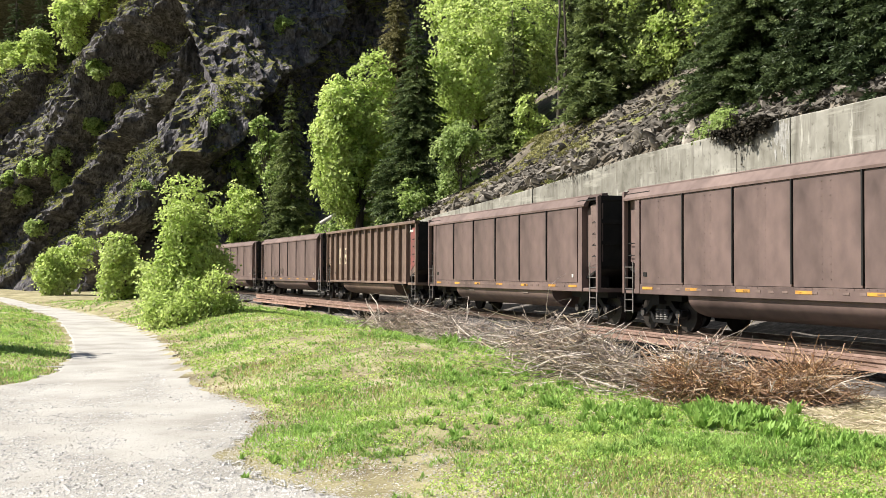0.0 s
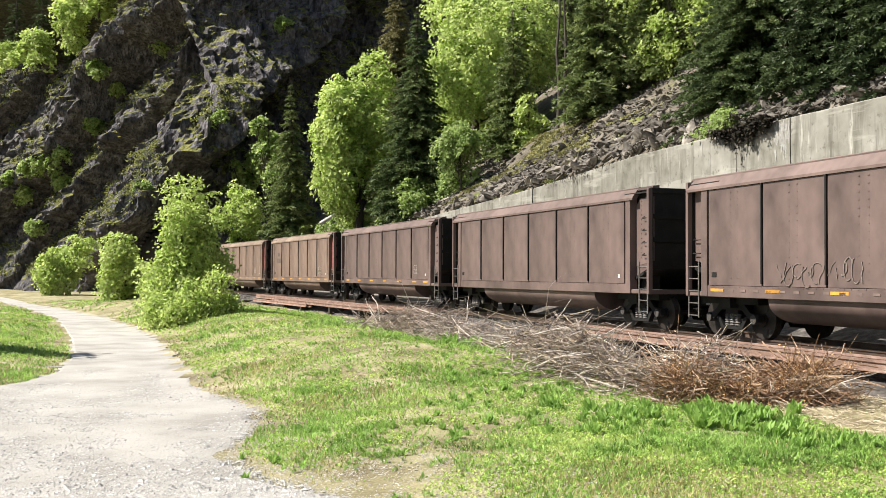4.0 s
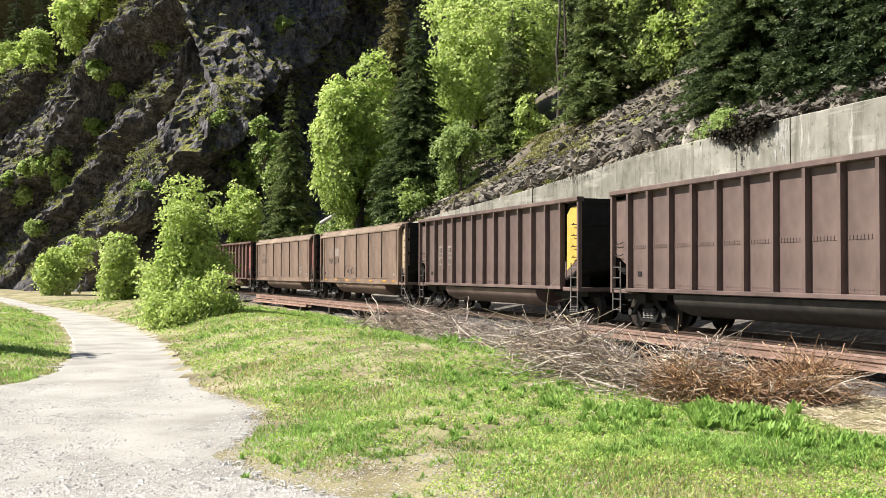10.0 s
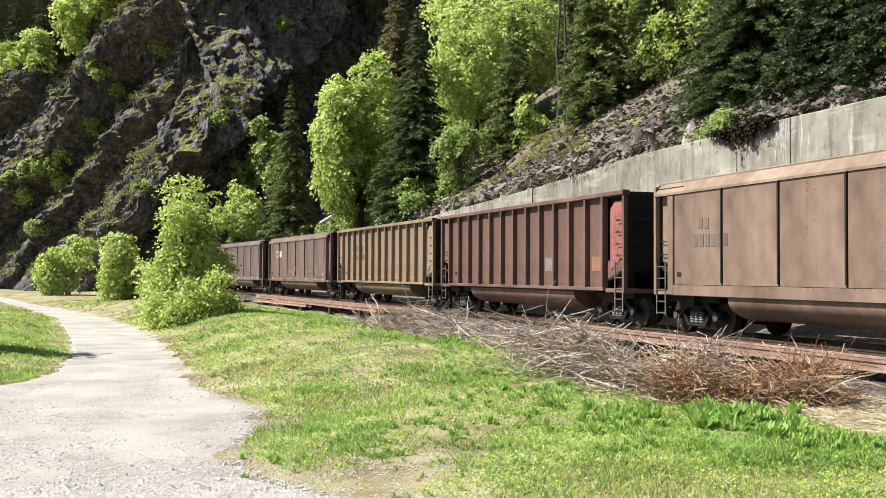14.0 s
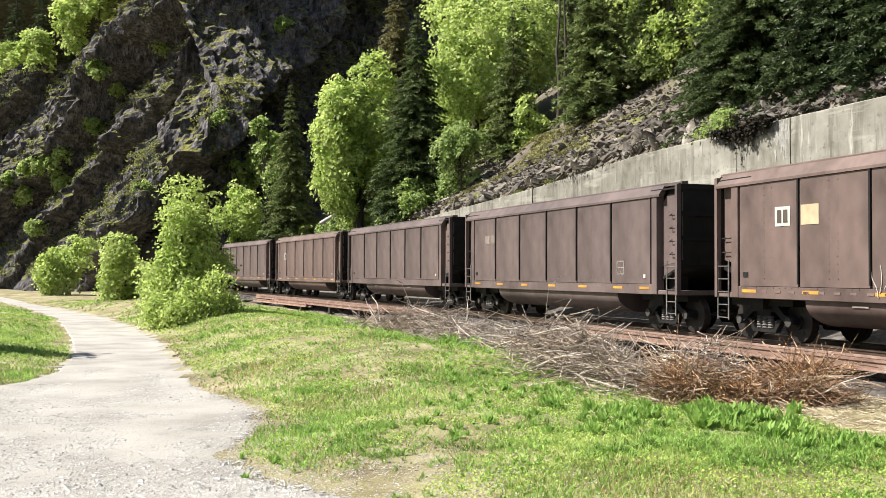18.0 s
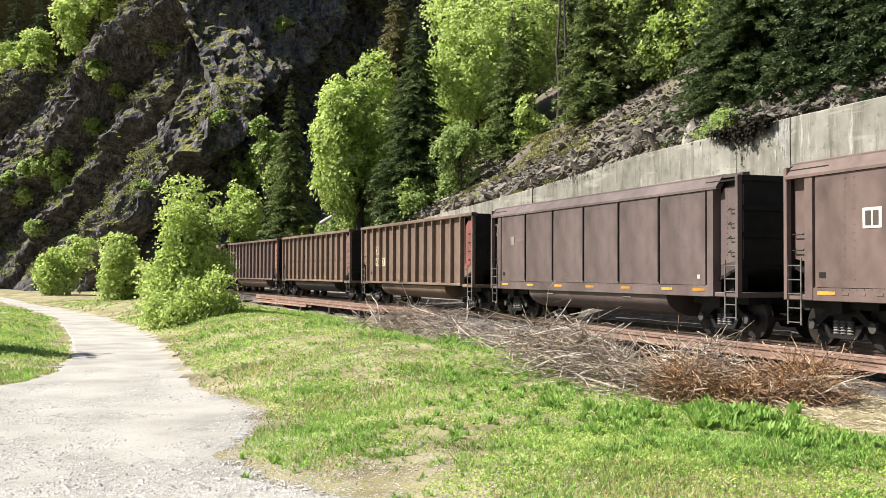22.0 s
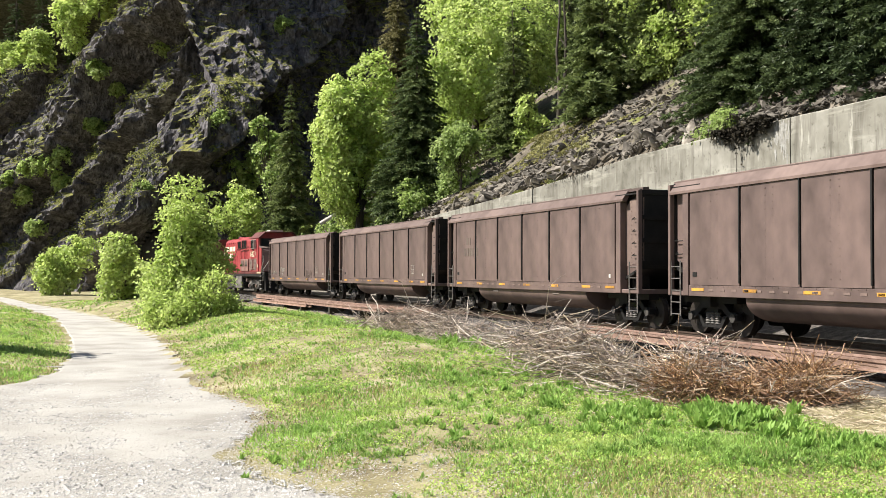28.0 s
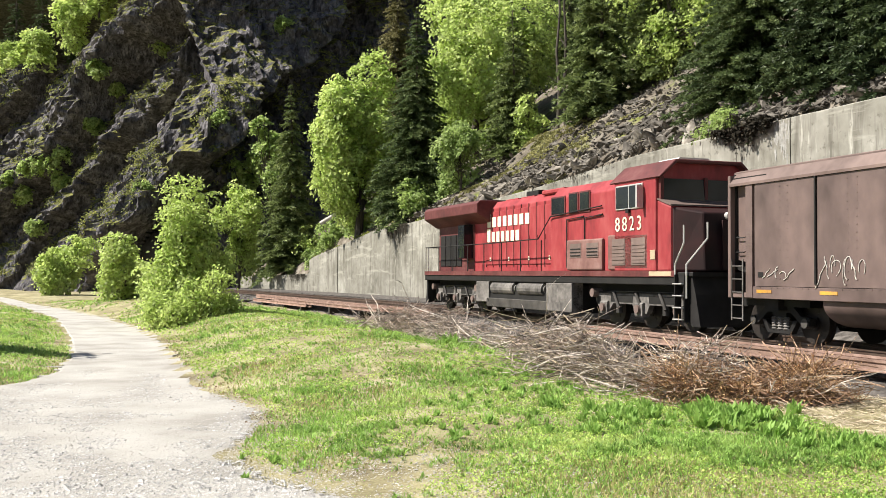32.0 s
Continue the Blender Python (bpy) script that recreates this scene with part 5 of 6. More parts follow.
tagged(part("ledge_moss", poly_mesh("ledge_moss", leaves(tp_, 0.15, crng, 0.7, 1.6), 4, M["moss"]), M["moss"]), "yellow-green moss and ferns on the ledges", "moss", kind="stuff")

# forest further up the slope
FOREST = [conifer("fir_tree", 41, 14, 5.2, "needle", 44, 9, 0.06, 0, 0.7), conifer("fir_tree", 42, 11, 5.0, "needle_lit", 40, 9, 0.06, 0, 0.7), broadleaf("maple_tree", 43, 12, 7, 0.34, "maple", 170, 40), broadleaf("alder_tree", 44, 10, 5.5, 0.28, "alder", 140, 36)]
for o in FOREST:
    tagged(o, {"fir": FIR_L, "map": MAPLE_L}.get(o.name[:3], "light green alder on the wooded slope"), "tree", "trees of the wooded slope")
frng = np.random.default_rng(9)
first = [True] * 4
for s in np.arange(-52, 46, 4.2):
    for e in (15, 21, 28, 37, 48):
        ss_, ee = s + frng.uniform(-1.8, 1.8), e + frng.uniform(-2.5, 2.5)
        if e == 15 and (-30 < s < 5):
            continue
        k = int(frng.choice(4, p=(0.42, 0.30, 0.16, 0.12) if s < 12 else (0.65, 0.35, 0, 0)))
        p = trk(ss_, ee + 5.0, float(hill_z(ss_, ee)) - 0.5)
        sc = frng.uniform(0.8, 1.25)
        m = Matrix.LocRotScale(Vector(p), Euler((0, 0, frng.uniform(0, 6.2))), (1, 1, 1))
        if first[k]:
            FOREST[k].matrix_basis = m
            first[k] = False
        else:
            copy_thing(FOREST[k], m)

# undergrowth behind the wall
US = [broadleaf("undergrowth_bush", 101, 2.6, 3.0, 0.17, "shrub", 60, 40, -0.2, 0.3), broadleaf("undergrowth_bush", 102, 2.0, 2.6, 0.16, "alder", 50, 40, -0.2, 0.28), broadleaf("undergrowth_bush", 103, 3.4, 2.8, 0.18, "maple", 60, 40, -0.1, 0.3)]
for o in US:
    tagged(o, "green undergrowth bush behind the wall", "bush", "undergrowth on the slope")
spots_u = [(-31, 1.2), (-28, 2.2), (-25, 1.4), (-22, 2.6), (-19, 1.6), (-16, 2.2), (-13.5, 1.2), (-12, 3.2), (-10, 7.5), (-5, 9.5), (-36, 1.5), (-40, 2.0), (-44, 1.5)]
for k, (s, e) in enumerate(spots_u):
    m = Matrix.LocRotScale(Vector(trk(s, e + 5.0, float(hill_z(s, e)) - 0.2)), Euler((0, 0, k * 1.7)), (1, 1, 1))
    if k < 3:
        US[k].matrix_basis = m
    else:
        copy_thing(US[k % 3], m)

# growth along the wall's top; roots and their shadow as near-black strands on its face
vrng = np.random.default_rng(55)
vs = vrng.uniform(-33, 18.6, 8000)
vk = patch(vs, vs * 0, 0.6, 2.0) + 0.5 * patch(vs, vs * 0, 2.0, 6.0)
vs = vs[vk > 0.22]
vp = trk(vs, 5.05 + abs(vrng.normal(0, 0.35, len(vs))), wall_top(vs) + 0.02 + abs(vrng.normal(0, 0.07, len(vs))))
tagged(part("wall_top_growth", poly_mesh("wall_top_growth", leaves(vp, 0.11, vrng, 0.5, 2.0), 4, M["moss"]), M["moss"]), "moss and grass along the wall top", "moss", kind="stuff")
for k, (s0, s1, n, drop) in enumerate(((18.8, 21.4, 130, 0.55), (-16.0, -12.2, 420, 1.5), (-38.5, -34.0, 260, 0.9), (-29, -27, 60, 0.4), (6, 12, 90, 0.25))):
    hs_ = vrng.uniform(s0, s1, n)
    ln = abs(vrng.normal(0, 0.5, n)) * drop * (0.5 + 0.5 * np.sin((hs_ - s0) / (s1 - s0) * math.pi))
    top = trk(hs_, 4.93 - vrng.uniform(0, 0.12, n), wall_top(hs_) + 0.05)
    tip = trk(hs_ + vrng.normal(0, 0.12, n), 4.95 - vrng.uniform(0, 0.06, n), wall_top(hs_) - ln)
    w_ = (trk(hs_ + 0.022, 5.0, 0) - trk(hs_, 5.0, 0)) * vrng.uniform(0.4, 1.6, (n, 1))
    tagged(part("hanging_roots", poly_mesh("hanging_roots", np.stack([top - w_, top + w_, tip + w_ * 0.4, tip - w_ * 0.4], 1), 4, M["root"]), M["root"]), "roots and dead growth hanging over the wall, near-black for their shadow too", "roots", kind="stuff")

# Near-black leaves stand for spilling growth and the shade above it.
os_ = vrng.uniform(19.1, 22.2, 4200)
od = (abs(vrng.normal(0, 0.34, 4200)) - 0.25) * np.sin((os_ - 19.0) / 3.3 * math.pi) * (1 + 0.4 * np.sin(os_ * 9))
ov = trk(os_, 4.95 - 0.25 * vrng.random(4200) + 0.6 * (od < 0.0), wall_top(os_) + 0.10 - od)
tagged(part("overhanging_growth", poly_mesh("overhanging_growth", leaves(ov, 0.075, vrng, -0.3, 2.0), 4, M["root"]), M["root"]), "dead growth spilling over the wall, near-black for the shade around it", "growth", kind="stuff")
plant(broadleaf("undergrowth_bush", 104, 1.2, 1.9, 0.09, "shrub", 30, 40, -0.3, 0.22), *[float(v) for v in trk(18.3, 5.8, 6.3)], 0.4, "bright green tuft at the wall top beside a fir", "bush")

# bare trunks and a fallen log
snag = tagged(new("dead_tree"), "thin bare grey tree trunk among the firs", "tree")
part("trunk", Geo().tube([(0, 0, -0.5), (0.12, 0, 2.5), (-0.05, 0, 5), (0.15, 0, 7.5), (0.05, 0, 10)], 0.12, 8, 0.05).tube([(0, 0, 5), (0.7, 0.2, 5.9)], 0.04, 5, 0.02).tube([(0.1, 0, 3), (-0.6, 0.2, 3.5)], 0.035, 5, 0.015).tube([(0.1, 0, 7), (-0.5, -0.3, 8)], 0.03, 5, 0.015), M["bark"], snag)
snag.location = (7.2, 63.0, hill_at(7.2, 63.0))
copy_thing(snag, Matrix.Translation((7.75, 63.3, hill_at(7.75, 63.3))) @ Matrix.Rotation(2, 4, "Z"))
tagged(part("fallen_log", Geo().tube([(-9.3, 76, 5.3), (-8.1, 75.2, 5.95), (-7.0, 74.6, 6.7)], 0.16, 10, 0.10), M["pale_bark"]), "bleached fallen log lying on the slope", "log")

# ---- talus above the wall ----
def rock_mesh(seed, r=1.0, sub=1):
    bm = bmesh.new()
    bmesh.ops.create_icosphere(bm, subdivisions=sub, radius=r)
    rr = random.Random(seed)
    cuts = [(Vector((rr.uniform(-1, 1), rr.uniform(-1, 1), rr.uniform(-1, 1))).normalized(), rr.uniform(0.35, 0.8) * r) for _ in range(7)]
    for v in bm.verts:
        v.co = Vector((v.co.x * 1.3, v.co.y * 0.9, v.co.z * 0.75))
        for nrm, dd in cuts:
            k = v.co.dot(nrm) - dd
            if k > 0:
                v.co -= nrm * k
        v.co += noise.noise_vector(v.co * 2 + Vector((seed, 0, 0))) * 0.08 * r
    me = bpy.data.meshes.new("rock")
    bm.to_mesh(me)
    bm.free()
    me.materials.append(M["talus"])
    return me


talus = tagged(new("talus_slope"), "broken grey rock rubble heaped above the wall", "rocks", kind="structure")
rocks = [rock_mesh(k, 0.5, 2) for k in range(8)]
rr_ = np.random.default_rng(17)
for k in range(300):
    s = rr_.uniform(-15, 18) if k % 9 else rr_.uniform(22, 34)
    e = 0.7 + abs(rr_.normal(0, 1.6)) if s < 20 else 0.7 + abs(rr_.normal(0, 0.35))
    if e > 8:
        continue
    sz = rr_.uniform(0.3, 1.0) * (1.0 if e < 2.5 else 0.7) * (0.5 if s > 20 else 1.0)
    o = new("rock", rocks[k % 8])
    o.parent = talus
    o.matrix_basis = Matrix.LocRotScale(Vector(trk(s, e + 5, float(hill_z(s, e)) + 0.05 * sz)), Euler((rr_.normal(0, 0.35), rr_.normal(0.3, 0.35), rr_.uniform(0, 6.2))), (sz * 1.4, sz, sz * 0.55))
for k, (s, e, sz) in enumerate(((24.6, 0.9, 0.8), (26.4, 1.0, 1.1), (27.9, 0.9, 1.0), (25.5, 1.5, 0.8), (29.5, 1.1, 1.1))):
    o = new("rock", rocks[k])
    o.parent = talus
    o.matrix_basis = Matrix.LocRotScale(Vector(trk(s, e + 5, float(hill_z(s, e)) + 0.1)), Euler((0.2 * k, 0.3, heading(s) + 0.2)), (sz * 1.5, sz, sz * 0.7))
small = np.array([v.co[:] for v in rock_mesh(50, 0.5, 1).vertices])
tri = np.array([p.vertices[:] for p in rocks and rock_mesh(50, 0.5, 1).polygons])
T_ = []
for k in range(5200):
    s = rr_.uniform(-18, 34)
    e = 0.6 + abs(rr_.normal(0, 3.2 if s < 20 else 0.8))
    sz = rr_.lognormal(-1.75, 0.5)
    R = np.array(Euler((rr_.normal(0, 0.45), rr_.normal(0, 0.45), rr_.uniform(0, 6.2))).to_matrix())
    v = (small * sz * np.array([1.3, 1.0, 0.65])) @ R.T + trk(s, e + 5, float(hill_z(s, e)) + 0.1 + 0.25 * noise.noise((s, e, 0)))
    T_.append(v[tri])
for k in range(4200):
    s, e = rr_.uniform(-4, 19), rr_.uniform(1.0, 11)
    sz = rr_.lognormal(-1.9, 0.55)
    R = np.array(Euler((rr_.normal(0, 0.45), rr_.normal(0, 0.45), rr_.uniform(0, 6.2))).to_matrix())
    up = 0.5 * noise.noise((s * 0.35, e * 0.35, 1)) + 1.6 * noise.noise((s * 0.08, e * 0.08, 5)) * min(e / 12, 1)
    T_.append(((small * sz * np.array([1.3, 1.0, 0.6])) @ R.T + trk(s, e + 5, float(hill_z(s, e)) + up + 0.03))[tri])
tagged(part("rubble", poly_mesh("rubble", np.concatenate(T_), 3, M["talus"]), M["talus"]), "small broken grey stones on the slope", "rubble", kind="stuff")

# pale grass and moss on the open scree
sg = np.random.default_rng(23)
gs_, ge_ = sg.uniform(-12, 8, 30000), sg.uniform(0.8, 7.5, 30000)
ok = patch(gs_, ge_, 0.35, 5.0) + 0.6 * patch(gs_, ge_, 1.4, 9.0) + 0.25 * np.exp(-((gs_ + 2) / 5) ** 2 - ((ge_ - 4) / 2) ** 2) > 0.36
gs_, ge_ = gs_[ok], ge_[ok]
gz_ = np.array([0.5 * noise.noise((a * 0.35, b * 0.35, 1)) + 1.6 * noise.noise((a * 0.08, b * 0.08, 5)) * min(b / 12, 1) for a, b in zip(gs_, ge_)])
sp_ = trk(gs_, ge_ + 5.0, hill_z(gs_, ge_) + gz_ + sg.uniform(0.0, 0.12, len(gs_)))
tagged(part("slope_grass", poly_mesh("slope_grass", leaves(sp_, 0.10, sg, 0.5, 2.2), 4, M["slopegrass"]), M["slopegrass"]), "yellow-green grass and moss on the scree", "grass", kind="stuff")

# ---- grass, weeds, straw, stones ----
grng = np.random.default_rng(5)


def field_points(n, y0, y1, rng, grow=1.0):
    u = rng.random(n)
    y = y0 * (y1 / y0) ** (u ** grow)
    x = rng.uniform(-0.47, 0.47, n) * y
    return x, y


def on_grass(x, y, margin=0.0):
    l, r = road_span(y)
    s, d = to_track(x, y)
    return ((x > r + margin) | (x < l - margin)) & (d < -3.6)


def blades(x, y, length, width, rng, lean=0.45):
    n = len(x)
    p = np.stack([x, y, ground_z(x, y) - 0.01], 1)
    a = rng.uniform(0, 2 * math.pi, n)
    side = np.stack([np.cos(a), np.sin(a), np.zeros(n)], 1) * width[:, None]
    tip = np.stack([rng.normal(0, lean, n), rng.normal(0, lean, n), np.ones(n)], 1) * length[:, None]
    return np.stack([p - side, p + side, p + tip], 1)


x, y = field_points(330000, 8.5, 75, grng)
pt = patch(x, y, 0.55, 3.0) + 0.6 * patch(x, y, 1.7, 8.0)
l, r = road_span(y)
edge = np.minimum(abs(x - r), abs(x - l))
near_bare = smooth01((13.4 - y) / 2.4) * smooth01((0.8 - x) / 2.0)
dens = np.clip(0.70 + 1.1 * pt - 0.62 * near_bare - 0.5 * (edge < 0.6), 0.03, 1)
ok = on_grass(x, y) & (grng.random(len(x)) < dens) & ~((x > 5.2) & (y > 12.6) & (y < 17.4) & (x > 5.2 + (17.4 - y) * 0.1))
x, y, pt = x[ok], y[ok], pt[ok]
L = 0.78 * (0.024 + 0.050 * np.clip(pt + 0.45, 0, 1.3)) * grng.uniform(0.5, 1.5, len(x)) * (1 + 0.010 * y)
W = (0.0052 + 0.0006 * y) * grng.uniform(0.7, 1.4, len(x))
l, r = road_span(y)
bl_ = blades(x, y, L, W, grng)
dryness = 0.9 * patch(x, y, 0.4, 31.0) + 0.7 * patch(x, y, 1.5, 35.0) + 0.55 * np.exp(-np.maximum(x - r, 0) / 0.9) + 0.35 * np.exp(-((x - r - 4.0) / 2.5) ** 2) * (y > 20) + 0.40 * smooth01((14.0 - y) / 3) + 0.4 * smooth01((13.4 - y) / 2.4) * smooth01((0.8 - x) / 2.0)
dry = grng.random(len(x)) < np.clip(0.9 * dryness - 0.06, 0.03, 0.75)
tagged(part("grass", poly_mesh("grass", bl_[~dry], 3, M["grass"]), M["grass"]), "short patchy green spring grass", "grass", kind="stuff")
tagged(part("dry_grass", poly_mesh("dry_grass", bl_[dry], 3, M["drygrass"]), M["drygrass"]), "pale dry grass among the green", "grass", kind="stuff")

# low leafy plants in the lawn
x, y = field_points(260000, 8.5, 55, grng)
pt = patch(x, y, 0.8, 14.0) + 0.7 * patch(x, y, 3.1, 4.0)
l, r = road_span(y)
near_bare = smooth01((13.4 - y) / 2.4) * smooth01((0.8 - x) / 2.0)
ok = on_grass(x, y, 0.1) & (grng.random(len(x)) < np.clip(0.55 + 1.5 * pt - 1.1 * near_bare, 0.02, 1)) & ~((x > 5.4) & (y > 13.0) & (y < 17.4))
x, y = x[ok], y[ok]
c0 = np.stack([x, y, ground_z(x, y) + grng.uniform(0.0, 0.05, len(x))], 1)
tagged(part("lawn_plants", poly_mesh("lawn_plants", leaves(c0, 0.010 + 0.0010 * y, grng, 0.9, 1.6), 4, M["clover"]), M["clover"]), "low leafy green plants in the lawn", "plants", kind="stuff")

# tufts: blades fanning out of one root
def tufts(x, y, height, rng, per, wide):
    n = len(x)
    a, t = rng.uniform(0, 6.28, (n, per)), rng.uniform(0.05, 0.75, (n, per))
    L = height[:, None] * rng.uniform(0.55, 1.1, (n, per))
    root = np.stack([x, y, ground_z(x, y) - 0.01], 1)[:, None, :] + rng.normal(0, 0.018, (n, per, 3)) * np.array([1, 1, 0])
    way = np.stack([np.cos(a) * np.sin(t), np.sin(a) * np.sin(t), np.cos(t)], -1) * L[..., None]
    side = np.stack([-np.sin(a), np.cos(a), np.zeros((n, per))], -1) * (wide * (0.6 + 0.03 * y))[:, None, None]
    mid = root + way * 0.55
    tip = root + way + np.stack([np.cos(a) * L * 0.25, np.sin(a) * L * 0.25, -0.22 * L], -1)
    return np.stack([root, mid + side, tip, mid - side], 2).reshape(-1, 4, 3)


x, y = field_points(30000, 9.0, 62, grng)
pt = patch(x, y, 0.5, 21.0) + 0.7 * patch(x, y, 1.6, 27.0)
l, r = road_span(y)
near_bare = smooth01((13.4 - y) / 2.4) * smooth01((0.8 - x) / 2.0)
bank = np.exp(-((x - r - 3.0) / 2.2) ** 2) * (y > 19)
ok = on_grass(x, y, 0.35) & (grng.random(len(x)) < np.clip(0.42 + 1.2 * pt - 0.75 * near_bare - 0.3 * bank, 0.03, 1)) & ~((x > 5.2) & (y > 12.9) & (y < 17.4))
x, y, pt = x[ok], y[ok], pt[ok]
hgt = (0.055 + 0.10 * np.clip(pt + 0.3, 0, 1)) * grng.uniform(0.6, 1.5, len(x)) * (1 + 0.012 * y)
lush = grng.random(len(x)) < 0.55 + 0.8 * patch(x, y, 0.9, 44.0)
for nm, sel, mt, wd, lab in (("grass_tufts", lush, "tuft", 0.0085, "deep green leafy tufts in the lawn"), ("pale_tufts", ~lush, "grass", 0.0065, "lighter green grass tufts")):
    tagged(part(nm, poly_mesh(nm, tufts(x[sel], y[sel], hgt[sel], grng, 13, wd), 4, M[mt]), M[mt]), lab, "grass", kind="stuff")

# dry straw and litter
x, y = grng.uniform(4.6, 9.5, 5200), grng.uniform(12.4, 17.6, 5200)
ok = (x > 4.9 + (17.6 - y) * 0.12)
x, y = x[ok], y[ok]
x2, y2 = field_points(9000, 8.5, 40, grng)
ok = on_grass(x2, y2) & (y2 > 14.2)
sh = trk(grng.uniform(-28, 30, 5000), -3.3 - abs(grng.normal(0, 0.8, 5000)), 0)
x, y = np.concatenate([x, x2[ok], sh[:, 0]]), np.concatenate([y, y2[ok], sh[:, 1]])
n = len(x)
a = grng.uniform(0, 2 * math.pi, n)
ln = grng.uniform(0.03, 0.13, n)
d1 = np.stack([np.cos(a) * ln, np.sin(a) * ln, grng.normal(0, 0.02, n)], 1)
c0 = np.stack([x, y, ground_z(x, y) + grng.uniform(0.005, 0.04, n)], 1)
w1 = np.stack([-np.sin(a), np.cos(a), np.full(n, 0.6)], 1) * 0.003
tagged(part("straw", poly_mesh("straw", np.stack([c0 - d1 - w1, c0 + d1 - w1, c0 + d1 + w1, c0 - d1 + w1], 1), 4, M["straw"]), M["straw"]), "scattered dry straw and dead stems", "straw", kind="stuff")

# loose stones on the lane and the verge
def scatter_stones(n, y0, y1, size, test, rng, lift=0.0):
    x, y = field_points(n, y0, y1, rng)
    ok = test(x, y)
    x, y = x[ok], y[ok]
    oct_ = np.array([(1, 0, 0), (0, 1, 0), (-1, 0, 0), (0, -1, 0), (0.15, 0.1, 0.5), (0, 0, -0.5)])
    tr = np.array([(0, 1, 4), (1, 2, 4), (2, 3, 4), (3, 0, 4)])
    a = rng.uniform(0, 6.2, len(x))
    sc = size * rng.lognormal(0, 0.45, len(x))
    cs, sn = np.cos(a)[:, None], np.sin(a)[:, None]
    jit = rng.uniform(0.6, 1.3, (len(x), 6, 3))
    o = oct_[None] * jit * sc[:, None, None]
    v = np.stack([o[..., 0] * cs - o[..., 1] * sn, o[..., 0] * sn + o[..., 1] * cs, o[..., 2]], -1)
    v += np.stack([x, y, ground_z(x, y) + lift], 1)[:, None, :]
    return v[:, tr].reshape(-1, 3, 3)


def in_road(x, y):
    l, r = road_span(y)
    return (x > l) & (x < r)


def coarse(x, y):
    """Where the lane's stones lie loose and coarse: its near edge and ragged patches."""
    l, r = road_span(y)
    return in_road(x, y) & (patch(x, y, 0.45, 51.0) + 0.6 * patch(x, y, 1.5, 57.0) + 0.5 * np.exp(-(r - x) / 2.2) > 0.16)


def verge(x, y):
    l, r = road_span(y)
    w = 0.5 + 3.6 * smooth01((14.6 - y) / 3.0)
    return (x > r - 0.4) & (x < r + w) & (np.abs(_tab[(x * 37).astype(int) % 256, (y * 37).astype(int) % 256]) > 0.9 * np.clip((x - r) / w, 0, 1)) & (y < 26)


st = np.concatenate([scatter_stones(70000, 8.5, 30, 0.0075, in_road, grng, 0.016), scatter_stones(300, 8.5, 20, 0.016, in_road, grng, 0.012), scatter_stones(190000, 8.5, 26, 0.0078, verge, grng, 0.003)])
cs_ = scatter_stones(80000, 8.5, 24, 0.0135, coarse, grng, 0.015)
tagged(part("coarse_gravel", poly_mesh("coarse_gravel", cs_, 3, M["greystone"]), M["greystone"]), "coarse grey crushed stone lying loose on the lane", "gravel", kind="stuff")
tagged(part("road_gravel", poly_mesh("road_gravel", st, 3, M["stone"]), M["stone"]), "loose pale crushed stone on the lane", "gravel", kind="stuff")
bs = grng.uniform(-45, 40, 26000)
bd = grng.choice([-1, 1], 26000) * grng.uniform(0.0, 2.9, 26000)
bz = np.interp(bd, [-2.9, -1.75, 1.75, 2.3, 2.9], [-0.6, -0.2, -0.2, -0.14, -0.1])
bp = trk(bs, bd, bz)
oct3 = np.array([(1, 0, 0), (-0.5, 0.87, 0), (-0.5, -0.87, 0), (0, 0, 0.8)])
jit = grng.uniform(0.6, 1.3, (26000, 4, 3)) * grng.uniform(0.025, 0.05, (26000, 1, 1))
v = oct3[None] * jit + bp[:, None, :]
tagged(part("ballast_stones", poly_mesh("ballast_stones", v[:, [(0, 1, 3), (1, 2, 3), (2, 0, 3)]].reshape(-1, 3, 3), 3, M["chip"]), M["chip"]), "loose crushed ballast stones", "ballast", kind="stuff")


# withered leaves along the lane's edge
ly = grng.uniform(14.5, 34, 2600)
_, lr = road_span(ly)
lx = lr + grng.normal(0.25, 0.30, 2600) + 0.25 * patch(ly, ly * 0, 0.5, 3.0)
c0 = np.stack([lx, ly, ground_z(lx, ly) + grng.uniform(0.005, 0.03, 2600)], 1)[patch(ly, ly * 0, 0.35, 9.0) > -0.12]
tagged(part("leaf_litter", poly_mesh("leaf_litter", leaves(c0, 0.022, grng, 0.9, 1.7), 4, M["litter"]), M["litter"]), "brown leaf litter along the lane's edge", "leaf litter", kind="stuff")


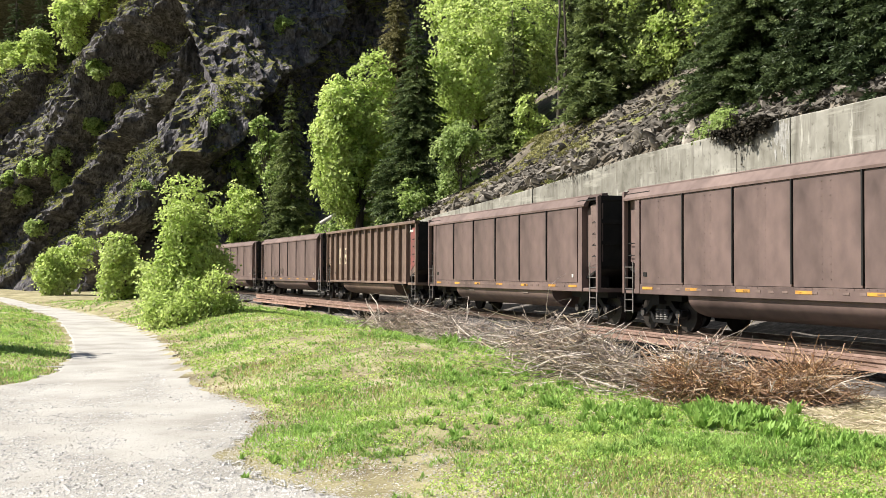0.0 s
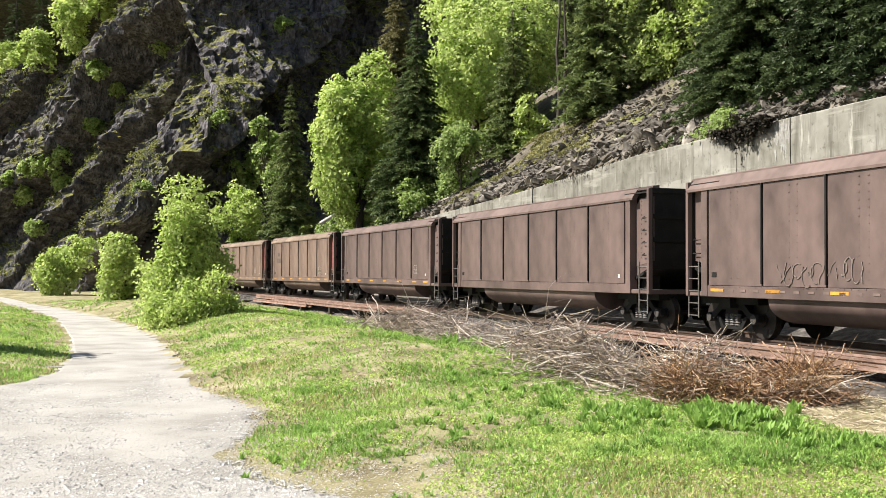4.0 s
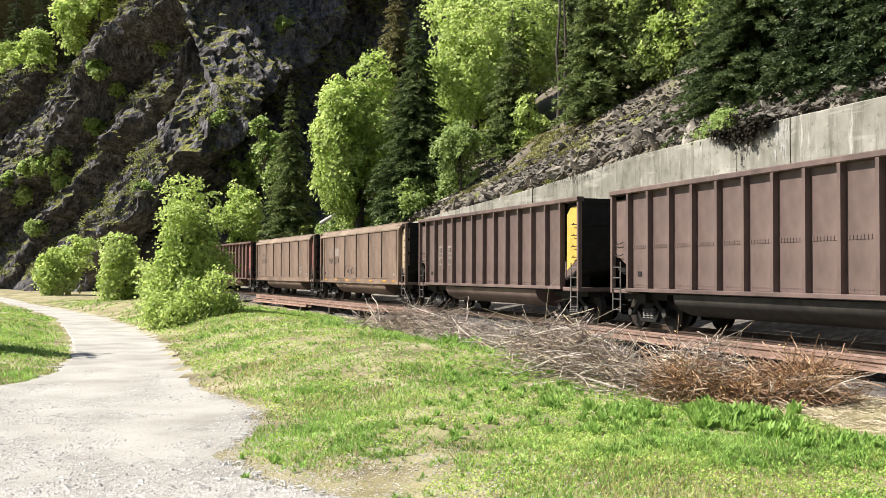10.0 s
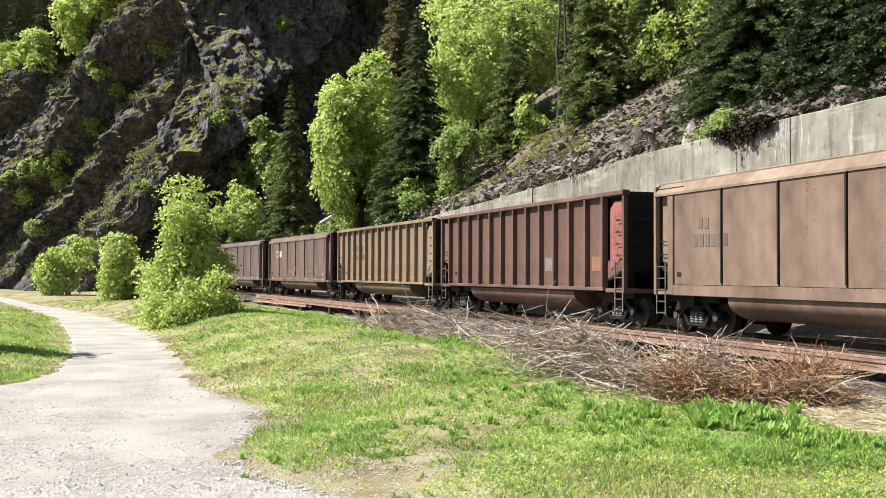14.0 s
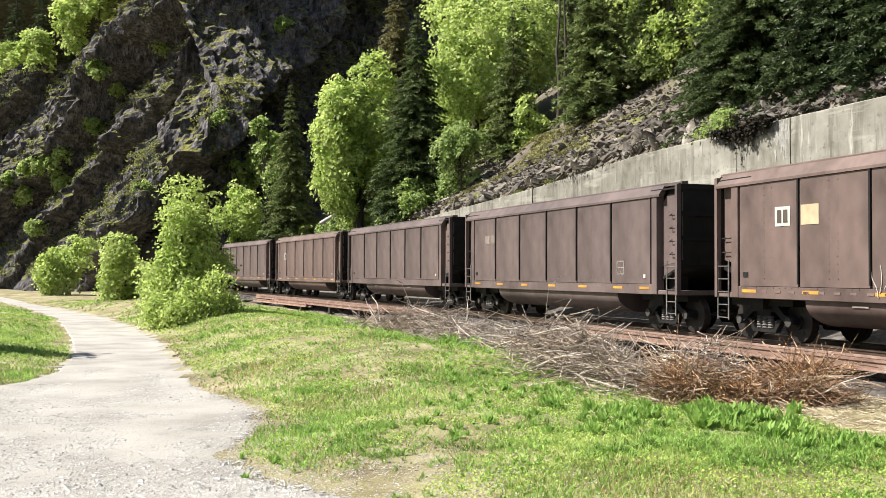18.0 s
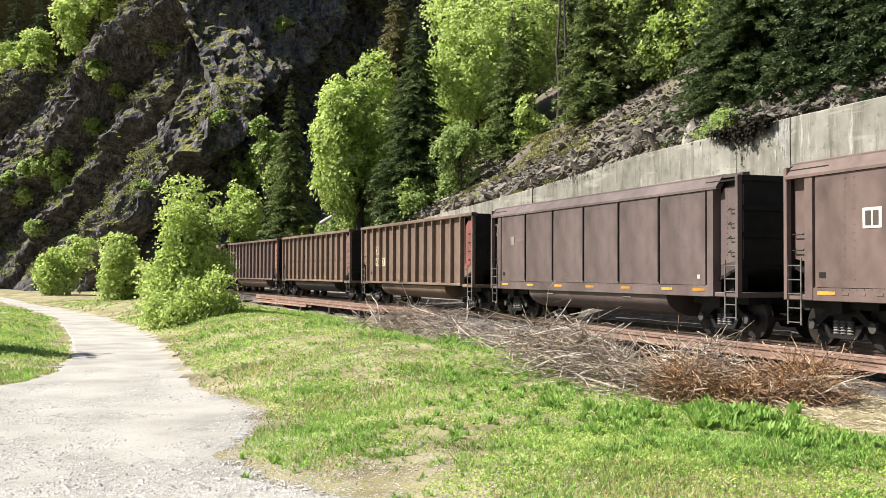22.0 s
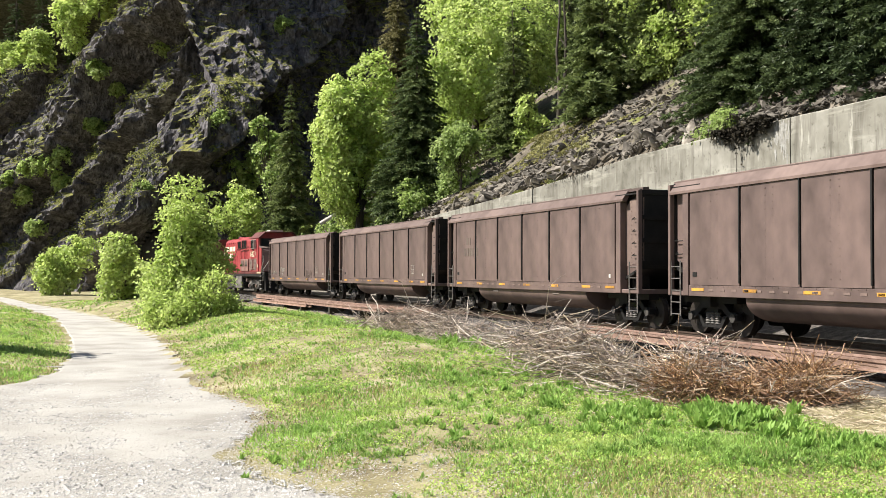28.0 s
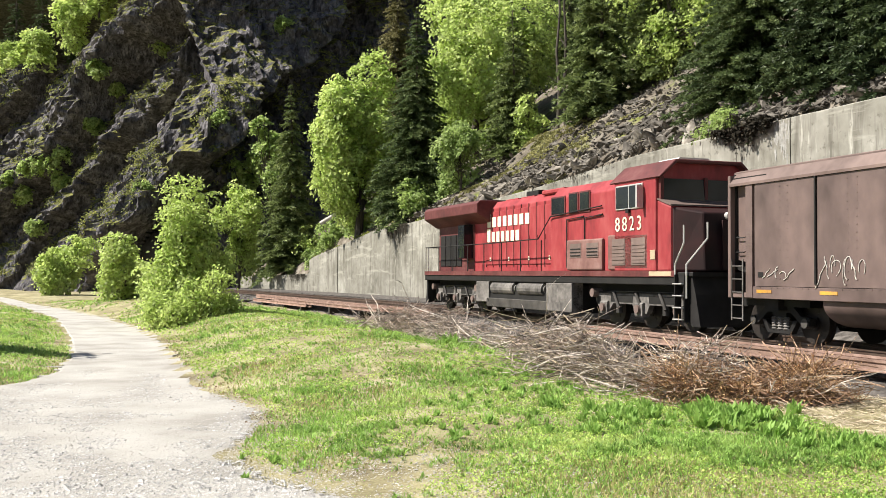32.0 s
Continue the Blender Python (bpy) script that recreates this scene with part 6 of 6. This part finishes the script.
# broad-leaved weeds
def weed_mesh(seed, n, h, w):
    """Narrow pointed leaves in an upright rosette."""
    rng = np.random.default_rng(seed)
    V, F = [(0, 0, -0.02)], []
    for k in range(n):
        a, t = rng.uniform(0, 6.28), rng.uniform(0.05, 0.95) ** 1.2
        dr = np.array([math.cos(a) * math.sin(t), math.sin(a) * math.sin(t), math.cos(t)])
        sd = np.array([-math.sin(a), math.cos(a), 0]) * rng.uniform(0.012, 0.024) * w
        ln = h * rng.uniform(0.45, 1.1)
        o = np.array([rng.normal(0, 0.05), rng.normal(0, 0.05), 0])
        m1, m2 = o + dr * ln * 0.4, o + dr * ln * 0.75 + np.array([0, 0, -0.03 * ln])
        tip = o + dr * ln * 1.05 + np.array([dr[0], dr[1], -0.5]) * 0.16 * ln
        i = len(V)
        V += [tuple(m1 - sd), tuple(m1 + sd), tuple(m2 - sd * 0.8), tuple(m2 + sd * 0.8), tuple(tip)]
        F += [(0, i + 1, i), (i, i + 1, i + 3, i + 2), (i + 2, i + 3, i + 4)]
    me = bpy.data.meshes.new("weed_leaves")
    me.from_pydata(V, [], F)
    me.materials.append(M["weed"])
    return me


wm_ = [weed_mesh(60 + k, 30, 0.26, 1.4) for k in range(5)]
wrng = np.random.default_rng(71)
spots = [(wrng.normal(4.35, 0.42), wrng.normal(14.5, 0.75), wrng.uniform(0.65, 1.15)) for _ in range(62)]
spots += [(wrng.normal(2.7, 0.5), wrng.normal(15.2, 0.7), wrng.uniform(0.5, 0.95)) for _ in range(34)]
spots += [(wrng.uniform(4.3, 5.8), wrng.uniform(11.9, 13.0), wrng.uniform(0.5, 1.0)) for _ in range(20)]
spots += [(wrng.uniform(-0.4, 3.4), wrng.uniform(12.8, 20.0), wrng.uniform(0.3, 0.7)) for _ in range(110)]
spots += [(wrng.uniform(0.0, 1.8), wrng.uniform(24.5, 28.5), wrng.uniform(0.9, 1.4)) for _ in range(22)]
spots += [(-2.05, 12.2, 0.6), (-2.5, 12.5, 0.4), (-2.2, 11.3, 0.4), (0.2, 19, 0.7), (1.6, 20, 0.7)]
for k, (x, y, size) in enumerate(spots):
    o = tagged(new("broadleaf_weed", wm_[k % 5]), "leafy green broadleaf weed growing in the grass", "weed", "weeds in the grass")
    o.matrix_basis = Matrix.LocRotScale((x, y, float(ground_z(x, y)) - 0.01), Euler((wrng.normal(0, 0.12), wrng.normal(0, 0.12), wrng.uniform(0, 6.2))), [size] * 3)


# ---- heaps of cut brush ----
def stick(rng, p, length, r, flat=0.35, bend=0.25):
    a = rng.uniform(0, 6.28)
    d = Vector((math.cos(a), math.sin(a), rng.normal(0.02, flat))).normalized()
    q = Vector(p)
    pts = [q]
    for k in range(3):
        d = (d + Vector(rng.normal(0, bend, 3))).normalized()
        q = q + d * length / 3
        pts.append(q)
    return pts


def brush_pile(a, b, width, height, n_big, n_twig, seed, label, mats, twig="twig"):
    """A heap along the line a-b."""
    rng = np.random.default_rng(seed)
    a, b = np.array(a), np.array(b)
    side = np.array([-(b - a)[1], (b - a)[0]]) / np.linalg.norm(b - a)
    pile = tagged(new("brush_pile"), label, "brush pile")

    def spot():
        t, w = rng.random(), rng.normal(0, 0.42)
        xy = a + (b - a) * t + side * w * width / 2
        top = height * max(0.12, (1 - w * w)) * (0.7 + 0.3 * math.sin(t * 7 + seed))
        return (*xy, float(ground_z(*xy)) + rng.uniform(0.02, 1) * max(top, 0.1))
    for k in range(n_big):
        g = Geo()
        pts = stick(rng, spot(), rng.uniform(0.7, 1.9) * (1.0 if n_big > 50 else 0.6), 0.02, 0.34 if 50 < n_big < 100 else 0.2, 0.13)
        r = rng.uniform(0.010, 0.024)
        g.tube(pts, r, 5, r * 0.35)
        for q in pts[1:]:
            e = stick(rng, q, rng.uniform(0.25, 0.6), 0.01, 0.5)
            g.tube(e, r * 0.5, 4, r * 0.15)
        part("branch", g, M[mats[0]], pile)
    Q, Lf = [], []
    for k in range(n_twig):
        pts = np.array([tuple(v) for v in stick(rng, spot(), rng.uniform(0.25, 1.0), 0.01, 0.17, 0.3)])
        r = rng.uniform(0.0035, 0.009)
        for p, q in zip(pts, pts[1:]):
            d = unit(q - p)
            u_ = unit(np.cross(d, (0.3, 0.2, 0.9))) * r
            v_ = np.cross(d, u_)
            Q += [(p - u_, q - u_, q + u_, p + u_), (p - v_, q - v_, q + v_, p + v_)]
        if mats[1]:
            Lf += [pts[2] + rng.normal(0, 0.05, 3) for _ in range(5)]
    tagged(part("twig_tangle", poly_mesh("twig_tangle", np.array(Q), 4, M[twig]), M[twig], pile), kind="stuff")
    S_ = []
    for k in range(420 if n_big > 100 else 80):
        pts = np.array([tuple(v) for v in stick(rng, np.array(spot()) + np.array([0, 0, 0.05]), rng.uniform(0.4, 1.3), 0.01, 0.22, 0.07)])
        r = rng.uniform(0.004, 0.009)
        for p, q in zip(pts, pts[1:]):
            u_ = unit(np.cross(q - p, (0.3, 0.2, 0.9))) * r
            v_ = unit(np.cross(q - p, u_)) * r
            S_ += [(p - u_, q - u_, q + u_, p + u_), (p - v_, q - v_, q + v_, p + v_)]
    tagged(part("stem_tangle", poly_mesh("stem_tangle", np.array(S_), 4, M["straw"]), M["straw"], pile), "bleached straight dry stems", kind="stuff")
    if mats[1]:
        B = []
        for k in range(n_twig):
            pts = np.array([tuple(v) for v in stick(rng, spot(), rng.uniform(0.15, 0.5), 0.01, 0.15, 0.5)])
            for p, q in zip(pts, pts[1:]):
                u_ = unit(np.cross(q - p, (0.3, 0.2, 0.9))) * 0.005
                B.append((p - u_, q - u_, q + u_, p + u_))
        tagged(part("withered_tangle", poly_mesh("withered_tangle", np.array(B), 4, M[mats[1]]), M[mats[1]], pile), "rust-brown withered stems", kind="stuff")
    if Lf:
        part("dead_leaves", poly_mesh("dead_leaves", leaves(np.array(Lf), 0.020, rng, 0.2, 2.4), 4, M[mats[1]]), M[mats[1]], pile, "rust-brown withered leaves")
    return pile


brush_pile((-2.1, 33.6), (3.0, 23.0), 3.0, 0.9, 80, 2800, 81, "grey tangle of cut dead branches beside the track", ("stick", ""))
brush_pile((1.9, 21.2), (4.7, 17.1), 2.3, 1.05, 120, 1700, 82, "pale heap of cut dry stems and branches", ("stick", ""))
brush_pile((3.9, 17.3), (6.3, 16.5), 1.5, 0.60, 40, 2600, 83, "rust-brown heap of withered brush on the grass", ("stick", "deadleaf"), "browntwig")

# ---- spare rails stacked on timbers beside the track ----
def spare(s0, s1, d, z, tilt=0.0, k=1.0):
    g = Geo()
    pr = rail_prof(0, 0, k)
    A, B = trk(s0, d, z), trk(s1, d + tilt, z)
    dv = unit(B - A)
    nv = np.array([-dv[1], dv[0], 0])
    n = len(pr)
    for p in (A, B):
        for a, b in pr:
            g.v.append(tuple(p + nv * a + np.array([0, 0, b])))
    g.f += [(j, (j + 1) % n, n + (j + 1) % n, n + j) for j in range(n)] + [tuple(range(n)), tuple(range(2 * n - 1, n - 1, -1))]
    return tagged(part("spare_rail", g, M["railsteel"]), "rusty spare rail stacked on timber beside the track", "rail", "spare rails beside the track")


for k in range(3):
    spare(-24 + 1.1 * (k % 3), 9.5 + 0.8 * (k % 2), -1.98 - 0.25 * k, 0.0 - 0.03 * k, 0.04 * (k % 3 - 1))
for k in range(2):
    spare(-15.5 + 1.1 * k, 5.2 - 0.5 * k, -2.78 - 0.14 * k, -0.09, 0.05)
for k in range(2):
    spare(-20.5 + 0.9 * k, -6.6 - 0.5 * k, -3.05 - 0.15 * k, -0.24, 0.10)
spare(22.3, 47, -2.12, 0.04, 0.0, 1.2)
spare(23.0, 47, -2.32, 0.0, 0.0, 1.25)
tm = Geo().slab(-0.13, 0.13, -0.75, 0.75, -0.42, 0.0, 0.01).mesh("timber", M["tie"])
for s in (-23, -17.5, -12, -8, -2.2, 3, 8, 23.4, 27, 37.5, 43):
    o = tagged(new("timber_block", tm), "old dark timber propping the spare rails", "timber", "timbers under the spare rails")
    lo_ = 0.16 if s < -5 else 0.0
    o.matrix_basis = Matrix.Translation(trk(s, -2.45, -0.27 - lo_)) @ Matrix.Rotation(heading(s), 4, "Z")
# ---- stripes, stencils and spray paint on the cars ----
REFL = Geo().box(-0.26, 0.26, -1.553, -1.545, 1.10, 1.17).mesh("reflector", M["orange"])
DASH = Geo().box(-0.09, 0.09, -1.553, -1.545, 1.105, 1.155).mesh("reflector_dash", M["dust"])
FRAME = Geo()
for a in ((-0.19, 0.19, 1.50, 1.515), (-0.19, 0.19, 1.86, 1.875), (-0.19, -0.175, 1.5, 1.87), (0.175, 0.19, 1.5, 1.87), (-0.005, 0.005, 1.5, 1.68), (-0.19, 0.19, 1.68, 1.69)):
    FRAME.box(a[0], a[1], -1.566, -1.556, a[2], a[3])
FRAME = FRAME.mesh("stencil_frame", M["white"])
SQUARE = Geo().box(-0.05, 0.05, -1.565, -1.556, 1.4, 1.5).mesh("stencil", M["white"])
LOAD = Geo().box(-0.09, 0.09, -1.568, -1.556, 1.45, 1.56).mesh("data_plate", M["black"])
M["faded"] = surf("faded_stencil", [(0.16, 0.13, 0.115), (0.25, 0.21, 0.185)], 5, 0.7, 0)
M["plate"] = surf("pale_stencil_plate", [(0.34, 0.28, 0.19), (0.52, 0.45, 0.32)], 5, 0.7, 0)
M["ghost"] = surf("worn_stencil", [(0.105, 0.083, 0.070), (0.135, 0.108, 0.092)], 5, 0.7, 0)
M["darkmark"] = surf("dark_stencil", [(0.06, 0.048, 0.042), (0.085, 0.067, 0.057)], 5, 0.7, 0)


def mark(car, name, x, w, z, h, mat, y=-1.566):
    return part(name, Geo().box(x - w / 2, x + w / 2, y, y + 0.008, z, z + h), M[mat], car)


def bars(car, x, z, n, mat, w=0.20, h=0.30, y=-1.566, gap=0.07):
    """A row of plain bars for lettering that is not spelled out."""
    for k in range(n):
        mark(car, "stencil_bar", x + k * (w + gap), w, z, h, mat, y)


def figures(car, text, x, z, size, mat, y=-1.568, pitch=0.30):
    for k, c in enumerate(text):
        on_side(part("figure", text_mesh(c, size, M[mat]), M[mat], car), x + k * pitch, y, z)


def scrawl(car, x, z, w, h, seed, mat="white", y=-1.566):
    """Quick strokes of spray paint, no letters."""
    rng = random.Random(seed)
    n = max(4, int(w / 0.17))
    for k in range(n):
        cx, cz, ph = x + w * (k + rng.uniform(-0.3, 0.3)) / n, z + h * rng.uniform(0.35, 0.6), rng.uniform(0, 6)
        a, b = rng.uniform(0.05, 0.17), h / 2 * rng.uniform(0.4, 1.0)
        if rng.random() < 0.45:
            lean = rng.uniform(-0.15, 0.2)
            pts = [(cx + lean * t + 0.02 * math.sin(5 * t + ph), y, cz + b * t) for t in np.linspace(-1, 1, 7)]
        else:
            span = rng.uniform(2.4, 5.5)
            pts = [(cx + a * math.sin(ph + t), y, cz + b * math.cos(ph + t * rng.uniform(0.9, 1.0))) for t in np.linspace(0, span, 14)]
        part("paint_stroke", Geo().tube(pts, rng.uniform(0.006, 0.012), 4), M[mat], car)


for idx, kind, tone, end, slack in TRAIN:
    car = CARS[idx]
    if kind == "S":
        if idx not in (9, -3, 4):
            for k in range(6):
                part("reflector", REFL, M["orange"], car).location.x = EDGES[k] + 0.35
            part("reflector", REFL, M["orange"], car).location.x = EDGES[-1] - 0.32
        if idx in (-7, -6, -4, 7, 10, 15, 16, 17):
            for k in range(24):
                part("reflector_dash", DASH, M["dust"], car).location.x = EDGES[0] + 0.9 + 0.46 * k
        if idx in (-2, -1, 0, 4, 7, 8, 15, 17, 18):
            part("stencil_frame", FRAME, M["white"], car).location.x = EDGES[-1] - 1.55
        part("stencil", SQUARE, M["white"], car).location.x = EDGES[-1] - 0.3
        part("data_plate", LOAD, M["black"], car).location.x = EDGES[0] + 0.25
    else:
        part("data_plate", Geo().box(-HL + 1.3, -HL + 1.5, -1.45, -1.432, 1.45, 1.58), M["black"], car)
RY = -1.445
for k in (1, 2):
    mark(CARS[-5], "stencil_panel", P0 + PW * (k + 0.5) + 0.08, 0.74, 2.02, 0.86, "plate", RY)
    figures(CARS[-5], "965" if k == 1 else "660", P0 + PW * (k + 0.5) - 0.13, 2.22, 0.40, "darkmark", RY - 0.006, 0.23)
    for z in (1.85, 2.3):
        mark(CARS[2], "stencil_panel", P0 + PW * (k + 0.5), 0.55, z, 0.34, "faded", RY)
        bars(CARS[2], P0 + PW * (k + 0.5) - 0.16, z + 0.06, 3, "darkmark", 0.10, 0.2, RY - 0.006, 0.05)
    mark(CARS[14], "stencil_panel", P0 + PW * (k + 0.5), 0.6, 1.75, 0.75, "white" if k == 1 else "faded", RY)
figures(CARS[-5], "FU", P0 + PW * 1.5 + 0.05, 2.66, 0.40, "darkmark", RY - 0.006, 0.25)
bars(CARS[-5], P0 + PW * 2.5 - 0.2, 2.52, 3, "darkmark", 0.13, 0.27, RY - 0.006, 0.06)
mark(CARS[12], "stencil_panel", P0 + PW * 1.5, 0.88, 2.43, 0.40, "plate", RY)
mark(CARS[12], "stencil_panel", P0 + PW * 1.5, 0.88, 1.86, 0.40, "plate", RY)
mark(CARS[12], "stencil_panel", P0 + PW * 2.5 - 0.16, 0.56, 1.86, 0.40, "plate", RY)
figures(CARS[12], "CEFX", P0 + PW * 1.5 - 0.31, 2.63, 0.42, "darkmark", RY - 0.006, 0.215)
figures(CARS[12], "4315", P0 + PW * 1.5 - 0.25, 2.06, 0.42, "darkmark", RY - 0.006, 0.215)
figures(CARS[12], "2", P0 + PW * 2.5 - 0.28, 2.06, 0.42, "darkmark", RY - 0.006, 0.215)
mark(CARS[12], "patch", P0 + PW * 0.6, 0.5, 1.62, 0.34, "redbrown", RY)
mark(CARS[-5], "stencil_panel", P0 + PW * 12.35, 0.45, 3.38, 0.10, "white", -1.44)
for k in (9, 12):
    mark(CARS[5], "patch", P0 + PW * (k - 0.5), 0.6, 1.6, 0.42, "redbrown" if k == 12 else "faded", RY)
for k in range(12):
    if k % 2 == 0:
        mark(CARS[6], "reflector", P0 + PW * (k + 0.5), 0.5, 1.25, 0.10, "orange", RY)
        mark(CARS[13], "reflector", P0 + PW * (k + 0.5), 0.5, 1.25, 0.08, "orange", RY)
bars(CARS[6], P0 + PW * 2.2, 2.62, 4, "darkmark", 0.24, 0.3, RY, 0.1)
figures(CARS[6], "964", P0 + PW * 2.15, 2.32, 0.42, "darkmark", RY, 0.28)
figures(CARS[6], "306", P0 + PW * 3.15, 2.32, 0.42, "darkmark", RY, 0.28)
bars(CARS[3], EDGES[0] + 1.2, 2.52, 2, "faded", 0.22, 0.26)
figures(CARS[3], "964", EDGES[0] + 1.15, 2.18, 0.46, "darkmark", -1.568, 0.28)
figures(CARS[3], "519", EDGES[1] + 0.22, 2.18, 0.46, "darkmark", -1.568, 0.28)
mark(CARS[3], "patch", EDGES[1] + 0.5, 0.8, 2.45, 0.42, "faded")
scrawl(CARS[3], EDGES[2] + 0.3, 1.4, 1.4, 0.6, 5, "faded")
for c, x in ((-1, 0.9), (4, 1.0), (16, 1.0)):
    bars(CARS[c], EDGES[0] + x + 0.2, 2.62, 2, "ghost", 0.17, 0.26)
    bars(CARS[c], EDGES[0] + x, 2.18, 6, "ghost", 0.17, 0.3)
mark(CARS[7], "stencil_panel", EDGES[0] + 1.55, 0.5, 2.55, 0.42, "white")
bars(CARS[7], EDGES[0] + 1.45, 2.62, 2, "darkmark", 0.14, 0.28, -1.574, 0.06)
mark(CARS[7], "stencil_panel", EDGES[1] + 0.35, 0.55, 2.55, 0.42, "endcream")
scrawl(CARS[7], EDGES[2] + 0.1, 1.05, 2.9, 0.85, 7)
scrawl(CARS[7], EDGES[4] + 0.6, 1.4, 0.8, 0.35, 8)
mark(CARS[8], "stencil_panel", EDGES[0] + 1.3, 0.4, 2.6, 0.3, "faded")
mark(CARS[8], "stencil_panel", EDGES[0] + 1.78, 0.36, 2.6, 0.3, "faded")
mark(CARS[10], "stencil_panel", EDGES[0] + 1.65, 0.5, 2.4, 0.40, "white")
bars(CARS[10], EDGES[0] + 1.55, 2.46, 2, "darkmark", 0.14, 0.28, -1.574, 0.06)
mark(CARS[11], "stencil_panel", EDGES[0] + 1.0, 0.3, 2.5, 0.3, "faded")
mark(CARS[11], "stencil_panel", EDGES[0] + 1.6, 0.7, 2.6, 0.12, "dust")
scrawl(CARS[11], -HL + 0.2, 2.8, 0.4, 0.6, 11, "white", -1.44)
scrawl(CARS[-4], EDGES[1] + 0.6, 1.28, 2.6, 0.6, 13, "faded")
scrawl(CARS[18], EDGES[0] + 0.5, 1.35, 0.9, 0.35, 14)
scrawl(CARS[18], EDGES[1] + 0.1, 1.32, 1.4, 0.55, 15)
scrawl(CARS[18], EDGES[4] + 0.1, 1.0, 1.6, 0.9, 16, "faded")
mark(CARS[0], "reflector", EDGES[-1] - 0.25, 0.08, 1.5, 0.5, "orange")

TUBTXT = Geo().box(-0.22, 0.22, -1.468, -1.455, 0.86, 0.90).mesh("tub_stencil", M["faded"])
for idx in (-6, 3, 7, 9, 11, 16):
    for x in (-2.6, 2.2):
        part("tub_stencil", TUBTXT, M["faded"], CARS[idx]).location.x = x
# ---- the train's way ----
def motions():
    kt = np.arange(0, 33, 4.0)
    ks = np.array([-105.4, -54.18, -3.01, 48.86, 99.48, 150.2, 201.51, 252.77, 303.7])
    n = len(kt)
    A, b = np.eye(n), np.zeros(n)
    for i in range(1, n - 1):
        A[i, i - 1:i + 2] = 4.0, 16.0, 4.0
        b[i] = 6 * (ks[i + 1] - 2 * ks[i] + ks[i - 1]) / 4.0
    mm = np.linalg.solve(A, b)

    def poly(t):
        """Metres run at t seconds: a smooth curve through the knots."""
        i = min(int(t / 4.0), n - 2)
        p, q = kt[i + 1] - t, t - kt[i]
        return mm[i] * p ** 3 / 24 + mm[i + 1] * q ** 3 / 24 + (ks[i] / 4 - mm[i] * 4 / 6) * p + (ks[i + 1] / 4 - mm[i + 1] * 4 / 6) * q

    times = np.arange(0, 32.01, 1.0)

    def rows(offset, half):
        out = []
        for t in times:
            c = float(poly(t)) + offset
            a, b = trk(c - half), trk(c + half)
            p = (a + b) / 2
            out.append((t, Matrix.Translation(p) @ Matrix.Rotation(math.atan2(b[1] - a[1], b[0] - a[0]), 4, "Z")))
        return out

    for idx, kind, tone, end, slack in TRAIN:
        walk(CARS[idx], rows(HL - 16.18 * (idx - 1) + slack, 6.1))
    if LOCO:
        walk(LOCO, rows(-16.18 * 17 - 11.54, 6.7))
    # wheels roll without slipping; those on like axles share one action
    roll = [(k / FPS, (float(poly(k / FPS)) - float(poly(0)))) for k in range(0, frame(32.0))]
    done = {}
    for o in scene.objects:
        if o.name.split(".")[0] == "wheelset":
            key = o["axle"]
            if key not in done:
                r, at = o.location.z, o.location.copy()
                walk(o, [(t, Matrix.Translation(at) @ Matrix.Rotation(dist / r, 4, "Y")) for t, dist in roll])
                done[key] = o.animation_data
            else:
                o.rotation_mode = "QUATERNION"
                ad = o.animation_data_create()
                ad.action = done[key].action
                ad.action_slot = done[key].action_slot


motions()
